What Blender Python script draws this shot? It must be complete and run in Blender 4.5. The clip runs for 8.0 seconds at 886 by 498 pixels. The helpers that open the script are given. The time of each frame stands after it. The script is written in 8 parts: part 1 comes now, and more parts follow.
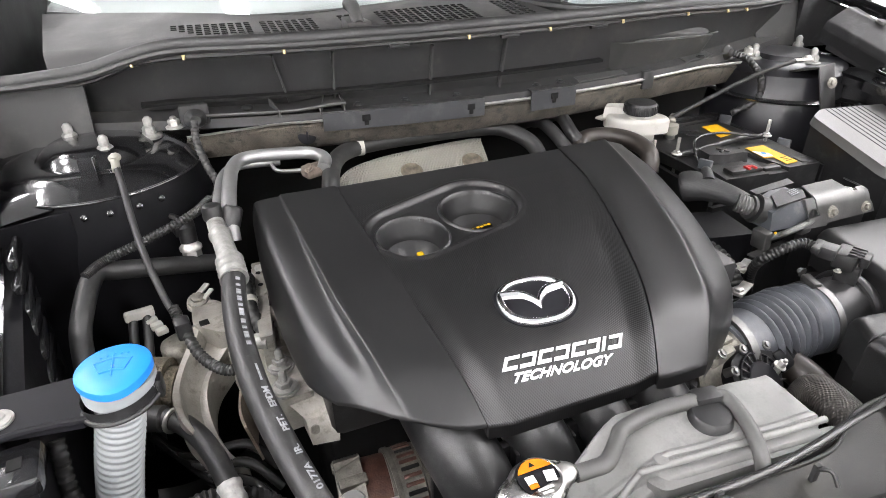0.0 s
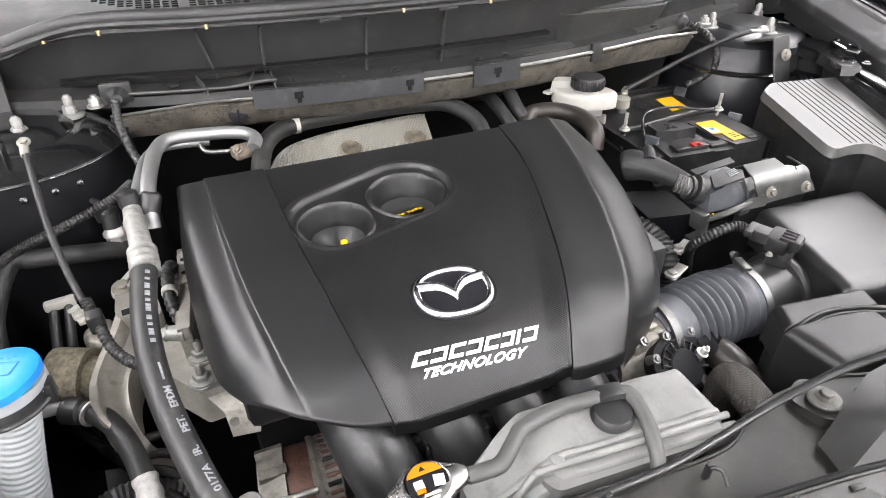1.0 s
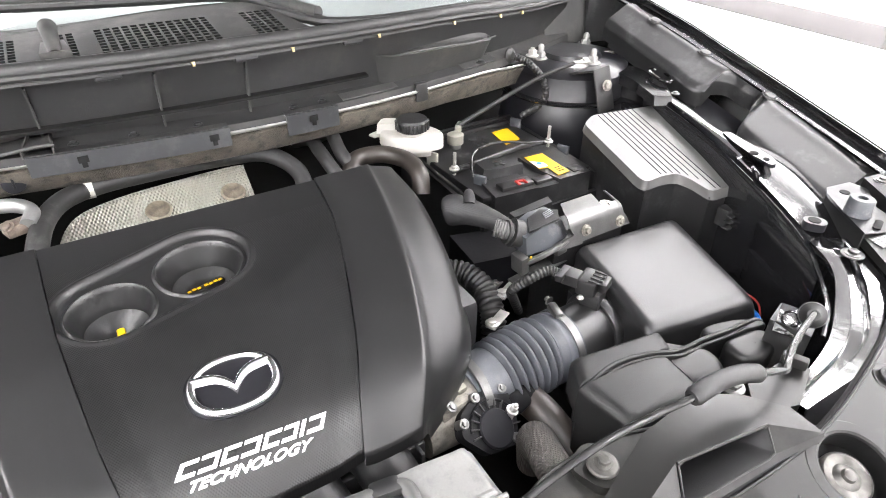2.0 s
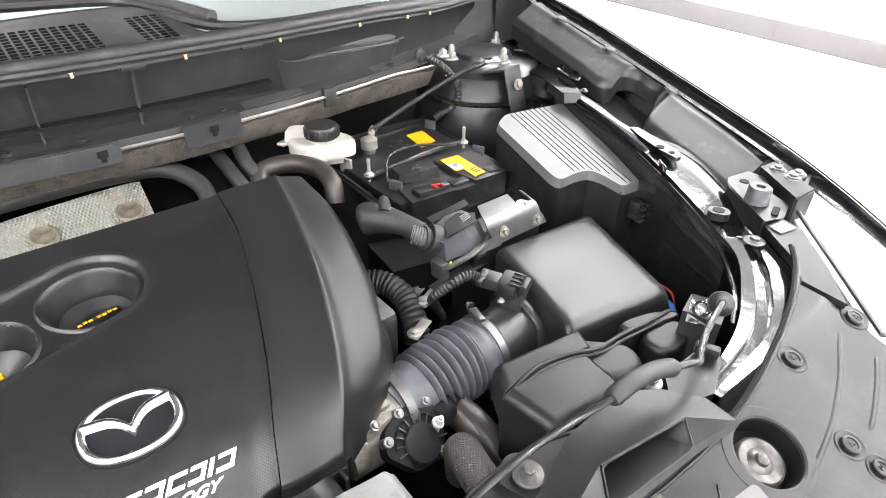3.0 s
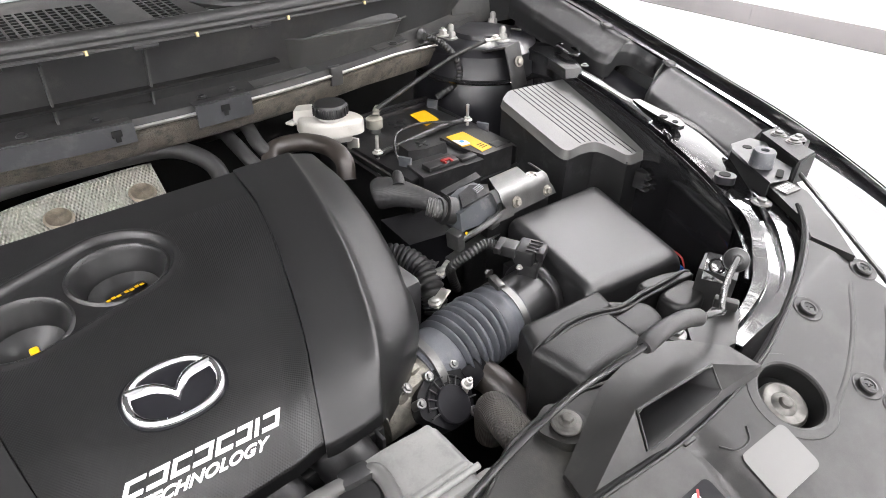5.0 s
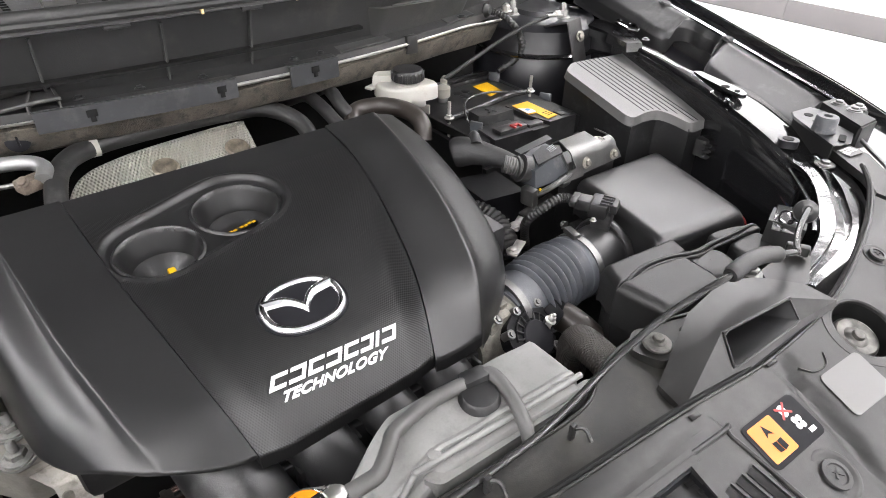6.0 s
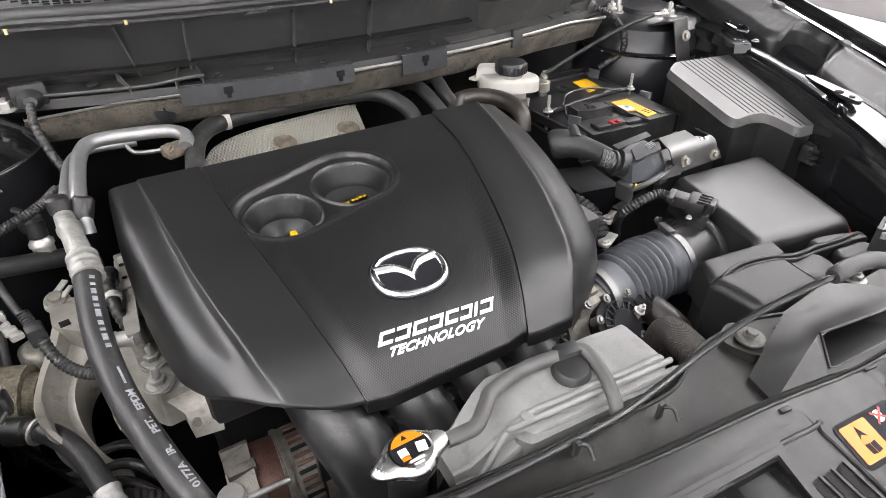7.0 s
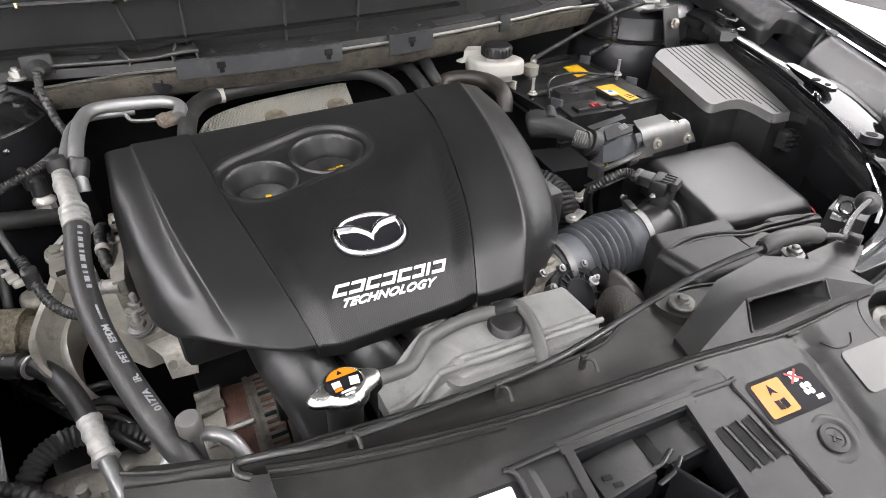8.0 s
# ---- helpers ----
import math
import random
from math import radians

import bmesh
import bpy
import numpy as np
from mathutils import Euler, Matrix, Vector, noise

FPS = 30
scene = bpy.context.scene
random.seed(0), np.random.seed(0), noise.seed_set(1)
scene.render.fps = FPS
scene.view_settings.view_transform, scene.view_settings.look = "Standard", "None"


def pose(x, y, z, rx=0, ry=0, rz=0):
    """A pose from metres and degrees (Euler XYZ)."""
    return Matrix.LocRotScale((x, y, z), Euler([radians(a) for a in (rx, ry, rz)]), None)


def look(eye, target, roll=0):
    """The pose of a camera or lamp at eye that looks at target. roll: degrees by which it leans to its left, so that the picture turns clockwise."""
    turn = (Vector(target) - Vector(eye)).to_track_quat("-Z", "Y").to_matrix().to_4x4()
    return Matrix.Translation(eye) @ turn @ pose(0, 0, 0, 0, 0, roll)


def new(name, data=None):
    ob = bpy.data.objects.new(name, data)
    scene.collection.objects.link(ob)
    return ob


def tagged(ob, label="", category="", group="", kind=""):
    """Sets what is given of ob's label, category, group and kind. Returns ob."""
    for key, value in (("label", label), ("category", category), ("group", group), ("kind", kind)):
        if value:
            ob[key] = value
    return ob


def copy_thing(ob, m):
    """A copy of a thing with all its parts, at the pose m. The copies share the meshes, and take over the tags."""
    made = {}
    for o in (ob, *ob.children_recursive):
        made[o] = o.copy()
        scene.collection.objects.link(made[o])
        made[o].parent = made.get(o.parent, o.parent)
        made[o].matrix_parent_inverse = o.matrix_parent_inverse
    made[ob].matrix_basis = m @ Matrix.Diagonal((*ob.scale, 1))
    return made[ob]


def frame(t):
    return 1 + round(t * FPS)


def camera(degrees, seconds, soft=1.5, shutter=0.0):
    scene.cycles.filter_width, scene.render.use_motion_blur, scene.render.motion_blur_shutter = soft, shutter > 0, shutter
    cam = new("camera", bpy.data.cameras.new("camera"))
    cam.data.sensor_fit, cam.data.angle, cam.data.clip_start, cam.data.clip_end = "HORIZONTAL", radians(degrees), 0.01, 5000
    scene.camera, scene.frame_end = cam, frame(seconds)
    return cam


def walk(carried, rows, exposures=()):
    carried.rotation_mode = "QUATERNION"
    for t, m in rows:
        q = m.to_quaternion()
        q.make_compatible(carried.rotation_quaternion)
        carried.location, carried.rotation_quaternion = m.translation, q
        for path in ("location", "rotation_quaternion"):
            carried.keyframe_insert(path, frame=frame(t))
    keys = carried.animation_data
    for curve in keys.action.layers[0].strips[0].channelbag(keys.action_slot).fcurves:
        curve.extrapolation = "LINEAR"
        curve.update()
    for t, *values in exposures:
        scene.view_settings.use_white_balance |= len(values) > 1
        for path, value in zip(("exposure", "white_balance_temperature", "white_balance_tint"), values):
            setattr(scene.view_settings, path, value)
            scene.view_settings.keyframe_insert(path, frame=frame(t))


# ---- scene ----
cam = camera(73.4, 8.0, soft=0.9, shutter=0.1)
PATH = [
    (0, (-0.455, 0.049, 1.266), (0.163, 1.659, 0.253), -1.2),
    (0.5, (-0.445, 0.051, 1.268), (0.161, 1.606, 0.166), -1.2),
    (1, (-0.378, 0.048, 1.284), (0.249, 1.576, 0.157), -0.8),
    (1.5, (-0.296, 0.042, 1.312), (0.409, 1.535, 0.185), -0.5),
    (2, (-0.235, 0.047, 1.322), (0.65, 1.454, 0.21), 0.3),
    (2.2, (-0.228, 0.051, 1.323), (0.716, 1.421, 0.212), 0.7),
    (3.3, (-0.204, 0.057, 1.316), (0.887, 1.313, 0.206), 1.2),
    (3.5, (-0.205, 0.058, 1.311), (0.894, 1.311, 0.205), 1.1),
    (4, (-0.215, 0.059, 1.306), (0.895, 1.3, 0.198), 1.0),
    (5.3, (-0.287, 0.065, 1.295), (0.821, 1.288, 0.166), 0.6),
    (5.5, (-0.312, 0.064, 1.289), (0.798, 1.289, 0.162), 0.8),
    (6, (-0.37, 0.059, 1.279), (0.691, 1.318, 0.143), 0.7),
    (6.5, (-0.408, 0.05, 1.278), (0.543, 1.388, 0.135), 0.4),
    (7, (-0.418, 0.041, 1.284), (0.44, 1.439, 0.14), 0.1),
    (7.5, (-0.413, 0.018, 1.284), (0.394, 1.441, 0.133), 0.1),
    (8, (-0.382, -0.043, 1.285), (0.396, 1.384, 0.12), 0.2),
]
EXPOSURE = [(0, -0.05), (1, 0.15), (2, 0.52), (3.5, 0.31), (4, 0.22), (5.5, -0.08), (6.5, -0.2), (7, -0.16), (7.5, -0.06), (8, -0.28)]
walk(cam, [(t, look(eye, target, roll)) for t, eye, target, roll in PATH], EXPOSURE)

# ---- light: a bright white hall with rows of ceiling panels ----
world = bpy.data.worlds.new("world")
scene.world = world
world.use_nodes = True
world.node_tree.nodes["Background"].inputs[0].default_value = (0.9, 0.95, 1.0, 1)
world.node_tree.nodes["Background"].inputs[1].default_value = 0.3
LIGHT = 78.0         # strength of the ceiling panels


# ---- materials ----
def M(name, col, rough=0.5, metal=0.0, var=0.18, vscale=12.0, bump=0.08, bscale=500.0, coat=0.0, dist=0.001, trans=0.0, spec=0.5, wear=None, wscale=25.0, wthr=0.62):
    """A node material: base colour with a coarse and a fine variation, uneven roughness, grain relief and optional wear spots."""
    m = bpy.data.materials.new(name)
    m.use_nodes = True
    nt = m.node_tree
    n, l = nt.nodes, nt.links
    b = n["Principled BSDF"]
    tc = n.new("ShaderNodeTexCoord")
    big, fine = n.new("ShaderNodeTexNoise"), n.new("ShaderNodeTexNoise")
    big.inputs["Scale"].default_value, big.inputs["Detail"].default_value = vscale, 6
    fine.inputs["Scale"].default_value, fine.inputs["Detail"].default_value = bscale, 3
    l.new(tc.outputs["Object"], big.inputs["Vector"])
    l.new(tc.outputs["Object"], fine.inputs["Vector"])
    ramp = n.new("ShaderNodeMapRange")
    ramp.inputs["From Min"].default_value, ramp.inputs["From Max"].default_value = 0.25, 0.75
    ramp.inputs["To Min"].default_value, ramp.inputs["To Max"].default_value = 1 - var, 1 + var
    l.new(big.outputs["Fac"], ramp.inputs["Value"])
    fr = n.new("ShaderNodeMapRange")
    fr.inputs["To Min"].default_value, fr.inputs["To Max"].default_value = 1 - var * 0.5, 1 + var * 0.5
    l.new(fine.outputs["Fac"], fr.inputs["Value"])
    mul = n.new("ShaderNodeMath")
    mul.operation = "MULTIPLY"
    l.new(ramp.outputs[0], mul.inputs[0])
    l.new(fr.outputs[0], mul.inputs[1])
    mix = n.new("ShaderNodeVectorMath")
    mix.operation = "SCALE"
    mix.inputs[0].default_value = col
    l.new(mul.outputs[0], mix.inputs["Scale"])
    out = mix.outputs[0]
    if wear:
        wn = n.new("ShaderNodeTexNoise")
        wn.inputs["Scale"].default_value, wn.inputs["Detail"].default_value, wn.inputs["Roughness"].default_value = wscale, 8, 0.7
        l.new(tc.outputs["Object"], wn.inputs["Vector"])
        wr = n.new("ShaderNodeMapRange")
        wr.inputs["From Min"].default_value, wr.inputs["From Max"].default_value = wthr - 0.08, wthr + 0.08
        l.new(wn.outputs["Fac"], wr.inputs["Value"])
        wm = n.new("ShaderNodeMix")
        wm.data_type = "RGBA"
        l.new(wr.outputs[0], wm.inputs[0])
        l.new(out, wm.inputs[6])
        wm.inputs[7].default_value = (*wear, 1)
        out = wm.outputs[2]
    l.new(out, b.inputs["Base Color"])
    rr = n.new("ShaderNodeMapRange")
    rr.inputs["From Min"].default_value, rr.inputs["From Max"].default_value = 0.3, 0.7
    rr.inputs["To Min"].default_value, rr.inputs["To Max"].default_value = max(0.02, rough * 0.88), min(1, rough * 1.12)
    l.new(big.outputs["Fac"], rr.inputs["Value"])
    l.new(rr.outputs[0], b.inputs["Roughness"])
    b.inputs["Metallic"].default_value = metal
    b.inputs["Coat Weight"].default_value = coat
    b.inputs["Coat Roughness"].default_value = 0.04
    b.inputs["Transmission Weight"].default_value = trans
    b.inputs["Specular IOR Level"].default_value = spec
    if bump:
        bp = n.new("ShaderNodeBump")
        bp.inputs["Strength"].default_value, bp.inputs["Distance"].default_value = bump, dist
        l.new(fine.outputs["Fac"], bp.inputs["Height"])
        l.new(bp.outputs[0], b.inputs["Normal"])
    return m


def weave(name, col, rough, pitch, strength, axes=("X", "Y"), metal=0.0, dist=0.0004):
    """A plastic or foil with a fine regular relief: two crossing waves of the given pitch."""
    m = M(name, col, rough, metal, var=0.1, bump=0)
    n, l = m.node_tree.nodes, m.node_tree.links
    tc = n.new("ShaderNodeTexCoord")
    add = n.new("ShaderNodeMath")
    add.operation = "ADD"
    for k, ang in enumerate((38, -38)):
        mp = n.new("ShaderNodeMapping")
        mp.inputs["Rotation"].default_value = (0, 0, radians(ang))
        l.new(tc.outputs["Object"], mp.inputs["Vector"])
        w = n.new("ShaderNodeTexWave")
        w.bands_direction = axes[0]
        w.inputs["Scale"].default_value = 0.31 / pitch
        l.new(mp.outputs[0], w.inputs["Vector"])
        l.new(w.outputs["Fac"], add.inputs[k])
    bp = n.new("ShaderNodeBump")
    bp.inputs["Strength"].default_value, bp.inputs["Distance"].default_value = strength, dist
    l.new(add.outputs[0], bp.inputs["Height"])
    l.new(bp.outputs[0], n["Principled BSDF"].inputs["Normal"])
    return m


def glow(name, col, strength):
    m = bpy.data.materials.new(name)
    m.use_nodes = True
    b = m.node_tree.nodes["Principled BSDF"]
    b.inputs["Base Color"].default_value = (*col, 1)
    b.inputs["Emission Color"].default_value = (*col, 1)
    b.inputs["Emission Strength"].default_value = strength
    return m


COVER = M("cover_plastic", (0.0115, 0.0115, 0.0118), 0.36, var=0.1, spec=0.46, bump=0.12, bscale=1600, dist=0.0004)
CARBON = weave("patterned_plastic", (0.009, 0.009, 0.0092), 0.36, 0.0019, 0.26)
BLACK = M("black_plastic", (0.010, 0.010, 0.0105), 0.42, var=0.25, bump=0.15, bscale=900, wear=(0.04, 0.04, 0.04), wscale=18)
DARK = M("dark_dusty_plastic", (0.015, 0.015, 0.0152), 0.5, var=0.3, bump=0.2, bscale=700, wear=(0.034, 0.032, 0.029), wscale=14)
COWLTOP = M("cowl_top_plastic", (0.022, 0.0218, 0.0214), 0.62, spec=0.35, var=0.12, bump=0.2, bscale=800, wear=(0.055, 0.054, 0.05), wscale=9)
LEAD = M("dull_lead", (0.24, 0.232, 0.20), 0.5, 0.3, var=0.15, bump=0.15)
COWLM = M("cowl_plastic", (0.035, 0.035, 0.034), 0.5, var=0.15, bump=0.2, bscale=800, wear=(0.07, 0.068, 0.062), wscale=9)
GREY = M("grey_plastic_cover", (0.0100, 0.0098, 0.0095), 0.36, spec=0.38, var=0.16, bump=0.09, bscale=1400, wear=(0.025, 0.0245, 0.0235), wscale=11, wthr=0.58)
LID = M("grained_lid_plastic", (0.078, 0.078, 0.076), 0.42, var=0.08, bump=0.22, bscale=1300, dist=0.0005)
AIRBOX = M("airbox_plastic", (0.016, 0.016, 0.0165), 0.34, var=0.1, bump=0.15, bscale=1000, spec=0.46)
SNORKEL = M("matte_duct_plastic", (0.010, 0.010, 0.0102), 0.44, var=0.14, bump=0.2, bscale=900, spec=0.36)
BRACKET = M("blue_grey_plastic", (0.046, 0.050, 0.056), 0.42, var=0.18, bump=0.1, wear=(0.13, 0.13, 0.13), wscale=30)
PAINT = M("gloss_black_paint", (0.006, 0.006, 0.0065), 0.12, var=0.1, bump=0.10, bscale=22, dist=0.008, coat=1.0)
DUSTPAINT = M("dusty_black_paint", (0.011, 0.011, 0.012), 0.14, var=0.3, bump=0.25, bscale=26, dist=0.008, coat=0.9, wear=(0.03, 0.03, 0.031), wscale=10, wthr=0.66)
# near-black, low sheen; also put in for shade and dark reflections
SHADEB = M("near_black_and_shade", (0.005, 0.005, 0.006), 0.5, spec=0.12, var=0.3, bump=0.2, bscale=200)
WAVYP = M("streaked_gloss_black_paint", (0.006, 0.006, 0.0065), 0.16, var=0.1, bump=0.25, bscale=13, dist=0.015, coat=0.6)
TOWERP = M("satin_tower_paint", (0.009, 0.009, 0.011), 0.34, var=0.2, bump=0.1, bscale=22, dist=0.006, coat=0.12)
PLATED = M("bright_plated_steel", (0.44, 0.437, 0.425), 0.27, 1.0, var=0.12, vscale=60, bump=0.04)
RUBBER = M("black_rubber", (0.015, 0.015, 0.015), 0.5, var=0.2, bump=0.1, bscale=700, wear=(0.04, 0.04, 0.038), wscale=40)
HOSEG = M("grey_rubber", (0.06, 0.06, 0.058), 0.5, var=0.15, bump=0.1)
BROWNRUB = M("aged_brown_rubber", (0.024, 0.020, 0.017), 0.42, var=0.25, bump=0.1, bscale=500)
DUCT = M("blue_grey_rubber", (0.062, 0.066, 0.075), 0.44, var=0.45, vscale=28, bump=0.12, bscale=600, wear=(0.09, 0.094, 0.10), wscale=35)
RAILM = M("greasy_beam_plastic", (0.010, 0.0098, 0.0092), 0.44, spec=0.27, var=0.3, vscale=9, bump=0.12, bscale=900, wear=(0.026, 0.025, 0.022), wscale=16, wthr=0.58)
BRAID = weave("braided_sleeve", (0.042, 0.038, 0.034), 0.5, 0.0024, 0.7, dist=0.0008)
TANKM = M("clouded_tank_plastic", (0.165, 0.165, 0.16), 0.42, var=0.2, vscale=20, bump=0.05, wear=(0.12, 0.12, 0.117), wscale=60, wthr=0.6)
ALU = M("cast_aluminium", (0.31, 0.295, 0.265), 0.52, 0.5, var=0.3, vscale=30, bump=0.35, bscale=420, wear=(0.16, 0.145, 0.125), wscale=40)
STEEL = M("zinc_steel", (0.50, 0.49, 0.465), 0.42, 0.75, var=0.25, vscale=80, bump=0.08)
OXID = M("weathered_bare_aluminium", (0.27, 0.268, 0.255), 0.52, 0.45, var=0.3, vscale=90, bump=0.08, bscale=300, wear=(0.17, 0.165, 0.155), wscale=60, wthr=0.58)
FERR = M("chalky_white_metal", (0.40, 0.395, 0.38), 0.5, 0.2, var=0.3, vscale=120, bump=0.5, bscale=160, dist=0.002)
TUBE = M("drawn_aluminium_tube", (0.29, 0.292, 0.29), 0.42, 0.7, var=0.2, vscale=25, bump=0.05)
CBRACKET = M("dark_slate_plastic", (0.024, 0.025, 0.027), 0.4, var=0.2, bump=0.1, wear=(0.05, 0.05, 0.05), wscale=30)
WEATH = M("weathered_plating", (0.2, 0.19, 0.165), 0.55, 0.45, var=0.4, vscale=90, bump=0.3, wear=(0.09, 0.08, 0.065), wscale=120)
ALTM = M("dusty_cast_housing", (0.12, 0.112, 0.098), 0.55, 0.45, var=0.4, vscale=90, bump=0.3, wear=(0.06, 0.055, 0.045), wscale=100)
LENS = M("clear_lamp_lens", (0.95, 0.95, 0.95), 0.04, var=0.02, bump=0, trans=1.0)
REFLECT = M("bright_reflector", (0.85, 0.85, 0.85), 0.25, 0.6, var=0.05, bump=0)
CHROME = M("chrome", (0.70, 0.70, 0.71), 0.10, 1.0, var=0.02, bump=0)
DULL = M("dull_plated_steel", (0.14, 0.14, 0.137), 0.38, 0.85, var=0.25, vscale=30, bump=0.15)
MDISC = M("greasy_mount_metal", (0.115, 0.112, 0.105), 0.42, 0.8, var=0.5, vscale=110, bump=0.3, bscale=260, dist=0.001)
GREASY = M("greasy_dull_steel", (0.075, 0.073, 0.068), 0.5, 0.6, var=0.5, vscale=120, bump=0.3, bscale=260)
ROD = M("satin_black_steel", (0.022, 0.022, 0.022), 0.2, 0.1, var=0.15, bump=0.04)
WHITEP = M("milky_plastic", (0.38, 0.37, 0.34), 0.4, var=0.08, bump=0.05, wear=(0.33, 0.31, 0.26), wscale=30)
NECKM = M("translucent_neck", (0.27, 0.285, 0.29), 0.35, var=0.08, bump=0.05)
BLUE = M("blue_cap_plastic", (0.012, 0.19, 0.72), 0.38, var=0.05, bump=0.1, bscale=900)
FELT = M("brown_felt", (0.105, 0.092, 0.072), 0.95, var=0.6, vscale=30, bump=1.0, bscale=700, dist=0.004, wear=(0.045, 0.041, 0.036), wscale=60, wthr=0.55)
BOOTM = weave("woven_boot_rubber", (0.013, 0.013, 0.0135), 0.6, 0.0016, 0.2)
FOIL = weave("dimpled_foil", (0.30, 0.288, 0.258), 0.38, 0.0038, 0.9, metal=0.9, dist=0.001)
YELLOW = M("yellow_label", (0.60, 0.335, 0.003), 0.45, var=0.05, bump=0)
YDIP = M("yellow_dipstick", (0.62, 0.38, 0.006), 0.4, var=0.05, bump=0)
ORANGE = M("orange_label", (0.56, 0.155, 0.004), 0.4, var=0.05, bump=0)
WHITE = M("white_print", (0.78, 0.78, 0.77), 0.45, var=0.04, bump=0)
PRINT = M("grey_white_print", (0.22, 0.225, 0.235), 0.6, var=0.35, vscale=300, bump=0)
RED = M("red_plastic", (0.27, 0.013, 0.010), 0.4, var=0.1, bump=0)
GOLD = M("brass_clip", (0.50, 0.39, 0.20), 0.35, 0.6, var=0.1, bump=0)
# dull black of labels and small parts, also used for painted shade
LABELB = M("dull_black_and_shade", (0.008, 0.008, 0.010), 0.6, var=0.05, bump=0, spec=0.15)
COPPER = M("copper_winding", (0.075, 0.036, 0.027), 0.45, 0.5, var=0.4, vscale=120, bump=0.3)
CORE = M("rough_aged_rubber", (0.12, 0.105, 0.075), 0.85, var=0.6, vscale=140, bump=0.9, bscale=300, dist=0.003)
BURNT = M("heat_browned_metal", (0.19, 0.165, 0.13), 0.5, 0.7, var=0.5, vscale=70, bump=0.2)
RUST = M("rusty_steel", (0.13, 0.105, 0.085), 0.75, 0.3, var=0.5, vscale=60, bump=0.4)
GREYLAB = M("light_grey_label", (0.10, 0.098, 0.095), 0.38, var=0.05, bump=0)
# near-black for the underbody, and for shade put into holes and recesses
VOID = M("underbody_and_shade_black", (0.005, 0.005, 0.005), 0.7, spec=0.2, var=0.3, bump=0.2, bscale=200)
FLOOR = M("white_floor", (0.82, 0.82, 0.82), 0.3, var=0.04, vscale=2, bump=0.0)
WALLM = M("white_wall", (0.85, 0.85, 0.85), 0.7, var=0.03, vscale=2, bump=0.05, bscale=80)
CEILM = M("grey_ceiling", (0.34, 0.34, 0.345), 0.8, var=0.05, vscale=2, bump=0.05, bscale=80)
SKIRT = M("grey_skirting", (0.12, 0.112, 0.112), 0.5, var=0.08, vscale=3, bump=0.05)
PANEL = glow("ceiling_light_panel", (0.993, 0.966, 0.977), LIGHT)
GLASS = M("windscreen_glass", (0.85, 0.9, 0.88), 0.03, var=0.02, bump=0, trans=1.0)
SEAT = M("grey_dashboard", (0.20, 0.205, 0.21), 0.6, var=0.1, bump=0.1)


# ---- building helpers ----
ORIGIN = {}


def thing(name, label, category, at=(0, 0, 0), group="", kind=""):
    ob = new(name)
    ob.empty_display_size = 0.02
    ob.location = at
    ORIGIN[ob.name] = Vector(at)
    return tagged(ob, label, category, group, kind)


def mesh_of(name, bm, mat, sharp=40):
    """Mesh data with smooth faces and sharp edges over the given angle, moved to its own middle."""
    bmesh.ops.recalc_face_normals(bm, faces=bm.faces)
    lim = radians(sharp)
    for f in bm.faces:
        f.smooth = True
    for e in bm.edges:
        if len(e.link_faces) == 2:
            e.smooth = e.calc_face_angle(0) < lim
    lo = Vector([min(v.co[i] for v in bm.verts) for i in range(3)])
    hi = Vector([max(v.co[i] for v in bm.verts) for i in range(3)])
    mid = (lo + hi) / 2
    for v in bm.verts:
        v.co -= mid
    me = bpy.data.meshes.new(name)
    bm.to_mesh(me)
    bm.free()
    me.materials.append(mat)
    return me, mid


def part(name, bm, mat, parent=None, label="", sharp=40):
    """Links a bmesh given in world places as ONE mesh object under a thing or a part."""
    me, mid = mesh_of(name, bm, mat, sharp)
    ob = new(name, me)
    ORIGIN[ob.name] = mid
    if parent:
        ob.parent = parent
        ob.location = mid - ORIGIN[parent.name]
    else:
        ob.location = mid
    if label:
        ob["label"] = label
    return ob


def single(name, bm, mat, label, category, group="", kind="", sharp=40):
    return tagged(part(name, bm, mat, None, "", sharp), label, category, group, kind)


def merge(*bms):
    out = bmesh.new()
    for b in bms:
        me = bpy.data.meshes.new("tmp")
        b.to_mesh(me)
        b.free()
        out.from_mesh(me)
        bpy.data.meshes.remove(me)
    return out


def moved(bm, m):
    bmesh.ops.transform(bm, matrix=m, verts=bm.verts)
    return bm


def soften(bm, w, seg=2, angle=30):
    if w > 0:
        es = [e for e in bm.edges if len(e.link_faces) == 2 and e.calc_face_angle(0) > radians(angle)]
        bmesh.ops.bevel(bm, geom=es, offset=w, segments=seg, profile=0.5, affect="EDGES", clamp_overlap=True)
    return bm


def box(c, s, rz=0, rx=0, ry=0, bev=0.002, seg=2):
    bm = bmesh.new()
    bmesh.ops.create_cube(bm, size=1)
    bmesh.ops.scale(bm, vec=s, verts=bm.verts)
    soften(bm, bev, seg)
    return moved(bm, pose(*c, rx, ry, rz))


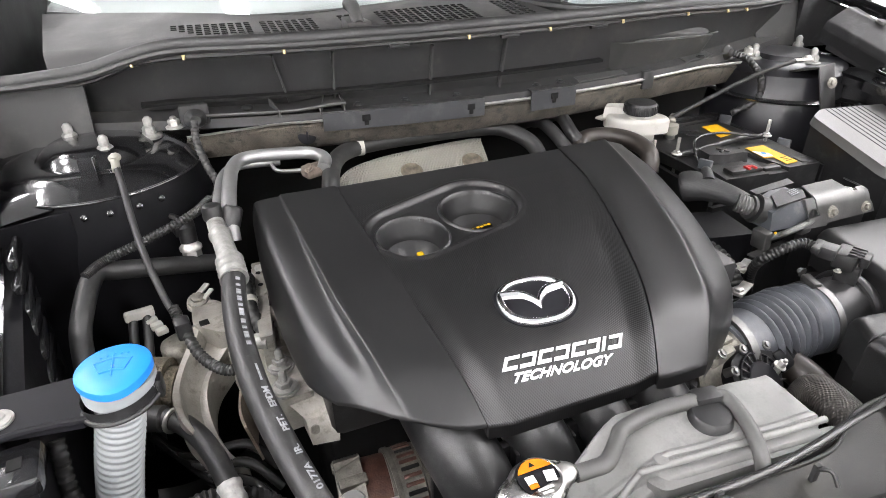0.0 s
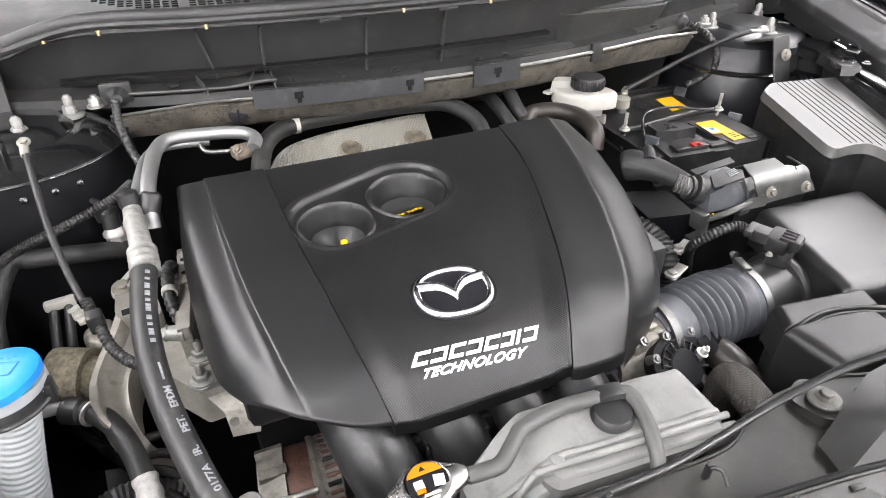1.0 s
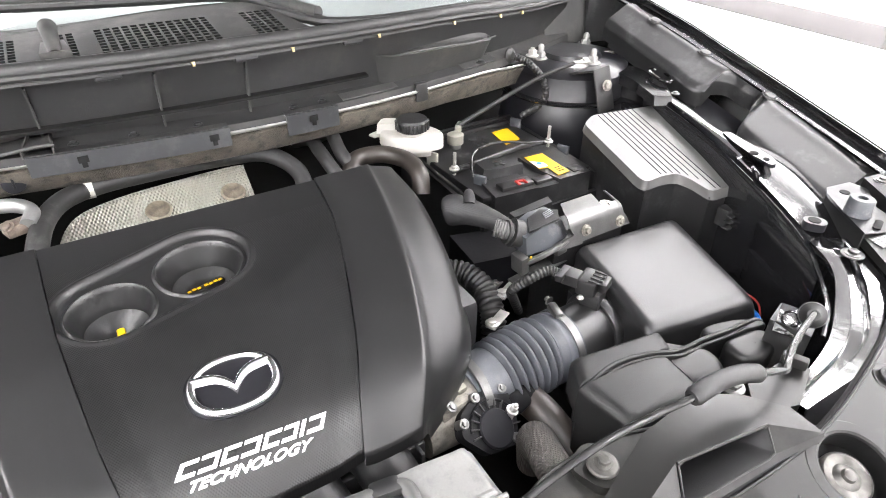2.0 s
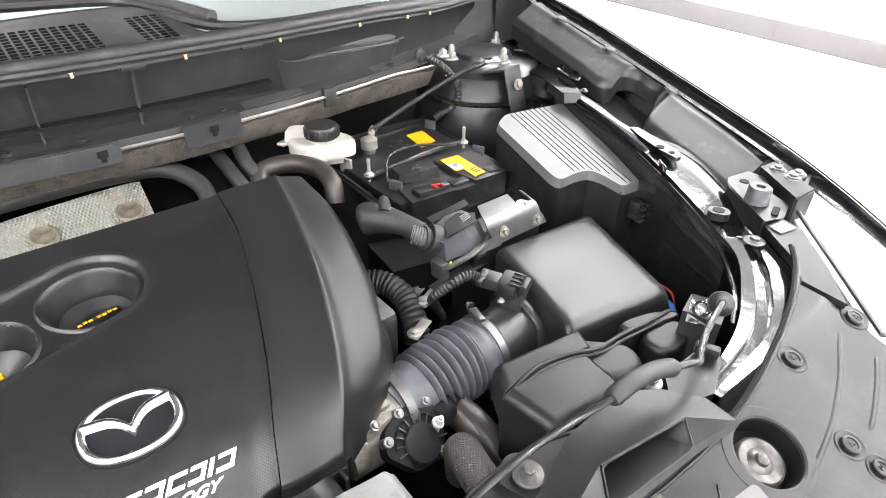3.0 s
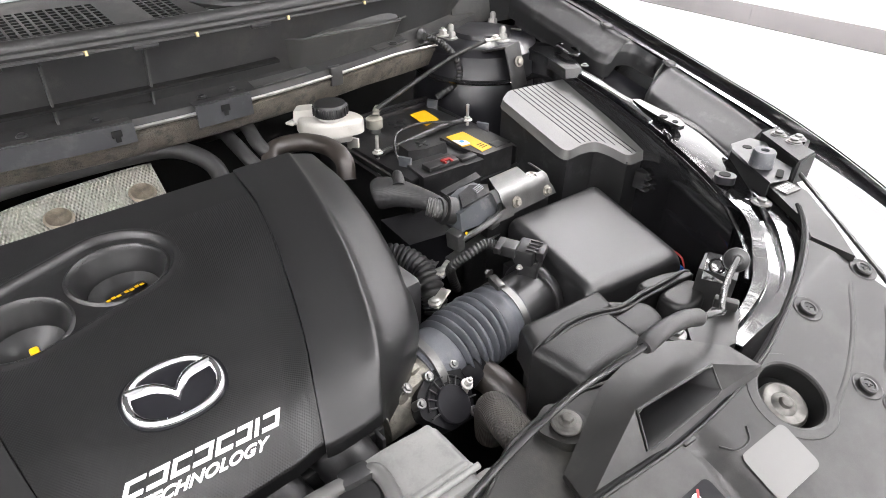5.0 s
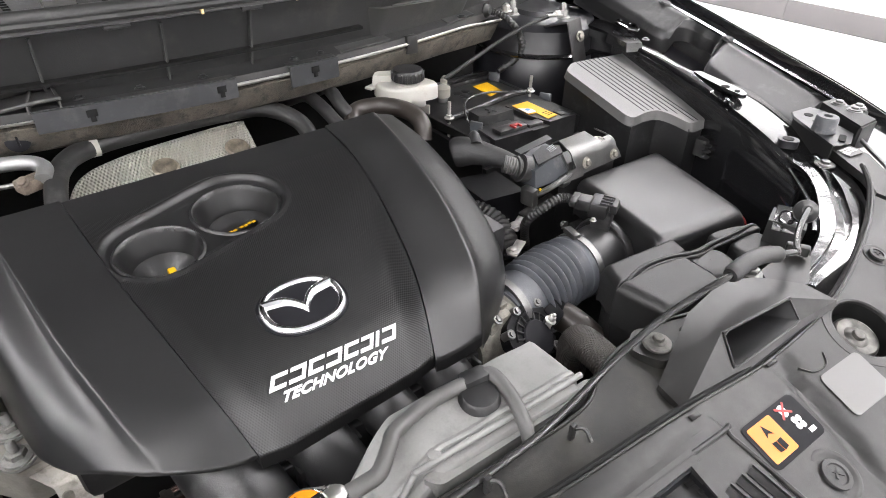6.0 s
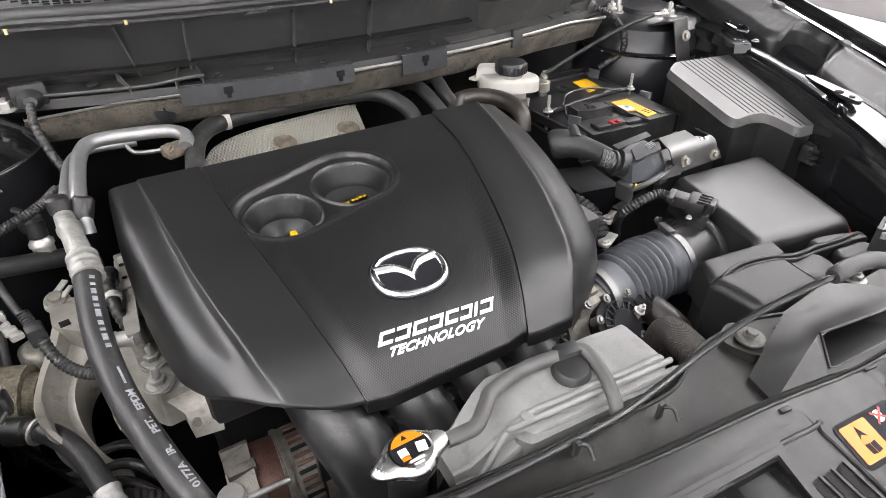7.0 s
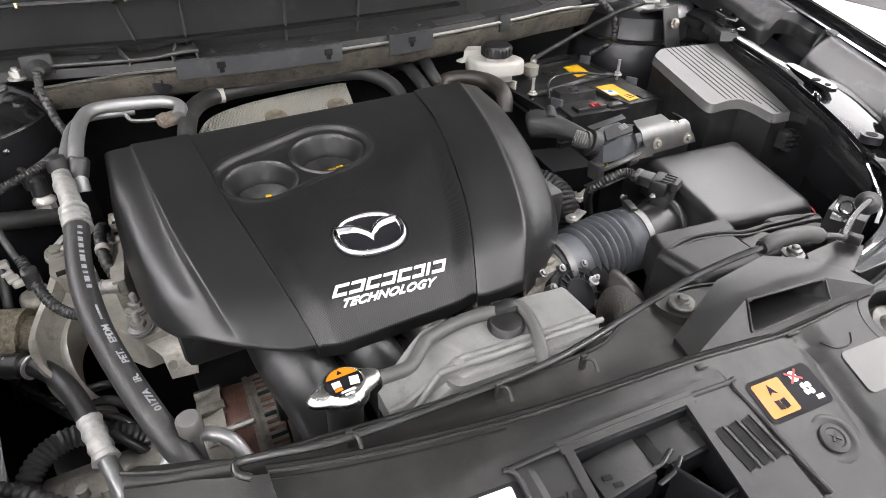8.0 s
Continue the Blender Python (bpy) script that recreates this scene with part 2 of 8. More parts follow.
def prism(poly, z0, z1, bev=0.003, seg=2, inset=0.0, shear=(0, 0)):
    """A block with a plan outline from z0 to z1; z may be numbers or functions of x, y; the top may be drawn in."""
    bm = bmesh.new()
    cx, cy = sum(p[0] for p in poly) / len(poly), sum(p[1] for p in poly) / len(poly)
    f0 = z0 if callable(z0) else (lambda x, y: z0)
    f1 = z1 if callable(z1) else (lambda x, y: z1)
    lo = [bm.verts.new((x, y, f0(x, y))) for x, y in poly]
    hi = []
    for x, y in poly:
        d = math.hypot(x - cx, y - cy) or 1
        k = 1 - inset / d
        X, Y = cx + (x - cx) * k + shear[0], cy + (y - cy) * k + shear[1]
        hi.append(bm.verts.new((X, Y, f1(X, Y))))
    bm.faces.new(lo[::-1])
    bm.faces.new(hi)
    for i in range(len(poly)):
        j = (i + 1) % len(poly)
        bm.faces.new((lo[i], lo[j], hi[j], hi[i]))
    return soften(bm, bev, seg, 25)


def roundpoly(poly, r, n=4):
    """A plan outline with its corners rounded by about r."""
    P = [Vector(p) for p in poly]
    out = []
    for i, b in enumerate(P):
        a, c = P[i - 1], P[(i + 1) % len(P)]
        ra, rc = min(r, (a - b).length * 0.45), min(r, (c - b).length * 0.45)
        p, q = b + (a - b).normalized() * ra, b + (c - b).normalized() * rc
        for k in range(n + 1):
            t = k / n
            v = p * (1 - t) ** 2 + b * (2 * t * (1 - t)) + q * t * t
            out.append((v.x, v.y))
    return out


def smooth(pts, n=48):
    """A Catmull-Rom line through the points."""
    P = [Vector(p) for p in pts]
    if len(P) == 2:
        return [P[0].lerp(P[1], i / (n - 1)) for i in range(n)]
    P = [P[0] * 2 - P[1], *P, P[-1] * 2 - P[-2]]
    out, m = [], len(P) - 3
    for i in range(n):
        s = i / (n - 1) * m
        k = min(int(s), m - 1)
        t, (a, b, c, d) = s - k, P[k:k + 4]
        out.append(0.5 * (2 * b + (c - a) * t + (2 * a - 5 * b + 4 * c - d) * t * t + (3 * b - 3 * c + d - a) * t ** 3))
    return out


def tube(pts, r, seg=14, n=40, straight=False):
    """A round tube along the points; r: a number or a function of 0..1."""
    L = [Vector(p) for p in pts] if straight else smooth(pts, n)
    fr = r if callable(r) else (lambda s: r)
    bm, rings, up = bmesh.new(), [], None
    for i, p in enumerate(L):
        d = (L[min(i + 1, len(L) - 1)] - L[max(i - 1, 0)]).normalized()
        if up is None:
            up = d.orthogonal().normalized()
        up = (up - d * up.dot(d)).normalized()
        side, rr = d.cross(up), fr(i / (len(L) - 1))
        rings.append([bm.verts.new(p + (up * math.cos(2 * math.pi * k / seg) + side * math.sin(2 * math.pi * k / seg)) * rr) for k in range(seg)])
    for a, b in zip(rings, rings[1:]):
        for k in range(seg):
            bm.faces.new((a[k], a[(k + 1) % seg], b[(k + 1) % seg], b[k]))
    bm.faces.new(rings[0][::-1])
    bm.faces.new(rings[-1])
    return bm


def ribbed(r, amp, count, lo=0.0, hi=1.0):
    return lambda s: r + (amp * math.sin((s - lo) / (hi - lo) * count * 2 * math.pi) if lo <= s <= hi else 0)


def lathe(profile, at, axis=(0, 0, 1), seg=32, squash=1.0, caps=True):
    """Turns (radius, height) pairs about an axis through a place."""
    bm = bmesh.new()
    rings = []
    for r, h in profile:
        rings.append([bm.verts.new((r * math.cos(2 * math.pi * k / seg), squash * r * math.sin(2 * math.pi * k / seg), h)) for k in range(seg)])
    for a, b in zip(rings, rings[1:]):
        for k in range(seg):
            bm.faces.new((a[k], a[(k + 1) % seg], b[(k + 1) % seg], b[k]))
    if caps:
        bm.faces.new(rings[0][::-1])
        bm.faces.new(rings[-1])
    q = Vector(axis).to_track_quat("Z", "Y").to_matrix().to_4x4()
    return moved(bm, Matrix.Translation(at) @ q)


def cyl(p0, p1, r0, r1=None, seg=24):
    p0, p1 = Vector(p0), Vector(p1)
    h = (p1 - p0).length
    return lathe([(r0, 0), (r1 or r0, h)], p0, p1 - p0, seg)


def hexbolt(at, r=0.006, axis=(0, 0, 1), h=0.006, stud=0.0):
    """A flanged hexagon head, with the end of its stud where it shows."""
    bms = [lathe([(r * 1.5, 0), (r * 1.5, r * 0.25), (r * 1.15, r * 0.4)], at, axis, 20),
           lathe([(r, 0), (r, h * 0.9), (r * 0.85, h)], at, axis, 6)]
    if stud:
        bms.append(lathe([(r * 0.5, 0), (r * 0.5, h + stud * 0.8), (r * 0.3, h + stud)], at, axis, 12))
    return merge(*bms)


def grid(fn, nu, nv):
    """A sheet fn(u, v) over 0..1."""
    bm = bmesh.new()
    vs = [[bm.verts.new(fn(i / nu, j / nv)) for i in range(nu + 1)] for j in range(nv + 1)]
    for j in range(nv):
        for i in range(nu):
            bm.faces.new((vs[j][i], vs[j][i + 1], vs[j + 1][i + 1], vs[j + 1][i]))
    return bm


def thick(bm, d):
    """Gives a sheet the thickness d on the side against its normals."""
    bmesh.ops.recalc_face_normals(bm, faces=bm.faces)
    bmesh.ops.solidify(bm, geom=bm.faces[:], thickness=d)
    return bm


def along(xs, ys):
    """A smooth function through the pairs (monotone in xs)."""
    def f(x):
        if x <= xs[0]:
            return ys[0]
        if x >= xs[-1]:
            return ys[-1]
        k = max(i for i in range(len(xs) - 1) if xs[i] <= x)
        h = xs[k + 1] - xs[k]
        t = (x - xs[k]) / h

        def slope(i):
            a, b = max(i - 1, 0), min(i + 1, len(xs) - 1)
            return (ys[b] - ys[a]) / (xs[b] - xs[a])
        m0, m1 = slope(k) * h, slope(k + 1) * h
        return (2 * t ** 3 - 3 * t * t + 1) * ys[k] + (t ** 3 - 2 * t * t + t) * m0 + (3 * t * t - 2 * t ** 3) * ys[k + 1] + (t ** 3 - t * t) * m1
    return f


def sst(a, b, x):
    t = min(1, max(0, (x - a) / (b - a)))
    return t * t * (3 - 2 * t)


def loft(*rings):
    bm = bmesh.new()
    R = [[bm.verts.new(p) for p in r] for r in rings]
    for a, b in zip(R, R[1:]):
        for i in range(len(a)):
            j = (i + 1) % len(a)
            bm.faces.new((a[i], a[j], b[j], b[i]))
    for r in (R[0], R[-1]):
        if len(r) < 9:
            bm.faces.new(r)
    return bm


def puck(poly, z0, z1, r, n=64, steps=6, dome=0.0):
    """A moulded form with a rounded plan outline and a rolled upper edge of radius r; z1 may be a function of x, y."""
    P = [Vector((*p, 0)) for p in poly]
    m = len(P)
    out = []
    for i in range(n):
        s = i / n * m
        k = int(s)
        t = s - k
        a, b, c, d = P[(k - 1) % m], P[k % m], P[(k + 1) % m], P[(k + 2) % m]
        out.append(0.5 * (2 * b + (c - a) * t + (2 * a - 5 * b + 4 * c - d) * t * t + (3 * b - 3 * c + d - a) * t ** 3))
    mid = sum(out, Vector()) / n
    f1 = z1 if callable(z1) else (lambda x, y: z1)

    def ring(inset, drop):
        res = []
        for p in out:
            d = (p - mid).length
            q = mid + (p - mid) * max(0.02, (d - inset) / d)
            res.append(Vector((q.x, q.y, f1(q.x, q.y) - drop)))
        return res
    rings = [[Vector((p.x, p.y, z0)) for p in out]]
    rings += [ring(r * (1 - math.cos(radians(90 * k / steps))), r * (1 - math.sin(radians(90 * k / steps)))) for k in range(steps + 1)]
    big = max((p - mid).length for p in out)
    rings += [ring(r + (big - r) * q, -dome * q) for q in (0.25, 0.5, 0.75, 0.99)]
    bm = loft(*rings)
    bmesh.ops.remove_doubles(bm, verts=bm.verts, dist=1e-6)
    return bm


# ---- the hall ----
TURNED = -5.1
hall = pose(0, 0, 0, 0, 0, TURNED)


def hall_box(x0, x1, y0, y1, z0, z1, bev=0.0):
    return moved(box(((x0 + x1) / 2, (y0 + y1) / 2, (z0 + z1) / 2), (x1 - x0, y1 - y0, z1 - z0), bev=bev), hall)


single("floor", hall_box(-6, 5.5, -5, 8, -0.1, 0), FLOOR, "glossy white seamless floor", "floor", kind="structure")
single("ceiling", hall_box(-6, 5.5, -5, 8, 4.3, 4.4), CEILM, "plain grey ceiling between the light panels", "ceiling", kind="structure")
single("wall_east", hall_box(5.19, 5.4, -5, 8, 0, 4.3), WALLM, "plain white painted wall", "wall", kind="structure")
single("wall_west", hall_box(-6, -5.8, -5, 8, 0, 4.3), WALLM, "plain white painted wall", "wall", kind="structure")
single("wall_north", hall_box(-5.8, 5.19, 7.8, 8, 0, 4.3), WALLM, "plain white painted wall", "wall", kind="structure")
single("wall_south", hall_box(-5.8, 5.19, -5, -4.8, 0, 4.3), WALLM, "plain white painted wall", "wall", kind="structure")
for k in range(5):
    single("baseboard", hall_box(5.164, 5.188, -4.7 + 2.5 * k, -2.2005 + 2.5 * k, 0.002, 0.17, 0.004), SKIRT, "grey skirting board along the white wall", "baseboard", kind="structure")
first_light = None
for lx in (-4.6, -3.1, -1.4, 3.0, 4.4):
    for j in range(6):
        ly = -3.9 + 1.95 * j
        if abs(lx) < 2 and -1 < ly < 1:
            continue
        m = hall @ pose(lx, ly, 4.299)
        if first_light is None:
            first_light = thing("ceiling_light", "white ceiling light panel with a bright diffuser", "ceiling light", (0, 0, 0), "ceiling lights")
            for q, sz in (((0, 0.63, -0.02), (0.34, 0.03, 0.04)), ((0, -0.63, -0.02), (0.34, 0.03, 0.04)), ((0.155, 0, -0.02), (0.03, 1.23, 0.04)), ((-0.155, 0, -0.02), (0.03, 1.23, 0.04))):
                part("frame", box(q, sz), WALLM, first_light)
            part("diffuser", box((0, 0, -0.02), (0.279, 1.229, 0.012), bev=0), PANEL, first_light)
            first_light.matrix_basis = m
        else:
            copy_thing(first_light, m)


# ---- car body round the engine bay ----
def yc(x):
    """The line of the cowl across the car."""
    return 0.85 + 0.30 * x * x


def mirror(pts, s):
    return [(s * p[0], *p[1:]) for p in pts]


EDGE = [(0.80, 1.25, 1.14), (0.785, 0.87, 1.072), (0.785, 0.69, 1.026), (0.775, 0.51, 0.981), (0.745, 0.342, 0.945), (0.70, 0.184, 0.902), (0.62, 0.04, 0.86)]


def strip(name, curves, mat, parent, label="", n=60, th=0.004):
    """A sheet lofted between lines that run the same way."""
    L = [smooth(c, n + 1) for c in curves]

    def fn(u, v):
        k = v * (len(L) - 1)
        a = min(int(k), len(L) - 2)
        return L[a][round(u * n)].lerp(L[a + 1][round(u * n)], k - a)
    return part(name, thick(grid(fn, n, len(L) - 1), th), mat, parent, label, sharp=50)


def wid(y, s):
    """How far the apron's rail reaches outwards: narrow beside the fuse box, full at the front."""
    return 1.0 if s < 0 else 1 - 0.70 * sst(0.47, 0.56, y)


for s, side in ((1, "right"), (-1, "left")):
    fender = thing("fender", "gloss black painted car fender with a folded upper edge", "fender", (s * 0.85, 0.6, 0.5), "fenders")
    E0 = mirror(EDGE, s)
    strip("outer_skin", [E0, [(x + s * 0.02, y, z - 0.006) for x, y, z in E0], [(x + s * 0.06, y, z - 0.03) for x, y, z in E0], [(x + s * 0.11, y - 0.01, z - 0.10) for x, y, z in E0], [(x + s * 0.14, y - 0.02, z - 0.4) for x, y, z in E0]], PAINT, fender)
    strip("upper_flange", [[(x - s * 0.002, y, z - 0.001) for x, y, z in E0], [(x - s * 0.004, y, z - 0.016) for x, y, z in E0], [(x - s * 0.03, y, z - 0.02) for x, y, z in E0]], PAINT, fender)
    # inner apron: the wall of the bay, folded over at the top to a rail
    top = [(0.675, 1.0, 0.985), (0.65, 0.80, 0.972), (0.613, 0.665, 0.965), (0.585, 0.565, 0.955), (0.550, 0.47, 0.943), (0.514, 0.383, 0.929), (0.492, 0.325, 0.912), (0.48, 0.29, 0.90)]
    if s < 0:
        top = [(-0.72, 1.0, 0.985), (-0.715, 0.86, 0.95), (-0.695, 0.73, 0.925), (-0.672, 0.60, 0.92), (-0.655, 0.50, 0.91), (-0.635, 0.42, 0.90), (-0.60, 0.36, 0.89)]
    apron = thing("inner_apron", "gloss black pressed steel apron beside the bay", "car body panel", (s * 0.64, 0.65, 0.45), "aprons")
    # left wall is near-black, not paint, to put its shade into the colour
    strip("apron_wall", [[(x + s * (0.012 if s < 0 else -0.001), y, z - 0.007) for x, y, z in top], [(x - s * 0.004, y, z - 0.012) for x, y, z in top], [(x - s * 0.006, y, z - 0.05) for x, y, z in top], [(x + s * 0.0, y, z - 0.20) for x, y, z in top], [(x - s * 0.04, y, 0.42) for x, y, z in top]], DUSTPAINT if s > 0 else SHADEB, apron)
    if s > 0:
        rail_lines = [[(x + dx * (wid(y, s) if dx > 0.01 else 1), y, z + dz) for x, y, z in top] for dx, dz in ((-0.002, -0.006), (0.002, -0.001), (0.045, 0.0015), (0.078, 0.001), (0.084, -0.004), (0.100, -0.05))]
    else:
        rail_lines = [[(x + s * dx, y, z + dz - (0.015 * max(0, 0.5 - y) if dx == 0.10 else 0)) for x, y, z in top] for dx, dz in ((0.010, -0.004), (0.03, 0.001), (0.045, 0.012), (0.10, 0.016), (0.115, -0.06))]
    strip("rail_top", rail_lines, PAINT, apron)
    if s < 0:
        for k in range(7):
            part("stiffener", soften(box((-0.689 + 0.002 * k, 0.738 - 0.012 * k, 0.944 - 0.021 * k), (0.010, 0.062 + 0.006 * (k % 3), 0.016), 6 - 3 * (k % 2), 4 * (k % 3), bev=0.004), 0.0015), DUSTPAINT, apron)

# the hood stays out of view; added to shade the bay from above
hood = thing("hood", "open black car hood, its lined underside facing the bay", "hood", (0, 1.08, 1.13))
hm = pose(0, 1.17, 1.28, 137, 0, 0)
part("outer_panel", moved(grid(lambda u, v: Vector(((u - 0.5) * 1.62, v * 1.08, 0.05 - 0.06 * (2 * u - 1) ** 2)), 16, 8), hm), PAINT, hood)
part("inner_panel", moved(thick(grid(lambda u, v: Vector(((u - 0.5) * 1.58, v * 1.06 + 0.01, 0.03 - 0.06 * (2 * u - 1) ** 2)), 16, 8), 0.01), hm), DARK, hood)

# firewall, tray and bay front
single("firewall", thick(grid(lambda u, v: Vector(((u - 0.5) * 1.5, 1.06 + 0.1 * (2 * u - 1) ** 2, 0.4 + v * 0.62)), 20, 4), 0.01), VOID, "near-black steel firewall behind the engine", "firewall", kind="structure")
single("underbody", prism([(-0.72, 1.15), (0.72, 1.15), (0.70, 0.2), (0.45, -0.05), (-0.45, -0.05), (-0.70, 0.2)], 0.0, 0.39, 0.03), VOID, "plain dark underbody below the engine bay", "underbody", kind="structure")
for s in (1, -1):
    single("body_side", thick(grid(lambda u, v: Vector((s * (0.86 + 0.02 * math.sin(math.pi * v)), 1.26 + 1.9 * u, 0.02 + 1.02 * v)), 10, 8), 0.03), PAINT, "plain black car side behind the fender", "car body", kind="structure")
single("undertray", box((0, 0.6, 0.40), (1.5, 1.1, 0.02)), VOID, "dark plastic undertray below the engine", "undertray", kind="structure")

# ---- cowl: seal, front wall, shelf, felt ----
cowl = thing("cowl", "dark grey plastic cowl panel with rubber edge seal", "cowl", (0, 0.95, 1.0))
xs = [-0.66 + 1.32 * i / 24 for i in range(25)]
zl = along([-0.75, -0.654, -0.607, -0.575, -0.532, -0.487, -0.352, 0, 0.3, 0.5, 0.62, 0.75], [1.060, 1.065, 1.069, 1.082, 1.094, 1.098, 1.100, 1.103, 1.10, 1.088, 1.085, 1.075])
zt = along([-0.75, -0.5, -0.3, 0, 0.3, 0.5, 0.75], [1.088, 1.098, 1.100, 1.103, 1.10, 1.088, 1.075])
strip("front_wall", [[(x, yc(x) - 0.004, zl(x) - 0.001) for x in xs], [(x, yc(x) + 0.022, zl(x) - 0.008) for x in xs], [(x, yc(x) + 0.0423, 1.014) for x in xs], [(x, yc(x) + 0.036, 1.009) for x in xs], [(x, yc(x) + 0.012, 1.004) for x in xs], [(x, yc(x) + 0.010, 0.994) for x in xs]], DARK, cowl)
sx = [-0.9, -0.72, -0.66, -0.60, -0.5, -0.35, -0.15, 0.1, 0.3, 0.5, 0.62, 0.68, 0.75]
spts = [(x, yc(x) + 0.004 + (0.0 if x > -0.6 else (x + 0.6) * 0.25), zl(x) + 0.010) for x in sx]
part("edge_seal", tube(spts, 0.0095, 14, 120), RUBBER, cowl, "black rubber edge seal")
part("seal_lip", tube([(x, y - 0.010, z - 0.006) for x, y, z in spts], 0.005, 8, 100), RUBBER, cowl)
for i, x in enumerate((-0.545, -0.480, -0.355, -0.103, 0.026, 0.159, 0.302, 0.41, 0.47)):
    part("seal_clip", merge(cyl((x, yc(x) - 0.007, zl(x) - 0.001), (x, yc(x) - 0.009, zl(x) - 0.006), 0.002, seg=10), box((x, yc(x) - 0.005, zl(x) - 0.001), (0.005, 0.004, 0.002), bev=0.0006)), GOLD, cowl, "small brass clip")
for x in (-0.371, -0.291, -0.150, -0.036):
    lean = 0.018 if x == -0.371 else 0.0
    # ribs take the paler COWLM in place of highlights on their edges
    part("rib", thick(grid(lambda u, v: Vector((x + lean * (1 - v), yc(x) + 0.010 + 0.0205 * (1 - v) + 0.018 * u, 1.012 + 0.076 * v)), 2, 6), 0.0026), COWLM, cowl)
# raised ledge beside the grommet, with its pale edge line, end ramp, gussets and plug
part("raised_ledge", thick(grid(lambda u, v: Vector((-0.47 + 0.19 * u, yc(-0.47 + 0.19 * u) + 0.006 + 0.034 * v, 1.013 + 0.004 * v + 0.006 * sst(0.6, 0.95, u))), 16, 3), 0.003), DARK, cowl)
# edge line and gussets in paler COWLM, painted as lit edges
part("lit_ledge_edge", tube([(-0.47 + 0.19 * k / 12, yc(-0.47 + 0.19 * k / 12) + 0.005, 1.0135 + 0.006 * sst(0.6, 0.95, k / 12)) for k in range(13)], 0.0022, 8, 40), COWLM, cowl)
for x, dx in ((-0.372, -0.010), (-0.318, 0.012), (-0.284, 0.0)):
    part("gusset", thick(grid(lambda u, v: Vector((x + dx * u, yc(x) + 0.002 + 0.03 * u, 1.006 + (0.010 + 0.012 * u) * v)), 3, 2), 0.002), COWLM, cowl)
part("ledge_plug", lathe([(0.008, 0), (0.008, 0.0015), (0.005, 0.003), (0.003, 0.0032)], (-0.412, yc(-0.412) + 0.020, 1.0175), (0, -0.15, 1), 20), BLACK, cowl)
for x in (-0.20, -0.035, 0.12):
    part("seal_tab", box((x, yc(x) + 0.004, zl(x) - 0.009), (0.030, 0.008, 0.006), bev=0.0015), BLACK, cowl)
# recess cover at the right of the wall
PK = smooth([(0.205, 0, 1.060), (0.225, 0, 1.072), (0.260, 0, 1.081), (0.33, 0, 1.084), (0.385, 0, 1.079), (0.412, 0, 1.066), (0.418, 0, 1.054)], 41)
PL = smooth([(0.205, 0, 1.059), (0.25, 0, 1.058), (0.31, 0, 1.054), (0.37, 0, 1.050), (0.418, 0, 1.050)], 41)
part("pocket", grid(lambda u, v: (lambda p, q: Vector((q.x + (p.x - q.x) * v, yc(q.x) + 0.014 + 0.022 * v ** 0.7, q.z - 0.006 * math.sin(math.pi * v) + (p.z - q.z) * v)))(PK[round(u * 40)], PL[round(u * 40)]), 40, 8), COWLM, cowl, "moulded hand pocket in the cowl wall")
part("pocket_wall", thick(grid(lambda u, v: Vector((0.166 + 0.252 * u, yc(0.166 + 0.252 * u) + 0.012 + 0.026 * (1 - v) + 0.03 * (max(0, u - 0.94) / 0.06) + 0.02 * (max(0, 0.08 - u) / 0.08), 1.008 + (along([0, 0.15, 0.5, 0.85, 1], [1.062, 1.0605, 1.056, 1.051, 1.050])(u) - 1.008) * v)), 40, 4), 0.004), COWLM, cowl)
part("pocket_lip", tube([(q.x, yc(q.x) + 0.012, q.z + 0.001) for q in PL], 0.0018, 8, 41), COWLM, cowl)
for x0, x1, dz in ((0.10, 0.20, 0.0), (0.20, 0.34, -0.002), (0.34, 0.42, 0.001)):
    part("ledge_tab", thick(grid(lambda u, v: Vector((x0 + (x1 - x0) * u, yc(x0 + (x1 - x0) * u) + 0.012 + 0.026 * v, 1.010 + dz + 0.003 * v)), 6, 2), 0.003), COWLM, cowl)
part("ledge_bolt", hexbolt((0.385, yc(0.385) + 0.016, 1.011), 0.006, h=0.004), BLACK, cowl)
# shelf ledges, their bolts, slotted bracket strips
for x0, x1, z0, z1 in ((-0.315, -0.075, 0.982, 1.008), (0.005, 0.085, 0.978, 1.008)):
    br = thing("cowl_bracket", "dark slate plastic bracket strip with keyhole slots", "bracket", ((x0 + x1) / 2, 0.86, 0.98), "cowl brackets")
    face = thick(grid(lambda u, v: Vector((x0 + (x1 - x0) * u, yc(x0 + (x1 - x0) * u) + 0.002, z0 + (z1 - z0) * v)), 12, 2), 0.004)
    fc = part("face", face, CBRACKET, br)
    part("top_flange", thick(grid(lambda u, v: Vector((x0 + (x1 - x0) * u, yc(x0 + (x1 - x0) * u) + 0.002 + 0.04 * v, z1 + 0.001)), 12, 1), 0.003), DARK, br)
    for x in ((-0.255, -0.097) if x1 < 0 else (0.045,)):
        part("slot", merge(box((x, yc(x) - 0.0026, 0.9975), (0.0125, 0.002, 0.009), bev=0.0008), box((x, yc(x) - 0.0026, 0.9905), (0.0065, 0.002, 0.008), bev=0.0008)), VOID, fc)
    for x in ((-0.26, -0.19, -0.11) if x1 < 0 else (0.025, 0.07)):
        part("bolt", hexbolt((x, yc(x) + 0.022, z1 + 0.002), 0.0045, h=0.004), BLACK, br)
xs2 = [-0.50 + 1.02 * i / 24 for i in range(25)]
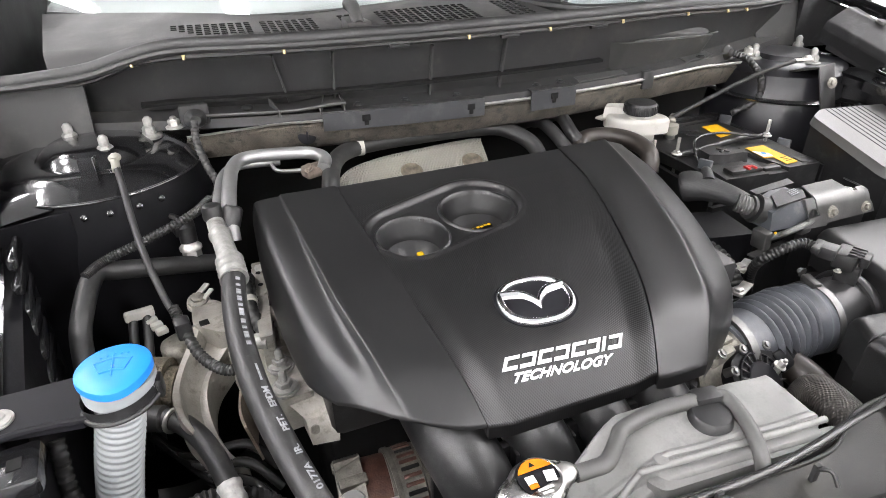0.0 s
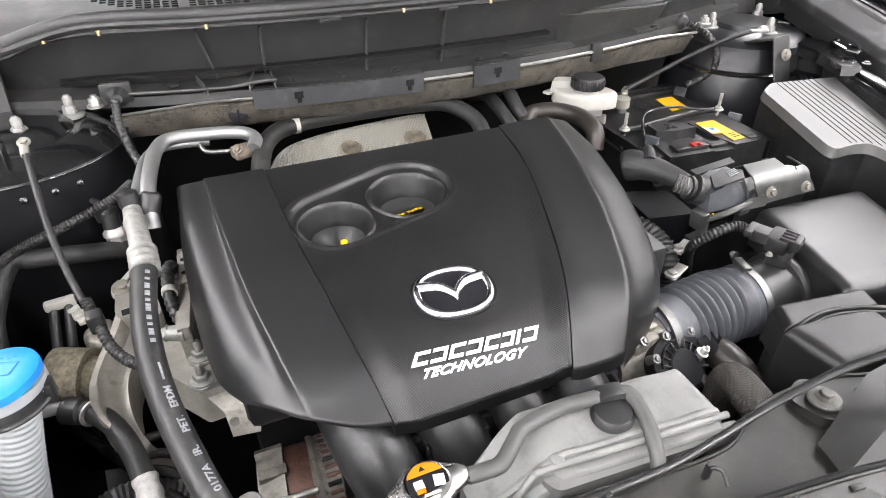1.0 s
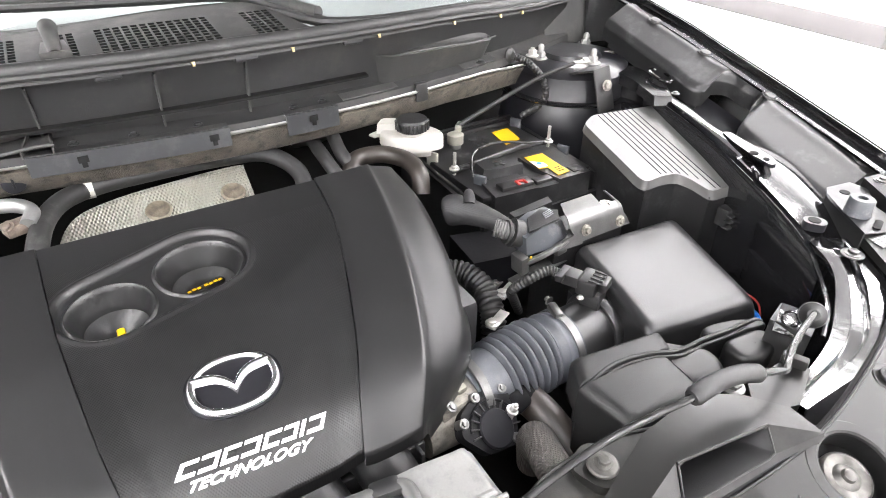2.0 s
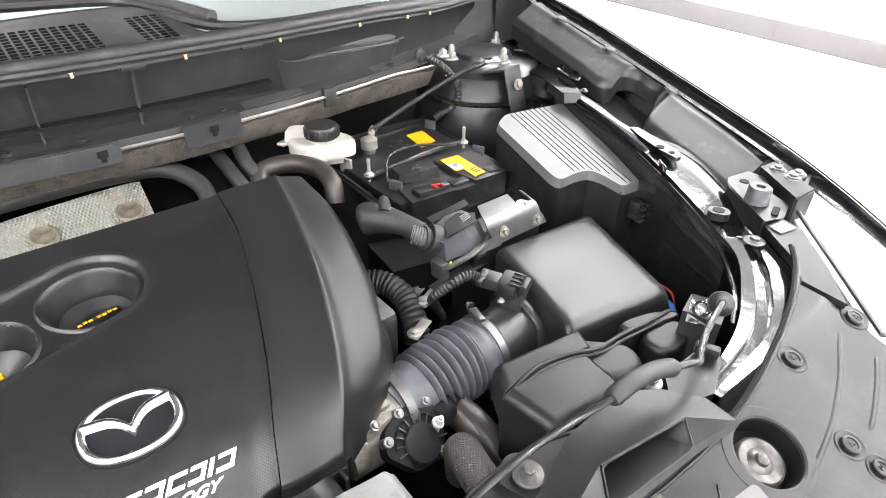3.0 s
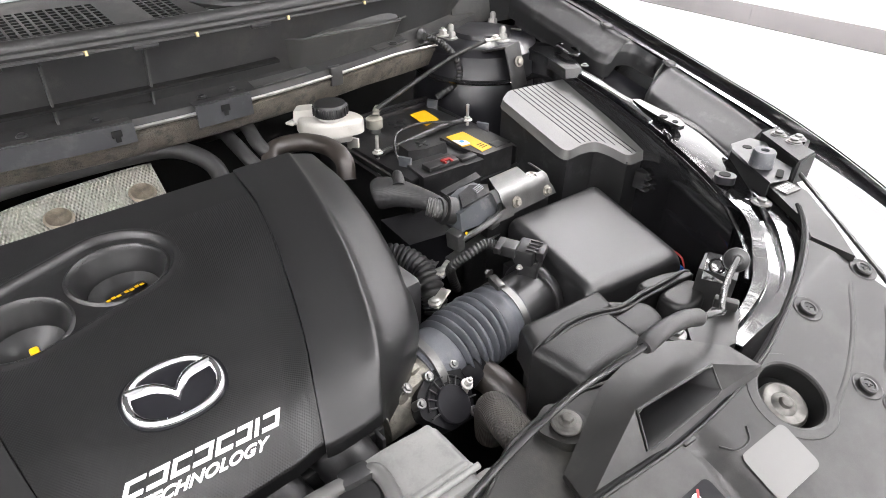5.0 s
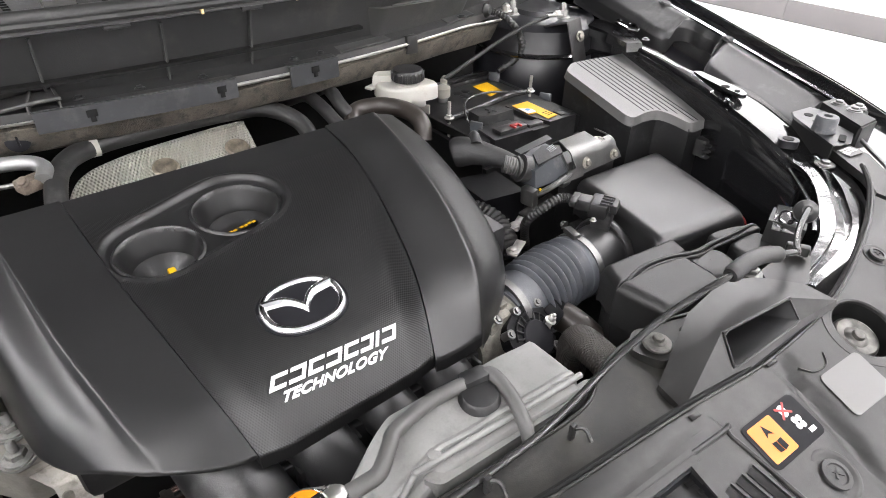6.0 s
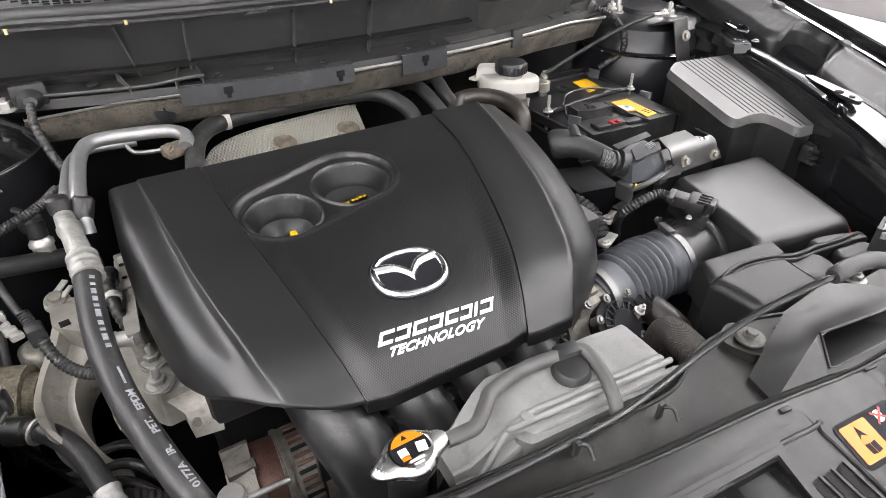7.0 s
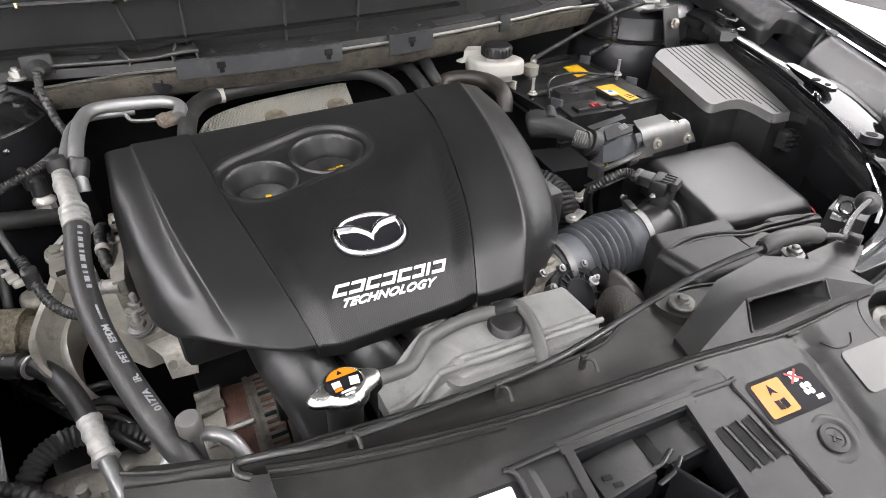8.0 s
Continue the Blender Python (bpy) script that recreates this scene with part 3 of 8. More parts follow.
felt = thing("firewall_felt", "worn brown felt insulation strip below the cowl", "insulation", (0, 0.9, 0.95))
strip("felt_mat", [[(x, yc(x) + 0.012, 0.992 - 0.10 * max(0, abs(x) - 0.38)) for x in xs2], [(x, yc(x) + 0.018, 0.978 - 0.1 * max(0, abs(x) - 0.38)) for x in xs2], [(x, yc(x) + 0.026, 0.962 - 0.05 * max(0, abs(x) - 0.3)) for x in xs2], [(x, yc(x) + 0.05, 0.950) for x in xs2]], FELT, felt, th=0.008)
strip("steel_flange", [[(x, yc(x) + 0.004, 0.9975 + 0.002 * sst(-0.36, -0.28, x) - 0.1 * max(0, abs(x) - 0.38)) for x in xs2], [(x, yc(x) + 0.001, 0.9975 - 0.1 * max(0, abs(x) - 0.38)) for x in xs2], [(x, yc(x) + 0.003, 0.9945 - 0.1 * max(0, abs(x) - 0.38)) for x in xs2]], STEEL, felt, th=0.001)
part("plug", merge(lathe([(0.0135, 0), (0.0135, 0.002), (0.010, 0.0035), (0.003, 0.004)], (-0.338, yc(-0.338) + 0.014, 0.973), (0, -1, 0.3), 28), box((-0.338, yc(-0.338) + 0.0095, 0.974), (0.003, 0.003, 0.016), bev=0.001)), LABELB, felt, "round black felt plug")
part("clamp", box((0.24, yc(0.24) + 0.006, 0.995), (0.022, 0.012, 0.03), bev=0.002), DARK, felt)

# cowl top with grilles, windscreen, wipers
top_panel = thing("air_inlet_grille", "grey plastic cowl grille panel with square-mesh openings", "grille", (0, 1.0, 1.11))


def cowl_z(x, y):
    return zl(x) + (zt(x) - zl(x)) * sst(0.0, 0.04, y - yc(x)) + 0.002 + (0.06 + 0.035 * sst(-0.35, -0.10, x)) * (y - yc(x)) - 0.05 * max(0, x - 0.45)


bm = bmesh.new()
cell, n_x, n_y = 0.0115, 72, 30
grilles = ((-0.495, -0.385), (-0.365, -0.285), (-0.252, -0.222), (-0.195, -0.048), (-0.002, 0.045))
grid_v = {}
for j in range(n_y + 1):
    for i in range(n_x + 1):
        x = -0.713 + i * cell
        y = yc(x) + 0.006 + j * cell
        far = 1.055 + max(0, -0.3 - x) * 0.62 if x < 0.045 else 1.055 - (x - 0.045) * 4.8
        y = min(y, max(far, yc(x) + 0.006))
        x = max(x, -0.65 - (y - 0.97) * 0.14)
        grid_v[i, j] = bm.verts.new((x, y, cowl_z(x, y)))


def ring_face(a, b, c, d, k=0.27):
    """A cell with a square hole, its walls going down, coloured near-black for shade."""
    mid = (a.co + b.co + c.co + d.co) / 4
    inner = [bm.verts.new(v.co.lerp(mid, k)) for v in (a, b, c, d)]
    low = [bm.verts.new(v.co - Vector((0, 0, 0.012))) for v in inner]
    o = (a, b, c, d)
    for q in range(4):
        r = (q + 1) % 4
        bm.faces.new((o[q], o[r], inner[r], inner[q]))
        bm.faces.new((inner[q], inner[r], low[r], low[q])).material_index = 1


for j in range(n_y):
    for i in range(n_x):
        x = -0.713 + (i + 0.5) * cell
        y = yc(x) + 0.006 + (j + 0.5) * cell
        far = 1.055 + max(0, -0.3 - x) * 0.62 if x < 0.045 else 1.055 - (x - 0.045) * 4.8
        hole = 3 <= j <= 12 and any(a < x < b for a, b in grilles) and y < far - 0.024 and not (x < -0.385 and j < 10 - (x + 0.495) * 75)
        q = (grid_v[i, j], grid_v[i + 1, j], grid_v[i + 1, j + 1], grid_v[i, j + 1])
        a, c_, d_ = q[0].co, q[1].co - q[0].co, q[3].co - q[0].co
        if max(c_.cross(d_).length, (q[1].co - q[2].co).cross(q[3].co - q[2].co).length) < 1e-7:
            continue
        ring_face(*q) if hole else bm.faces.new(q)
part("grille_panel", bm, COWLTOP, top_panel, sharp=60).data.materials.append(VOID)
# near-black sheet stands in for the shade below the grille holes
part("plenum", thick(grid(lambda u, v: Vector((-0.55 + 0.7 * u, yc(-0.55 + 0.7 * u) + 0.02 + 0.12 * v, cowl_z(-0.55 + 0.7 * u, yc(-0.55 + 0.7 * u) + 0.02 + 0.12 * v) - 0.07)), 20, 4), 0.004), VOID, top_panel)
nozzle = thing("washer_nozzle", "dark plastic windscreen washer nozzle", "washer nozzle", (-0.245, 0.93, 1.11))
part("body", merge(prism([(-0.262, 0.90), (-0.228, 0.90), (-0.232, 0.955), (-0.258, 0.955)], 1.105, 1.122, 0.004), tube([(-0.245, 0.905, 1.118), (-0.245, 0.93, 1.136), (-0.245, 0.95, 1.14)], lambda s: 0.008 + 0.003 * s, 12, 10)), COWLM, nozzle)
glass = thing("windscreen", "clear sloping windscreen glass above the cowl", "windscreen", (0, 1.1, 1.14))
base_y = along([-0.7, -0.3, 0.03, 0.10, 0.3, 0.7], [1.30, 1.075, 1.062, 0.905, 0.91, 1.03])
pane = part("pane", thick(grid(lambda u, v: Vector(((u - 0.5) * 1.4, base_y((u - 0.5) * 1.4) * (1 - v) + 1.95 * v, 1.110 + 0.42 * v ** 1.1 - 0.04 * (2 * u - 1) ** 2)), 40, 8), 0.005), GLASS, glass)
pane.visible_shadow = False
part("base_gasket", tube([(x, base_y(x) - 0.004, 1.116 - 0.07 * x * x) for x in [-0.66 + 1.3 * k / 40 for k in range(41)]], 0.007, 8, 80), RUBBER, glass, "black rubber gasket")
single("dashboard", prism([(-0.7, 1.36), (-0.3, 1.13), (0.06, 1.11), (0.14, 0.96), (0.4, 0.99), (0.7, 1.10), (0.7, 1.75), (-0.7, 1.75)], 0.98, lambda x, y: 1.085 + 0.06 * (y - 1.0), 0.01), SEAT, "grey dashboard top behind the windscreen", "dashboard")
for pts in ([(-0.50, 1.22, 1.160), (-0.35, 1.13, 1.150), (-0.15, 1.105, 1.143), (0.0, 1.095, 1.137), (0.06, 1.02, 1.130), (0.098, 0.925, 1.124)], [(0.16, 1.06, 1.175), (0.3, 1.05, 1.17), (0.55, 1.09, 1.155)]):
    w = thing("wiper", "black windscreen wiper arm resting on the glass", "wiper", pts[0], "wipers")
    part("arm", tube(pts, lambda s: 0.012 - 0.003 * s, 12, 40), COWLM, w)
    part("blade", tube([(x + 0.004, y - 0.022, z - 0.008) for x, y, z in pts], 0.006, 8, 40), RUBBER, w)

# plain dark sheets, unseen, added behind the glass to keep light off the cowl
single("cabin_light_block", merge(box((0, 2.0, 0.78), (1.66, 0.03, 1.56), bev=0.005), box((0, 2.6, 1.575), (1.5, 1.22, 0.03), bev=0.005), box((0, 3.19, 0.79), (1.66, 0.03, 1.55), bev=0.005)), DARK, "plain dark unseen sheets added behind the windscreen to block light", "wall", kind="structure")

# hinge covers at both ends of the cowl
for s in (1, -1):
    hc = thing("hinge_cover", "black plastic cover over the hood hinge", "trim panel", (s * 0.78, 1.05, 1.0), "hinge covers")
    # left cover takes VOID so that its colour holds the hood's shade
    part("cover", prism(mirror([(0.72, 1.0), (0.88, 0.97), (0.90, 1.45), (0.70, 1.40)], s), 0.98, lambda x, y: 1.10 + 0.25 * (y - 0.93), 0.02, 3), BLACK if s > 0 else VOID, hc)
# side end pieces of the cowl
for s in (1, -1):
    part("end_piece", thick(grid(lambda u, v: Vector((s * (0.60 + (0.017 if s < 0 else 0.0) - 0.004 * v + 0.20 * u), yc(0.60) + 0.035 + 0.02 * u + 0.015 * v - (0.028 if s < 0 else 0.0), 0.985 + 0.10 * v - (0.015 if s < 0 else 0.0))), 6, 3), 0.006), COWLM, cowl)

# ---- strut towers ----
STUDS = {1: ((0.547, 0.938), (0.683, 0.957), (0.612, 0.862)), -1: ((-0.546, 0.948), (-0.647, 0.962), (-0.597, 0.888))}
for s in (1, -1):
    tw = thing("strut_tower", "gloss black strut tower with three flanged stud nuts", "strut tower", (s * 0.61, 0.92, 0.6), "strut towers")
    if s < 0:
        # wall colour stands in for the dark bay it would mirror
        part("wall", lathe([(0.15, -0.5), (0.136, -0.12), (0.131, -0.03), (0.128, -0.022)], (s * 0.615, 0.925, 0.985), seg=48, caps=False), SHADEB, tw, "tower wall, near-black in place of its dark reflections")
        part("shoulder", thick(grid(lambda u, v: Vector((-0.655 - 0.115 * u, 1.01 - 0.21 * v - 0.012 * u, 0.988 - 0.016 * v ** 2 - 0.022 * u ** 1.5 - 0.012 * max(0, v - 0.9) * 10)), 12, 16), 0.003), WAVYP, tw)
        part("shoulder_wall", thick(grid(lambda u, v: Vector((-0.64 - 0.12 * u, 0.797 - 0.012 * u + 0.01 * v, 0.958 - 0.010 * u - 0.35 * v)), 6, 4), 0.003), SHADEB, tw)
        for x in (-0.655, -0.626, -0.598, -0.566, -0.541):
            part("weld_dent", lathe([(0.0045, 0), (0.0038, 0.0012), (0.0025, 0.0004)], (x, 0.925 - math.sqrt(0.1325 ** 2 - (x + 0.615) ** 2), 0.947), (x + 0.615, 0.925 - 1.05, 0.1), 14), PAINT, tw)
        part("seam", tube([(s * 0.615 + 0.131 * math.cos(a), 0.925 + 0.131 * math.sin(a), 0.964) for a in [2 * math.pi * k / 64 for k in range(65)]], 0.0016, 8, 130), DUSTPAINT, tw)
    part("dome", lathe([(0.131, -0.022), (0.130, -0.019), (0.112, -0.008), (0.090, 0.0), (0.072, -0.002), (0.066, 0.004), (0.055, 0.012), (0.02, 0.014)] if s < 0 else [(0.15, -0.5), (0.135, -0.12), (0.128, -0.06), (0.122, -0.05), (0.118, -0.012), (0.105, 0.0), (0.06, 0.004), (0.055, 0.012), (0.02, 0.014)], (s * 0.615, 0.925, 0.985), seg=64), TOWERP if s > 0 else WAVYP, tw)
    if s > 0:
        part("dome_flange", lathe([(0.124, -0.004), (0.1345, -0.003), (0.1350, 0.0), (0.1300, 0.0025), (0.122, 0.003)], (s * 0.615, 0.925, 0.930), seg=64, caps=False), DUSTPAINT, tw)
    for x, y in STUDS[s]:
        nut = part("stud_nut", merge(lathe([(0.0155, 0), (0.0155, 0.004), (0.012, 0.006)], (x, y, 0.985), seg=20), lathe([(0.0105, 0), (0.0098, 0.013), (0.008, 0.0155)], (x, y, 0.986), seg=6)), OXID, tw, "zinc flanged nut")
        part("stud", lathe([(0.0062, 0), (0.0062, 0.021), (0.003, 0.025)], (x, y, 0.99), seg=14), OXID, nut)


# ---- engine cover ----
ZC = along([0.36, 0.379, 0.409, 0.455, 0.52, 0.62, 0.752, 0.78], [0.855, 0.873, 0.900, 0.9165, 0.927, 0.938, 0.946, 0.947])
SLx = along([0.375, 0.42, 0.48, 0.60, 0.76], [-0.290, -0.301, -0.309, -0.321, -0.329])
SRx = along([0.372, 0.40, 0.46, 0.54, 0.60, 0.66, 0.76], [-0.113, -0.101, -0.075, -0.047, -0.027, -0.011, 0.004])
CUPS = ((-0.2725, 0.621, 0.0415), (-0.177, 0.651, 0.0465))


def cover_z(x, y):
    """Height of the middle panel: it falls to the front and folds up along its seams."""
    z = ZC(y)
    l, r = SLx(y), SRx(y)
    fold = 0.006 * sst(0.66, 0.45, y)
    z -= fold * (sst(0, 0.028, x - l) * sst(0, 0.028, r - x))
    return z


def cup_depth(x, y):
    # one shallow pan round both cups, with a raised lip behind, then two deep wells
    (x0, y0, r0), (x1, y1, r1) = CUPS
    y0, y1 = y0 + 0.006, y1 + 0.006
    t = min(1, max(0, ((x - x0) * (x1 - x0) + (y - y0) * (y1 - y0)) / ((x1 - x0) ** 2 + (y1 - y0) ** 2)))
    d = math.hypot(x - x0 - t * (x1 - x0), y - y0 - t * (y1 - y0)) - (r0 + t * (r1 - r0)) - 0.008
    z = -0.007 * sst(0.004, -0.003, d) + 0.0016 * sst(0.010, 0.004, abs(d + 0.0))
    return z


engine_cover = thing("engine_cover", "matte black engine cover, patterned middle panel and smooth wings", "engine cover", (-0.17, 0.57, 0.86))


def cover_mid(u, v):
    # v: from below the rear edge, over the top, to below the front edge
    y = 0.760 - v * 0.383
    l, r = SLx(y) + 0.0005, SRx(y) - 0.0005
    x = l + (r - l) * u
    return Vector((x, y, cover_z(x, y) + cup_depth(x, y)))


def skirted(bm, drop, inward=0.0):
    """Adds a turned-down rim round the open edge of a sheet."""
    edge = [e for e in bm.edges if len(e.link_faces) == 1]
    out = bmesh.ops.extrude_edge_only(bm, edges=edge)
    vs = [g for g in out["geom"] if isinstance(g, bmesh.types.BMVert)]
    for v in vs:
        v.co.z -= 0.003
    edge = [g for g in out["geom"] if isinstance(g, bmesh.types.BMEdge)]
    out = bmesh.ops.extrude_edge_only(bm, edges=edge)
    for v in [g for g in out["geom"] if isinstance(g, bmesh.types.BMVert)]:
        v.co.z -= drop
    return bm


bm = grid(cover_mid, 170, 190)
bmesh.ops.delete(bm, geom=[f for f in bm.faces if any(math.hypot(f.calc_center_median().x - cx, f.calc_center_median().y - cy) < r * 0.985 for cx, cy, r in CUPS)], context="FACES")
mid = part("middle_panel", skirted(bm, 0.012), CARBON, engine_cover, "patterned black middle panel", sharp=60)
mid.data.materials.append(COVER)
for f in mid.data.polygons:
    c = f.center + ORIGIN[mid.name]
    if abs(cup_depth(c.x, c.y)) > 0.0004 or c.y > 0.70:
        f.material_index = 1

def creased(knots, u, w=0.012):
    """A folded profile through the knots with slightly rounded folds."""
    def lin(q):
        for (a, p), (b, r) in zip(knots, knots[1:]):
            if q <= b:
                return p + (r - p) * (q - a) / (b - a)
        return knots[-1][1] + (q - knots[-1][0]) * (knots[-1][1] - knots[-2][1]) / (knots[-1][0] - knots[-2][0])
    return sum(lin(u + w * k / 3) for k in (-3, -2, -1, 0, 1, 2, 3)) / 7


def wing_sheet(guides, at, rounding, nu=84, nv=120):
    """A moulded wing through guide lines that run from the rear to the front; each section is a folded line whose folds have their own rounding."""
    def line(pts):
        return [along(at, [p[i] for p in pts]) for i in range(3)]
    G = [line([(x, y, ZC(y) + d if d < 0.5 else d) for x, y, d in g]) for g in guides]

    def fn(u, v):
        P = [Vector([c(v) for c in g]) for g in G]
        n = len(P) - 1
        out = Vector()
        q = u * n
        w = rounding[min(n, round(q))]
        for k in (-3, -2, -1, 0, 1, 2, 3):
            t = min(n, max(0.0, q + w * k / 3 * min(1, 2.5 * q, 2.5 * (n - q))))
            i = min(int(t), n - 1)
            out += P[i].lerp(P[i + 1], t - i)
        return out / 7
    return grid(fn, nu, nv)


def seam_line(fx, ys, side):
    return [(fx(y) + side, y, 0.0015) for y in ys]


wing_left = wing_sheet((
    seam_line(SLx, (0.762, 0.61, 0.50, 0.425, 0.398, 0.378), -0.0005),
    ((-0.366, 0.762, 0.0015), (-0.358, 0.622, 0.0016), (-0.348, 0.517, 0.0016), (-0.336, 0.440, 0.0015), (-0.329, 0.409, 0.001), (-0.318, 0.379, 0.879)),
    ((-0.400, 0.762, 0.0022), (-0.391, 0.635, 0.0025), (-0.3815, 0.535, 0.0022), (-0.3695, 0.456, 0.0018), (-0.363, 0.423, 0.001), (-0.356, 0.396, 0.890)),
    ((-0.4025, 0.762, -0.0005), (-0.3955, 0.635, -0.0035), (-0.388, 0.535, -0.006), (-0.3765, 0.460, -0.008), (-0.3725, 0.432, -0.008), (-0.3665, 0.404, 0.890)),
    ((-0.4315, 0.768, -0.004), (-0.427, 0.66, -0.007), (-0.418, 0.555, -0.012), (-0.405, 0.484, -0.014), (-0.397, 0.455, -0.016), (-0.384, 0.420, 0.891)),
    ((-0.4355, 0.776, -0.014), (-0.434, 0.672, -0.018), (-0.427, 0.565, -0.024), (-0.418, 0.491, -0.027), (-0.409, 0.463, -0.027), (-0.396, 0.433, 0.888)),
    ((-0.439, 0.784, -0.042), (-0.442, 0.69, -0.050), (-0.438, 0.580, -0.056), (-0.428, 0.498, -0.049), (-0.420, 0.472, -0.042), (-0.407, 0.447, 0.881)),
), (0, 0.25, 0.5, 0.75, 0.88, 1.0), (0.1, 0.5, 0.12, 0.25, 0.45, 0.5, 0.1))
wing_right = wing_sheet((
    seam_line(SRx, (0.762, 0.67, 0.55, 0.46, 0.41, 0.373), 0.0005),
    ((0.018, 0.762, 0.0026), (0.006, 0.669, 0.0030), (-0.029, 0.55, 0.0030), (-0.059, 0.46, 0.0026), (-0.082, 0.41, 0.0015), (-0.100, 0.372, 0.866)),
    ((0.058, 0.762, 0.0015), (0.040, 0.667, 0.0012), (0.006, 0.55, 0.0012), (-0.025, 0.46, 0.0015), (-0.048, 0.409, 0.001), (-0.072, 0.372, 0.866)),
    ((0.085, 0.762, 0.0025), (0.062, 0.665, 0.0028), (0.030, 0.55, 0.0028), (-0.004, 0.46, 0.0026), (-0.026, 0.411, 0.0015), (-0.050, 0.375, 0.864)),
    ((0.092, 0.764, -0.003), (0.072, 0.668, -0.005), (0.042, 0.552, -0.007), (0.009, 0.461, -0.008), (-0.016, 0.413, -0.009), (-0.045, 0.379, 0.861)),
    ((0.120, 0.770, -0.013), (0.110, 0.682, -0.016), (0.080, 0.560, -0.019), (0.042, 0.463, -0.022), (0.006, 0.418, -0.024), (-0.040, 0.384, 0.856)),
    ((0.132, 0.774, -0.020), (0.129, 0.690, -0.026), (0.098, 0.565, -0.030), (0.059, 0.464, -0.034), (0.018, 0.420, -0.036), (-0.036, 0.387, 0.850)),
    ((0.139, 0.776, -0.040), (0.139, 0.694, -0.050), (0.107, 0.568, -0.056), (0.066, 0.464, -0.060), (0.024, 0.420, -0.058), (-0.034, 0.389, 0.838)),
), (0, 0.2, 0.45, 0.7, 0.88, 1.0), (0.1, 0.4, 0.5, 0.16, 0.3, 0.5, 0.5, 0.1))


part("wing", skirted(wing_left, 0.0006), COVER, engine_cover, "smooth black cover wing with two creases", sharp=75)
part("wing", skirted(wing_right, 0.012), COVER, engine_cover, "smooth black cover wing with one crease", sharp=75)
(cx0, cy0), (cx1, cy1) = [c[:2] for c in CUPS]
zf = 0.908
for cx, cy, r in CUPS:
    def wall(q, base, drop, n=64):
        pts = [(cx + r * q * math.cos(2 * math.pi * k / n), cy + r * q * math.sin(2 * math.pi * k / n)) for k in range(n)]
        return [Vector((x, y, (cover_z(x, y) + cup_depth(x, y) if base else 0.910) - drop)) for x, y in pts]
    part("cup_wall", loft(wall(1.10, 1, 0.0022), wall(1.075, 1, -0.0010), wall(1.02, 1, -0.0024), wall(0.975, 1, -0.0006), wall(0.950, 1, 0.004), wall(0.84, 0, -0.006), wall(0.775, 0, 0.0005), wall(0.765, 0, 0.006), wall(0.755, 0, 0.006), wall(0.750, 0, 0.0005)), COVER, engine_cover, sharp=60)
part("dipstick_well", lathe([(0.0312, 0.0015), (0.0300, 0.0008), (0.0200, -0.008), (0.010, -0.017), (0.004, -0.019), (0.0005, -0.0195)], (cx0, cy0, zf), (0, 0.0, 1), 48, caps=False), AIRBOX, engine_cover)
part("oil_cap", merge(lathe([(0.0350, 0.0015), (0.0335, 0.0008), (0.026, -0.006), (0.017, -0.010), (0.0005, -0.0105)], (cx1, cy1, zf), seg=48, caps=False), box((cx1 + 0.002, cy1 + 0.003, zf - 0.006), (0.045, 0.010, 0.008), 20, bev=0.003)), BLACK, engine_cover, "black oil filler cap")
part("cap_print", merge(*[box((cx1 - 0.018 + 0.0055 * i + (0.003 if i > 2 else 0), cy1 - 0.004 + 0.001 * (i % 2) + 0.0012 * i, zf - 0.0006), (0.004, 0.0034, 0.0008), 14, bev=0) for i in range(7)]), YDIP, engine_cover, "yellow print on the oil cap")
part("dipstick_handle", merge(box((cx0 + 0.003, cy0 - 0.018, zf + 0.004), (0.008, 0.011, 0.012), bev=0.002)), YDIP, engine_cover, "yellow dipstick handle")


# emblem: an oval chrome ring with a winged bar
def on_cover(s, t, h, at=(-0.192, 0.4745), turn=-3.0):
    a = radians(turn)
    x = at[0] + s * math.cos(a) - t * math.sin(a)
    y = at[1] + s * math.sin(a) + t * math.cos(a)
    return Vector((x, y, cover_z(x, y) + h))


emblem = thing("emblem", "chrome oval ring emblem with a winged bar on the cover", "emblem", (-0.195, 0.464, 0.918))


def oval(k, q):
    a = 2 * math.pi * k
    e = 0.86
    c, s_ = math.cos(a), math.sin(a)
    return (0.0415 * q * math.copysign(abs(c) ** e, c), 0.0315 * q * math.copysign(abs(s_) ** e, s_))


def ring(qs, hs, n=72):
    bm = bmesh.new()
    rows = [[bm.verts.new(on_cover(*oval(k / n, q), h)) for k in range(n)] for q, h in zip(qs, hs)]
    for a, b in zip(rows, rows[1:]):
        for k in range(n):
            bm.faces.new((a[k], a[(k + 1) % n], b[(k + 1) % n], b[k]))
    return bm


part("plate", merge(ring((1.06, 1.05, 0.9), (-0.001, 0.0012, 0.0014)), ring((0.9, 0.05), (0.0014, 0.003))), LABELB, emblem, "black emblem plate")
part("ring", ring((1.0, 0.995, 0.975, 0.94, 0.90, 0.86, 0.825, 0.80, 0.795), (0, 0.0020, 0.0038, 0.0050, 0.0056, 0.0053, 0.0043, 0.0024, 0.0)), CHROME, emblem, sharp=70)


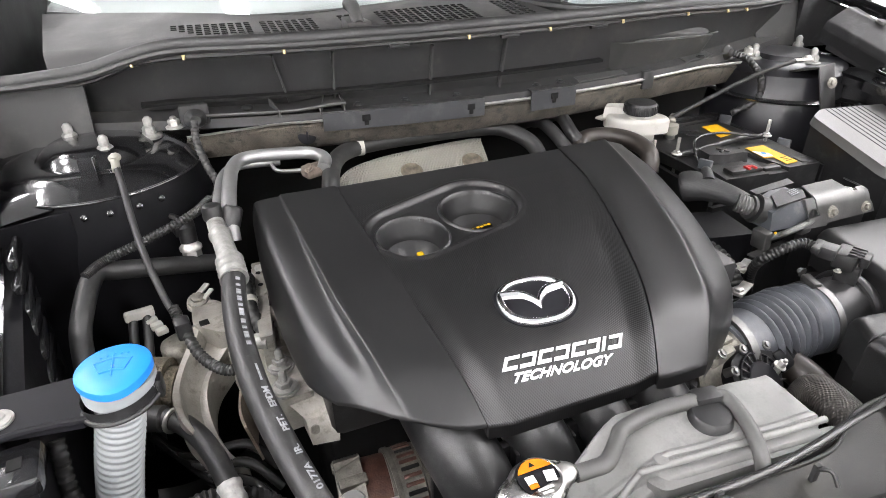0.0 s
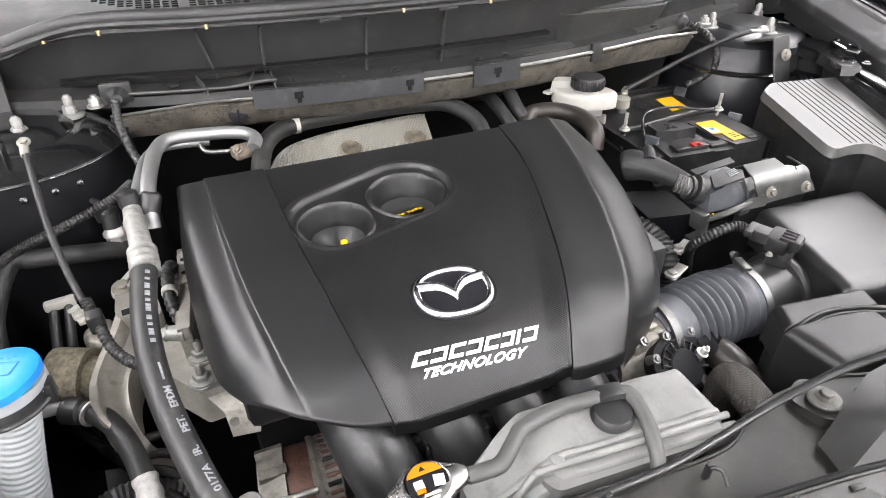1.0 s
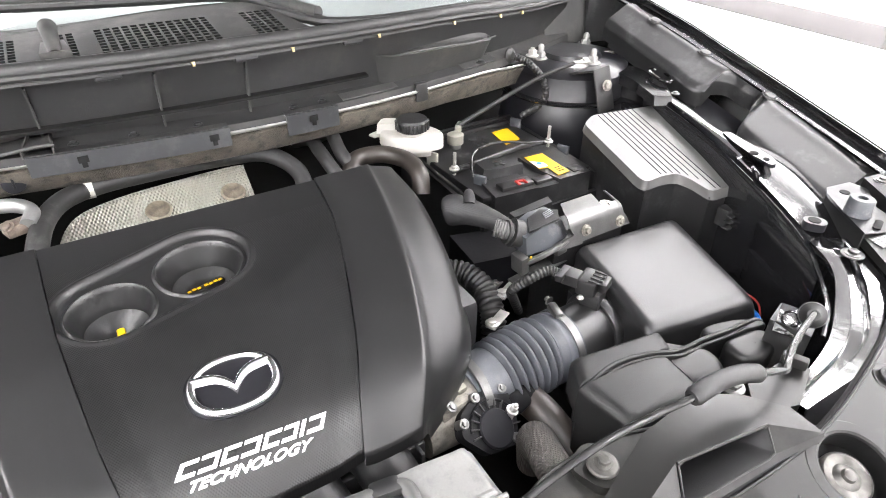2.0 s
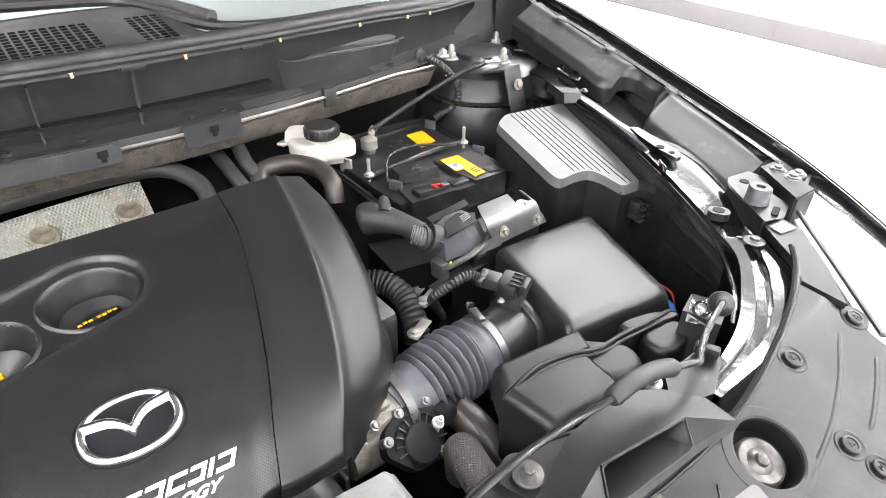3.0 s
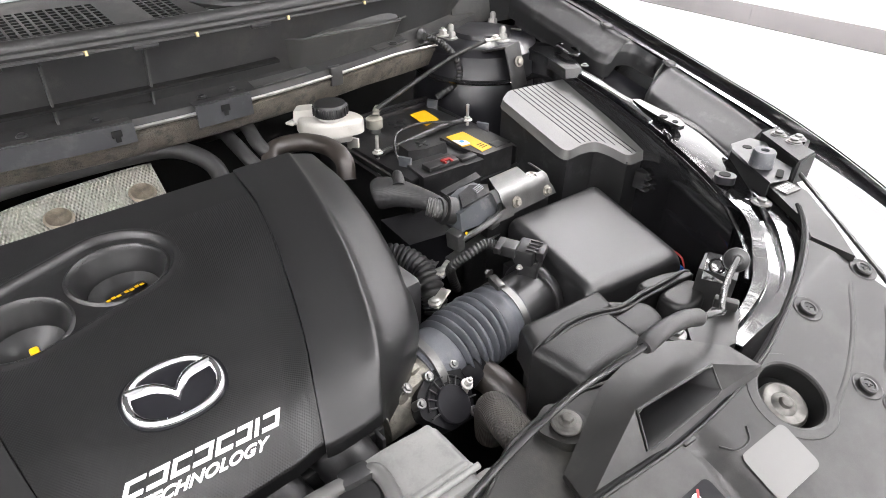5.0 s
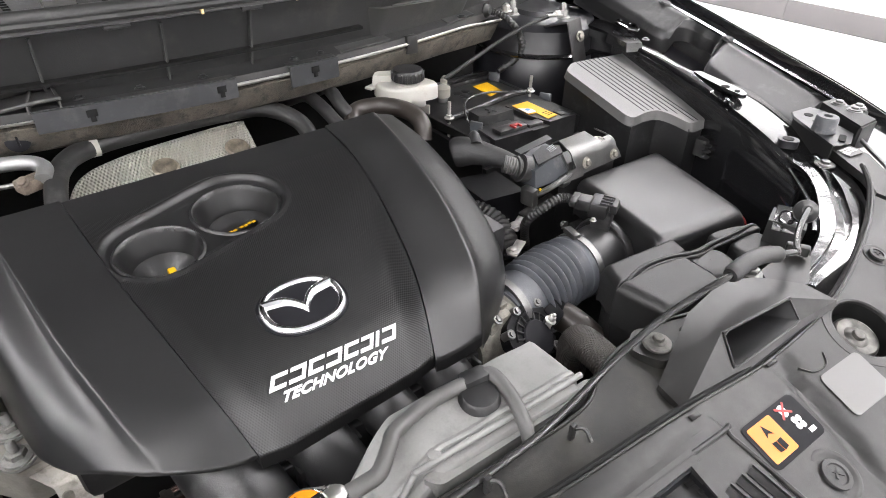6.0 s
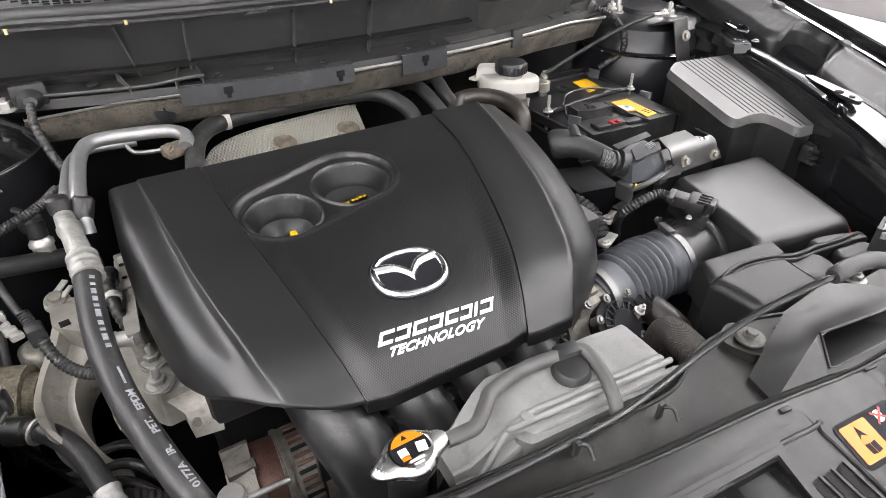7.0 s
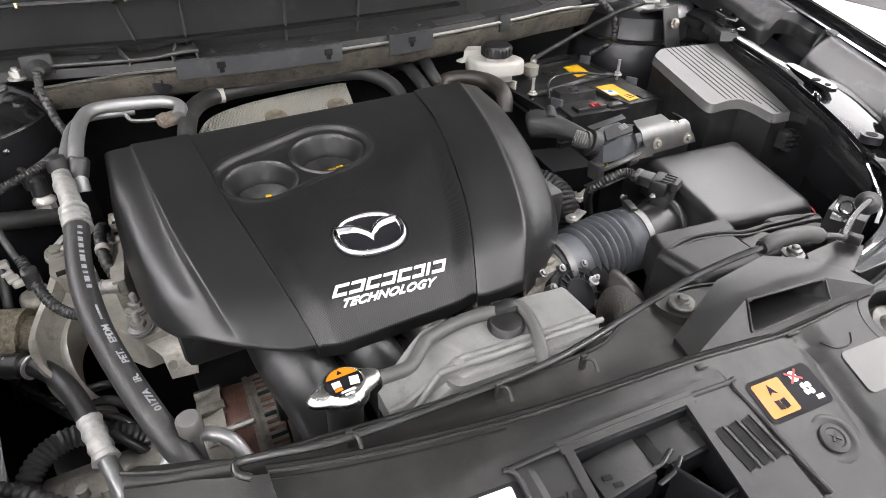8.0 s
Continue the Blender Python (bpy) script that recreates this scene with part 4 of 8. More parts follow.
def wing_bar(sgn):
    # upper and lower edges of one half of the winged bar
    up = [(0.0, 0.001), (0.008, 0.0105), (0.019, 0.0160), (0.0365, 0.0180)]
    lo = [(0.0, -0.0135), (0.007, -0.0035), (0.017, 0.0045), (0.0345, 0.0075)]
    U, L = smooth([(sgn * a, b, 0) for a, b in up], 14), smooth([(sgn * a, b, 0) for a, b in lo], 14)
    return grid(lambda u, v: on_cover(*(U[round(u * 13)].lerp(L[round(u * 13)], v)).xy, 0.002 + 0.0048 * math.sin(math.pi * min(1, max(0.0, v))) ** 0.8), 13, 10)


part("winged_bar", merge(wing_bar(1), wing_bar(-1)), CHROME, emblem, sharp=70)


# lettering: the maker's line as plain slanted blocks, the word below it in raised letters
def draped(bm, at, turn, h):
    for v in bm.verts:
        v.co = on_cover(v.co.x, v.co.y, v.co.z + h, at, turn)
    return bm


marks = thing("cover_lettering", "raised white lettering in two lines on the cover", "lettering", (-0.2, 0.40, 0.9))
# each mark: a slanted bar with two short cross bars
x = 0.0
for n_, w in enumerate((0.0150, 0.0150, 0.0145, 0.0150, 0.0145, 0.0130, 0.0042, 0.0150)):
    sl, hgt, st = 0.0075, 0.0112, 0.0036
    quads = [((0, 0), (st, 0), (st, 1), (0, 1))]
    if w > 0.006:
        e = 0.23
        quads += [((st - 0.0002, 0), (w, 0), (w, e), (st - 0.0002, e)), ((st - 0.0002, 1 - e), (w, 1 - e), (w, 1), (st - 0.0002, 1))]
        if n_ % 2:
            quads = [tuple((w - px, py) for px, py in q)[::-1] for q in quads]
    b = bmesh.new()
    for q in quads:
        bot = [b.verts.new((x + px + sl * py, hgt * py, 0)) for px, py in q]
        topv = [b.verts.new((x + px + sl * py, hgt * py, 0.0012)) for px, py in q]
        b.faces.new(topv)
        for i in range(4):
            b.faces.new((bot[i], bot[(i + 1) % 4], topv[(i + 1) % 4], topv[i]))
    part("mark", draped(b, (-0.2615, 0.4105), -3.6, 0.0012), WHITE, marks)
    x += w + 0.0026


def word(text, size, shear=0.25, extrude=0.0006, space=1.0, bold=0.0):
    cu = bpy.data.curves.new("word", "FONT")
    cu.body, cu.size, cu.shear, cu.extrude, cu.space_character, cu.offset = text, size, shear, extrude, space, bold
    ob = bpy.data.objects.new("word", cu)
    scene.collection.objects.link(ob)
    bpy.context.view_layer.update()
    me = bpy.data.meshes.new_from_object(ob.evaluated_get(bpy.context.evaluated_depsgraph_get()))
    bm = bmesh.new()
    bm.from_mesh(me)
    bpy.data.objects.remove(ob)
    bpy.data.curves.remove(cu)
    bpy.data.meshes.remove(me)
    return bm


letters = word("TECHNOLOGY", 0.0088, 0.62, 0.0007, 1.04, 0.00022)
bmesh.ops.scale(letters, vec=(1.65, 1, 1), verts=letters.verts)
part("word", draped(letters, (-0.2565, 0.4010), -3.6, 0.0010), WHITE, marks, sharp=30)

# ---- engine below the cover ----
engine = thing("engine", "engine block and head, dark and partly bare aluminium", "engine", (-0.17, 0.58, 0.45))
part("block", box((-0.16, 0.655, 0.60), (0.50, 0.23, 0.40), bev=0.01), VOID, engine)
part("head", box((-0.16, 0.61, 0.845), (0.50, 0.26, 0.09), bev=0.01), BLACK, engine)
part("timing_cover", box((-0.432, 0.685, 0.79), (0.014, 0.13, 0.15), bev=0.004), ALU, engine, "cast aluminium timing cover")
for i, (y, z) in enumerate(((0.73, 0.862), (0.645, 0.855))):
    part("cover_boss", merge(cyl((-0.448, y, z), (-0.425, y, z), 0.0095, 0.0105, 16), hexbolt((-0.448, y, z), 0.0055, (-1, 0, 0.15), 0.006)), ALU if i % 2 else STEEL, engine)
part("breather_pipe", tube([(-0.455, 0.70, 0.83), (-0.458, 0.705, 0.868), (-0.462, 0.68, 0.88), (-0.462, 0.635, 0.872), (-0.455, 0.61, 0.85)], ribbed(0.0068, 0.0006, 20), 12, 100), RUBBER, engine, "thin black corrugated pipe")
part("pipe_band", tube([(-0.462, 0.650, 0.876), (-0.462, 0.643, 0.875)], 0.0085, 14, 2), WHITEP, engine)
part("wire_boot", tube([(-0.455, 0.612, 0.853), (-0.452, 0.603, 0.842)], 0.005, 10, 4), COPPER, engine)
part("mount_block", merge(prism(roundpoly([(-0.498, 0.638), (-0.488, 0.585), (-0.450, 0.534), (-0.418, 0.537), (-0.418, 0.62), (-0.44, 0.66)], 0.004), 0.775, lambda x, y: 0.821 + 0.03 * (y - 0.55), 0.003),
                          loft([(-0.446, 0.536, 0.812), (-0.414, 0.538, 0.812), (-0.399, 0.580, 0.812), (-0.44, 0.585, 0.812)], [(-0.434, 0.521, 0.802), (-0.399, 0.515, 0.802), (-0.39, 0.58, 0.802), (-0.44, 0.585, 0.802)], [(-0.432, 0.5185, 0.799), (-0.398, 0.5125, 0.799), (-0.39, 0.58, 0.799), (-0.44, 0.585, 0.799)], [(-0.430, 0.508, 0.772), (-0.402, 0.504, 0.772), (-0.39, 0.58, 0.772), (-0.44, 0.585, 0.772)])), ALU, engine, "cast aluminium mounting block", sharp=30)
part("block_mark", lathe([(0.006, 0), (0.005, 0.001)], (-0.424, 0.5135, 0.788), (0.05, -1, 0.35), 16), WEATH, engine)
for x, y in ((-0.4445, 0.585), (-0.4455, 0.547)):
    part("stud", merge(hexbolt((x, y, 0.826), 0.0085, h=0.010, stud=0.012), lathe([(0.0150, 0), (0.0148, 0.003)], (x, y, 0.8235), seg=20)), OXID, engine)
part("side_bolt", hexbolt((-0.452, 0.612, 0.846), 0.007, (-0.6, -0.5, 0.5), 0.008), OXID, engine)
part("cover_rail", merge(prism(roundpoly([(-0.4525, 0.745), (-0.440, 0.745), (-0.4415, 0.66), (-0.446, 0.585), (-0.4595, 0.585), (-0.4595, 0.61), (-0.452, 0.66)], 0.003), 0.80, 0.868, 0.003), lathe([(0.0075, 0), (0.0070, 0.004), (0.003, 0.0045)], (-0.447, 0.672, 0.867), seg=16)), ALU, engine, "thin cast rail beside the cover")
for y in (0.690, 0.718):
    part("rail_hole", lathe([(0.0032, 0), (0.0030, 0.0006)], (-0.4465, y, 0.8681), seg=12), VOID, engine)
part("rail_bolt", merge(cyl((-0.470, 0.597, 0.858), (-0.452, 0.590, 0.858), 0.008, 0.009, 16), hexbolt((-0.470, 0.597, 0.858), 0.0060, (-1, 0.3, 0.15), 0.006)), OXID, engine)
# intake runners come out below the front edge
for x0, w in ((-0.312, 0.036), (-0.238, 0.031), (-0.166, 0.030), (-0.095, 0.030)):
    part("intake_runner", tube([(x0 - 0.004, 0.47, 0.842), (x0, 0.415, 0.836), (x0 + 0.012, 0.376, 0.806), (x0 + 0.024, 0.352, 0.755), (x0 + 0.030, 0.345, 0.68), (x0 + 0.03, 0.36, 0.58)], lambda s, w=w: w - 0.004 * s, 24, 30), BLACK, engine)
part("manifold_web", merge(box((-0.19, 0.392, 0.80), (0.30, 0.010, 0.05), bev=0.003), *[box((-0.29 + 0.03 * i, 0.384, 0.80), (0.004, 0.018, 0.05), bev=0.001) for i in range(9)]), BLACK, engine)


# ---- things on the right of the bay ----
def cable(name, pts, r, mat, label, category, group="", seg=10, n=40):
    return single(name, tube(pts, r, seg, n), mat, label, category, group)


def pillow(q, top, drop, soft, n=40, crown=0.004):
    """A lid over a plan quadrilateral (front left, front right, rear right, rear left) whose edges roll over by their own radii."""
    a, b, c, d = [Vector((*p, 0)) for p in q]
    w, l = (b - a).length, (d - a).length

    def roll(dist, r):
        k = min(1, max(0, dist / r))
        return 1 - math.sqrt(max(0, 1 - (1 - k) ** 2))

    def fn(u, v):
        u, v = 0.5 - 0.5 * math.cos(math.pi * u), 0.5 - 0.5 * math.cos(math.pi * v)
        p = a.lerp(b, u).lerp(d.lerp(c, u), v)
        z = top + crown * math.sin(math.pi * u) * math.sin(math.pi * v)
        for dist, r in ((v * l, soft[0]), ((1 - u) * w, soft[1]), ((1 - v) * l, soft[2]), (u * w, soft[3])):
            z -= r * roll(dist, r) * 0.9
        return Vector((p.x, p.y, max(z, top - drop)))
    return skirted(grid(fn, n, n), drop * 0.6)


def flat_on(poly, z, h=0.0008):
    return prism(poly, z, z + h, 0)


# battery in its tray
battery = thing("battery", "black car battery with yellow labels in a plastic tray", "battery", (0.35, 0.81, 0.68))
part("tray_side", prism([(0.222, 0.668), (0.230, 0.668), (0.238, 0.93), (0.230, 0.93)], 0.70, lambda x, y: 0.872 if y > 0.7 else 0.865, 0.002), BLACK, battery)
part("tray_side", prism([(0.452, 0.668), (0.460, 0.668), (0.482, 0.93), (0.474, 0.93)], 0.70, 0.880, 0.002), BLACK, battery)
part("tray_back", prism([(0.230, 0.925), (0.476, 0.925), (0.476, 0.934), (0.230, 0.934)], 0.70, 0.890, 0.003), BLACK, battery)
part("tray_front", prism([(0.224, 0.660), (0.460, 0.660), (0.460, 0.668), (0.224, 0.668)], 0.66, 0.850, 0.003), BLACK, battery)
part("case", box((0.35, 0.805, 0.772), (0.205, 0.232, 0.20), bev=0.005), BLACK, battery)
part("lid", merge(box((0.35, 0.805, 0.876), (0.222, 0.238, 0.014), bev=0.004), box((0.355, 0.912, 0.884), (0.20, 0.012, 0.012), bev=0.003), *[lathe([(0.009, 0), (0.009, 0.0016), (0.006, 0.0022)], (0.352 + 0.020 * (i % 2), 0.860 + 0.018 * (i // 2), 0.883), seg=14) for i in range(4)], *[lathe([(0.009, 0), (0.009, 0.0016), (0.006, 0.0022)], (0.352 + 0.022 * i, 0.752 - 0.008 * i, 0.883), seg=14) for i in range(2)]), BLACK, battery)
part("label", flat_on([(0.388, 0.826), (0.426, 0.834), (0.436, 0.887), (0.399, 0.886)], 0.8842), YELLOW, battery, "yellow warning label")
for x, y, m in ((0.458, 0.890, BRACKET), (0.452, 0.748, BRACKET), (0.243, 0.842, WHITEP), (0.262, 0.728, BRACKET)):
    part("carry_tab", box((x, y, 0.886), (0.006, 0.022, 0.026), 25, bev=0.002), m, battery)
part("hold_down_bar", tube([(0.242, 0.778, 0.890), (0.30, 0.784, 0.890), (0.40, 0.792, 0.892), (0.455, 0.786, 0.892)], 0.005, 8, 24), BLACK, battery, "black steel hold-down bar")
for x, y in ((0.449, 0.784), (0.246, 0.778)):
    part("hold_down_bolt", merge(cyl((x, y, 0.74), (x, y, 0.922), 0.0028, seg=10), hexbolt((x, y, 0.893), 0.0058, h=0.006)), STEEL, battery, "thin threaded hold-down bolt")
part("post", merge(cyl((0.306, 0.868, 0.880), (0.306, 0.868, 0.892), 0.011, 0.010, 20)), DULL, battery)
part("clamp", merge(lathe([(0.0145, 0), (0.0145, 0.016), (0.011, 0.018)], (0.306, 0.868, 0.892), seg=24), box((0.322, 0.884, 0.908), (0.020, 0.012, 0.012), 55, bev=0.003), hexbolt((0.330, 0.892, 0.910), 0.005, (0.5, 0.6, 0.5), 0.008)), LEAD, battery, "dull lead battery clamp")
cable("ground_cable", [(0.328, 0.890, 0.912), (0.37, 0.885, 0.930), (0.44, 0.872, 0.962), (0.50, 0.860, 0.986), (0.552, 0.848, 1.0)], along([0, 0.12, 0.2, 1], [0.0045, 0.0045, 0.0040, 0.0040]), RUBBER, "black battery ground cable to the strut tower", "cable")
lug = thing("cable_lug", "plated lug bolted to the strut tower", "cable lug", (0.562, 0.842, 1.0))
part("lug", merge(box((0.564, 0.842, 1.002), (0.03, 0.012, 0.003), -20, bev=0.001), hexbolt((0.570, 0.840, 1.003), 0.006, h=0.006)), STEEL, lug)

# terminal fuse block on the front of the battery
tfuse = thing("terminal_fuse_block", "black terminal fuse cover with a red latch", "fuse block", (0.345, 0.70, 0.82))
part("body", merge(prism([(0.252, 0.672), (0.330, 0.664), (0.330, 0.720), (0.262, 0.728)], 0.78, 0.888, 0.004), prism([(0.332, 0.668), (0.372, 0.664), (0.376, 0.712), (0.332, 0.716)], 0.78, 0.884, 0.004), prism([(0.374, 0.666), (0.436, 0.662), (0.446, 0.757), (0.366, 0.765), (0.364, 0.712)], 0.78, 0.890, 0.004)), BLACK, tfuse)
for c_, q_ in (((0.300, 0.688, 0.891), (0.058, 0.022, 0.007)), ((0.352, 0.684, 0.887), (0.032, 0.016, 0.006)), ((0.420, 0.682, 0.890), (0.022, 0.02, 0.004))):
    part("top_step", box(c_, q_, -4, bev=0.0015), BLACK, tfuse)
part("terminal_cap", merge(prism([(0.272, 0.735), (0.300, 0.722), (0.345, 0.722), (0.338, 0.750), (0.300, 0.772), (0.276, 0.765)], 0.882, 0.902, 0.005, 3, 0.003), box((0.308, 0.742, 0.903), (0.022, 0.005, 0.002), 25, bev=0.0005), box((0.308, 0.742, 0.9031), (0.005, 0.022, 0.002), 25, bev=0.0005)), BLACK, tfuse)
part("latch", merge(box((0.307, 0.685, 0.8960), (0.017, 0.005, 0.003), -4, bev=0.0006), box((0.3005, 0.680, 0.8960), (0.004, 0.010, 0.003), -4, bev=0.0006), box((0.3135, 0.680, 0.8960), (0.004, 0.010, 0.003), -4, bev=0.0006)), RED, tfuse, "small red latch")
part("wire", tube([(0.262, 0.728, 0.880), (0.262, 0.752, 0.897), (0.30, 0.795, 0.906), (0.36, 0.800, 0.906), (0.425, 0.775, 0.898)], 0.0022, 8, 30), ROD, tfuse)
caution = thing("caution_label", "yellow caution sticker with a white corner on the battery", "label", (0.395, 0.735, 0.884))
part("paper", flat_on([(0.372, 0.755), (0.366, 0.708), (0.382, 0.706), (0.378, 0.675), (0.403, 0.677), (0.409, 0.753)], 0.8912), YELLOW, caution)
part("white_corner", flat_on([(0.369, 0.738), (0.3665, 0.711), (0.384, 0.709), (0.386, 0.721)], 0.8922), WHITE, caution)
part("blue_mark", lathe([(0.0042, 0), (0.0042, 0.0005)], (0.377, 0.722, 0.8934), seg=16), BLUE, caution)
part("print_bars", merge(*[box((0.394, 0.698 - 0.006 * k, 0.8922), (0.012, 0.0016, 0.0004), 4, bev=0) for k in range(3)]), LABELB, caution)

# relay and fuse box with grooved lid
fuse_box = thing("fuse_box", "black fuse box with a grey lid of eight grooves", "fuse box", (0.53, 0.6, 0.78))
FP = [(0.434, 0.566), (0.438, 0.553), (0.473, 0.553), (0.499, 0.546), (0.508, 0.526), (0.512, 0.490), (0.560, 0.485), (0.571, 0.493), (0.617, 0.584), (0.649, 0.676), (0.646, 0.712), (0.497, 0.739), (0.464, 0.723)]


def lid_z(x, y):
    return 0.951 - (0.742 - y) * 0.175 + 0.03 * (x - 0.54)


flid = part("lid", prism(roundpoly(FP, 0.010, 4), lambda x, y: lid_z(x, y) - 0.014, lid_z, 0.006, 4, 0.004), LID, fuse_box, "grey grained lid")
part("body", prism([(0.545 + (x - 0.545) * 0.97, 0.61 + (y - 0.61) * 0.97) for x, y in FP], 0.72, lambda x, y: lid_z(x, y) - 0.010, 0.004), BLACK, fuse_box)
for i, (ax, ay, bx, by) in enumerate(((0.507, 0.731, 0.477, 0.559), (0.5175, 0.731, 0.4865, 0.557), (0.5275, 0.730, 0.496, 0.554), (0.538, 0.730, 0.5055, 0.547), (0.5485, 0.729, 0.5135, 0.538), (0.559, 0.729, 0.5210, 0.525), (0.569, 0.728, 0.5265, 0.497), (0.579, 0.727, 0.5350, 0.495))):
    # dark tubes stand in for the shade in the lid's grooves
    part("groove_shade", tube([(ax, ay, lid_z(ax, ay) - 0.0004), (bx, by, lid_z(bx, by) - 0.0004)], 0.00105, 6, 2), LABELB, flid)
part("side_clip", merge(box((0.545, 0.478, 0.865), (0.03, 0.02, 0.03), bev=0.003), *[box((0.545, 0.466, 0.853 + 0.010 * i), (0.036, 0.012, 0.003), bev=0.001) for i in range(3)]), BLACK, fuse_box)

# air cleaner box, sensor housing, bellows duct, throttle
airbox = thing("air_cleaner", "black plastic air cleaner box with smooth lid", "air cleaner", (0.36, 0.43, 0.70))
part("lid", pillow([(0.242, 0.357), (0.410, 0.328), (0.484, 0.518), (0.294, 0.535)], 0.864, 0.075, (0.018, 0.024, 0.009, 0.012), crown=0.0025), AIRBOX, airbox)
part("base", prism([(0.29, 0.535), (0.485, 0.52), (0.412, 0.325), (0.24, 0.352)], 0.60, 0.787, 0.006), BLACK, airbox)
part("outlet_neck", merge(cyl((0.27, 0.445, 0.80), (0.185, 0.440, 0.806), 0.043, 0.041, 32), lathe([(0.047, 0), (0.049, 0.004), (0.049, 0.010), (0.046, 0.014)], (0.255, 0.444, 0.802), (-1, -0.05, 0.05), 32)), AIRBOX, airbox)
maf = thing("airflow_sensor", "black airflow sensor plug on the intake neck", "sensor", (0.215, 0.46, 0.84))
maf_at = Matrix.Translation((0.018, 0.0, 0.010))
plug = part("plug", moved(merge(box((0.222, 0.455, 0.862), (0.036, 0.026, 0.022), 25, bev=0.004), box((0.226, 0.450, 0.842), (0.030, 0.026, 0.03), 25, bev=0.003)), maf_at), BLACK, maf)
for c_, q_ in (((0.205, 0.470, 0.868), (0.022, 0.022, 0.016)), ((0.231, 0.438, 0.866), (0.024, 0.010, 0.014)), ((0.196, 0.478, 0.872), (0.030, 0.010, 0.010))):
    part("plug_clip", moved(box(c_, q_, 25, bev=0.0025), maf_at), BLACK, plug)
for k in range(4):
    part("plug_rib", moved(box((0.214 + 0.007 * k, 0.441 + 0.0032 * k, 0.874), (0.002, 0.016, 0.002), 25, bev=0.0005), maf_at), BLACK, plug)
part("wiring", tube([(0.214, 0.478, 0.880), (0.200, 0.490, 0.884), (0.175, 0.500, 0.872), (0.165, 0.515, 0.850), (0.19, 0.54, 0.81), (0.22, 0.56, 0.76)], ribbed(0.0062, 0.0008, 30), 10, 120), RUBBER, maf)
part("screw", hexbolt((0.218, 0.447, 0.862), 0.003, h=0.004), STEEL, maf)
duct = thing("intake_duct", "blue-grey rubber bellows air intake duct", "intake duct", (0.12, 0.43, 0.76))


def bellows(s):
    if s < 0.30:
        return 0.0415 + 0.0012 * sst(0.06, 0.0, s)
    if s > 0.76:
        return 0.0405 + 0.0045 * sst(0.76, 0.84, s) + 0.0008 * math.sin(s * 70)
    return 0.0368 + 0.0105 * abs(math.sin((s - 0.30) / 0.46 * 7 * math.pi)) ** 1.8 + 0.0006 * math.sin(s * 31)


part("bellows", tube([(0.038, 0.432, 0.802), (0.085, 0.436, 0.806), (0.14, 0.440, 0.808), (0.19, 0.440, 0.806)], bellows, 40, 180), DUCT, duct, sharp=80)
for s_, x in ((0, 0.046), (1, 0.183)):
    part("hose_clamp", merge(tube([(x - 0.005, 0.4335 + 0.006 * s_, 0.803 + 0.004 * s_), (x + 0.005, 0.4335 + 0.006 * s_, 0.803 + 0.004 * s_)], 0.0465, 40, 2), box((x, 0.452, 0.853), (0.012, 0.026, 0.010), -15, bev=0.003), hexbolt((x + 0.004, 0.468, 0.856), 0.004, (0, 1, 0.1), 0.006)), DULL, duct, "plated hose clamp")
part("side_pipe", tube([(0.055, 0.470, 0.828), (0.048, 0.492, 0.835), (0.040, 0.51, 0.835), (0.02, 0.53, 0.83)], 0.010, 14, 16), RUBBER, duct)
throttle = thing("throttle_body", "bare aluminium throttle body with black actuator", "throttle", (0.02, 0.41, 0.76))
part("housing", merge(cyl((0.04, 0.430, 0.800), (-0.03, 0.428, 0.798), 0.040, 0.036, 32), box((0.006, 0.418, 0.818), (0.040, 0.034, 0.034), 6, bev=0.004), box((-0.004, 0.424, 0.838), (0.018, 0.034, 0.012), 6, bev=0.003), box((0.022, 0.424, 0.836), (0.014, 0.020, 0.010), 6, bev=0.003)), WEATH, throttle)
AT = pose(0.034, 0.382, 0.818, 38, 8, 4)
plate = prism(roundpoly([(-0.038, -0.006), (-0.030, 0.016), (-0.004, 0.029), (0.030, 0.031), (0.038, 0.018), (0.036, -0.010), (0.024, -0.036), (-0.014, -0.034)], 0.006, 3), -0.016, 0.0, 0.0015)
act = part("actuator", moved(merge(plate, tube([(0.004 + 0.031 * math.cos(a), -0.012 + 0.031 * math.sin(a), 0.001) for a in [0.15 + 2.8 * k / 20 for k in range(21)]], 0.0016, 8, 40), box((0.050, 0.004, -0.006), (0.026, 0.024, 0.016), 14, bev=0.003), box((0.066, 0.010, -0.004), (0.012, 0.018, 0.012), 14, bev=0.002)), AT), SHADEB, throttle, "ribbed black actuator cover")
part("motor_dome", moved(lathe([(0.0215, -0.004), (0.0215, 0.003), (0.0200, 0.0045), (0.0005, 0.005)], (0.004, -0.012, 0), seg=40, caps=False), AT), LABELB, act)
for k in range(11):
    part("cover_rib", moved(box((0.0265, 0, 0.0012), (0.011, 0.0015, 0.0038), bev=0.0004), AT @ pose(0.004, -0.012, 0, 0, 0, -8 + k * 19)), DARK, act)
for x, y in ((0.031, 0.024), (-0.031, 0.006), (0.024, -0.030), (-0.006, 0.026)):
    part("cover_lug", moved(merge(lathe([(0.0058, -0.010), (0.0058, 0.0025), (0.005, 0.0032)], (x, y, 0), (0, 0, 1), 16), lathe([(0.0034, 0.003), (0.0034, 0.0052), (0.002, 0.0056)], (x, y, 0), (0, 0, 1), 6)), AT), DULL, act, "small plated screw")
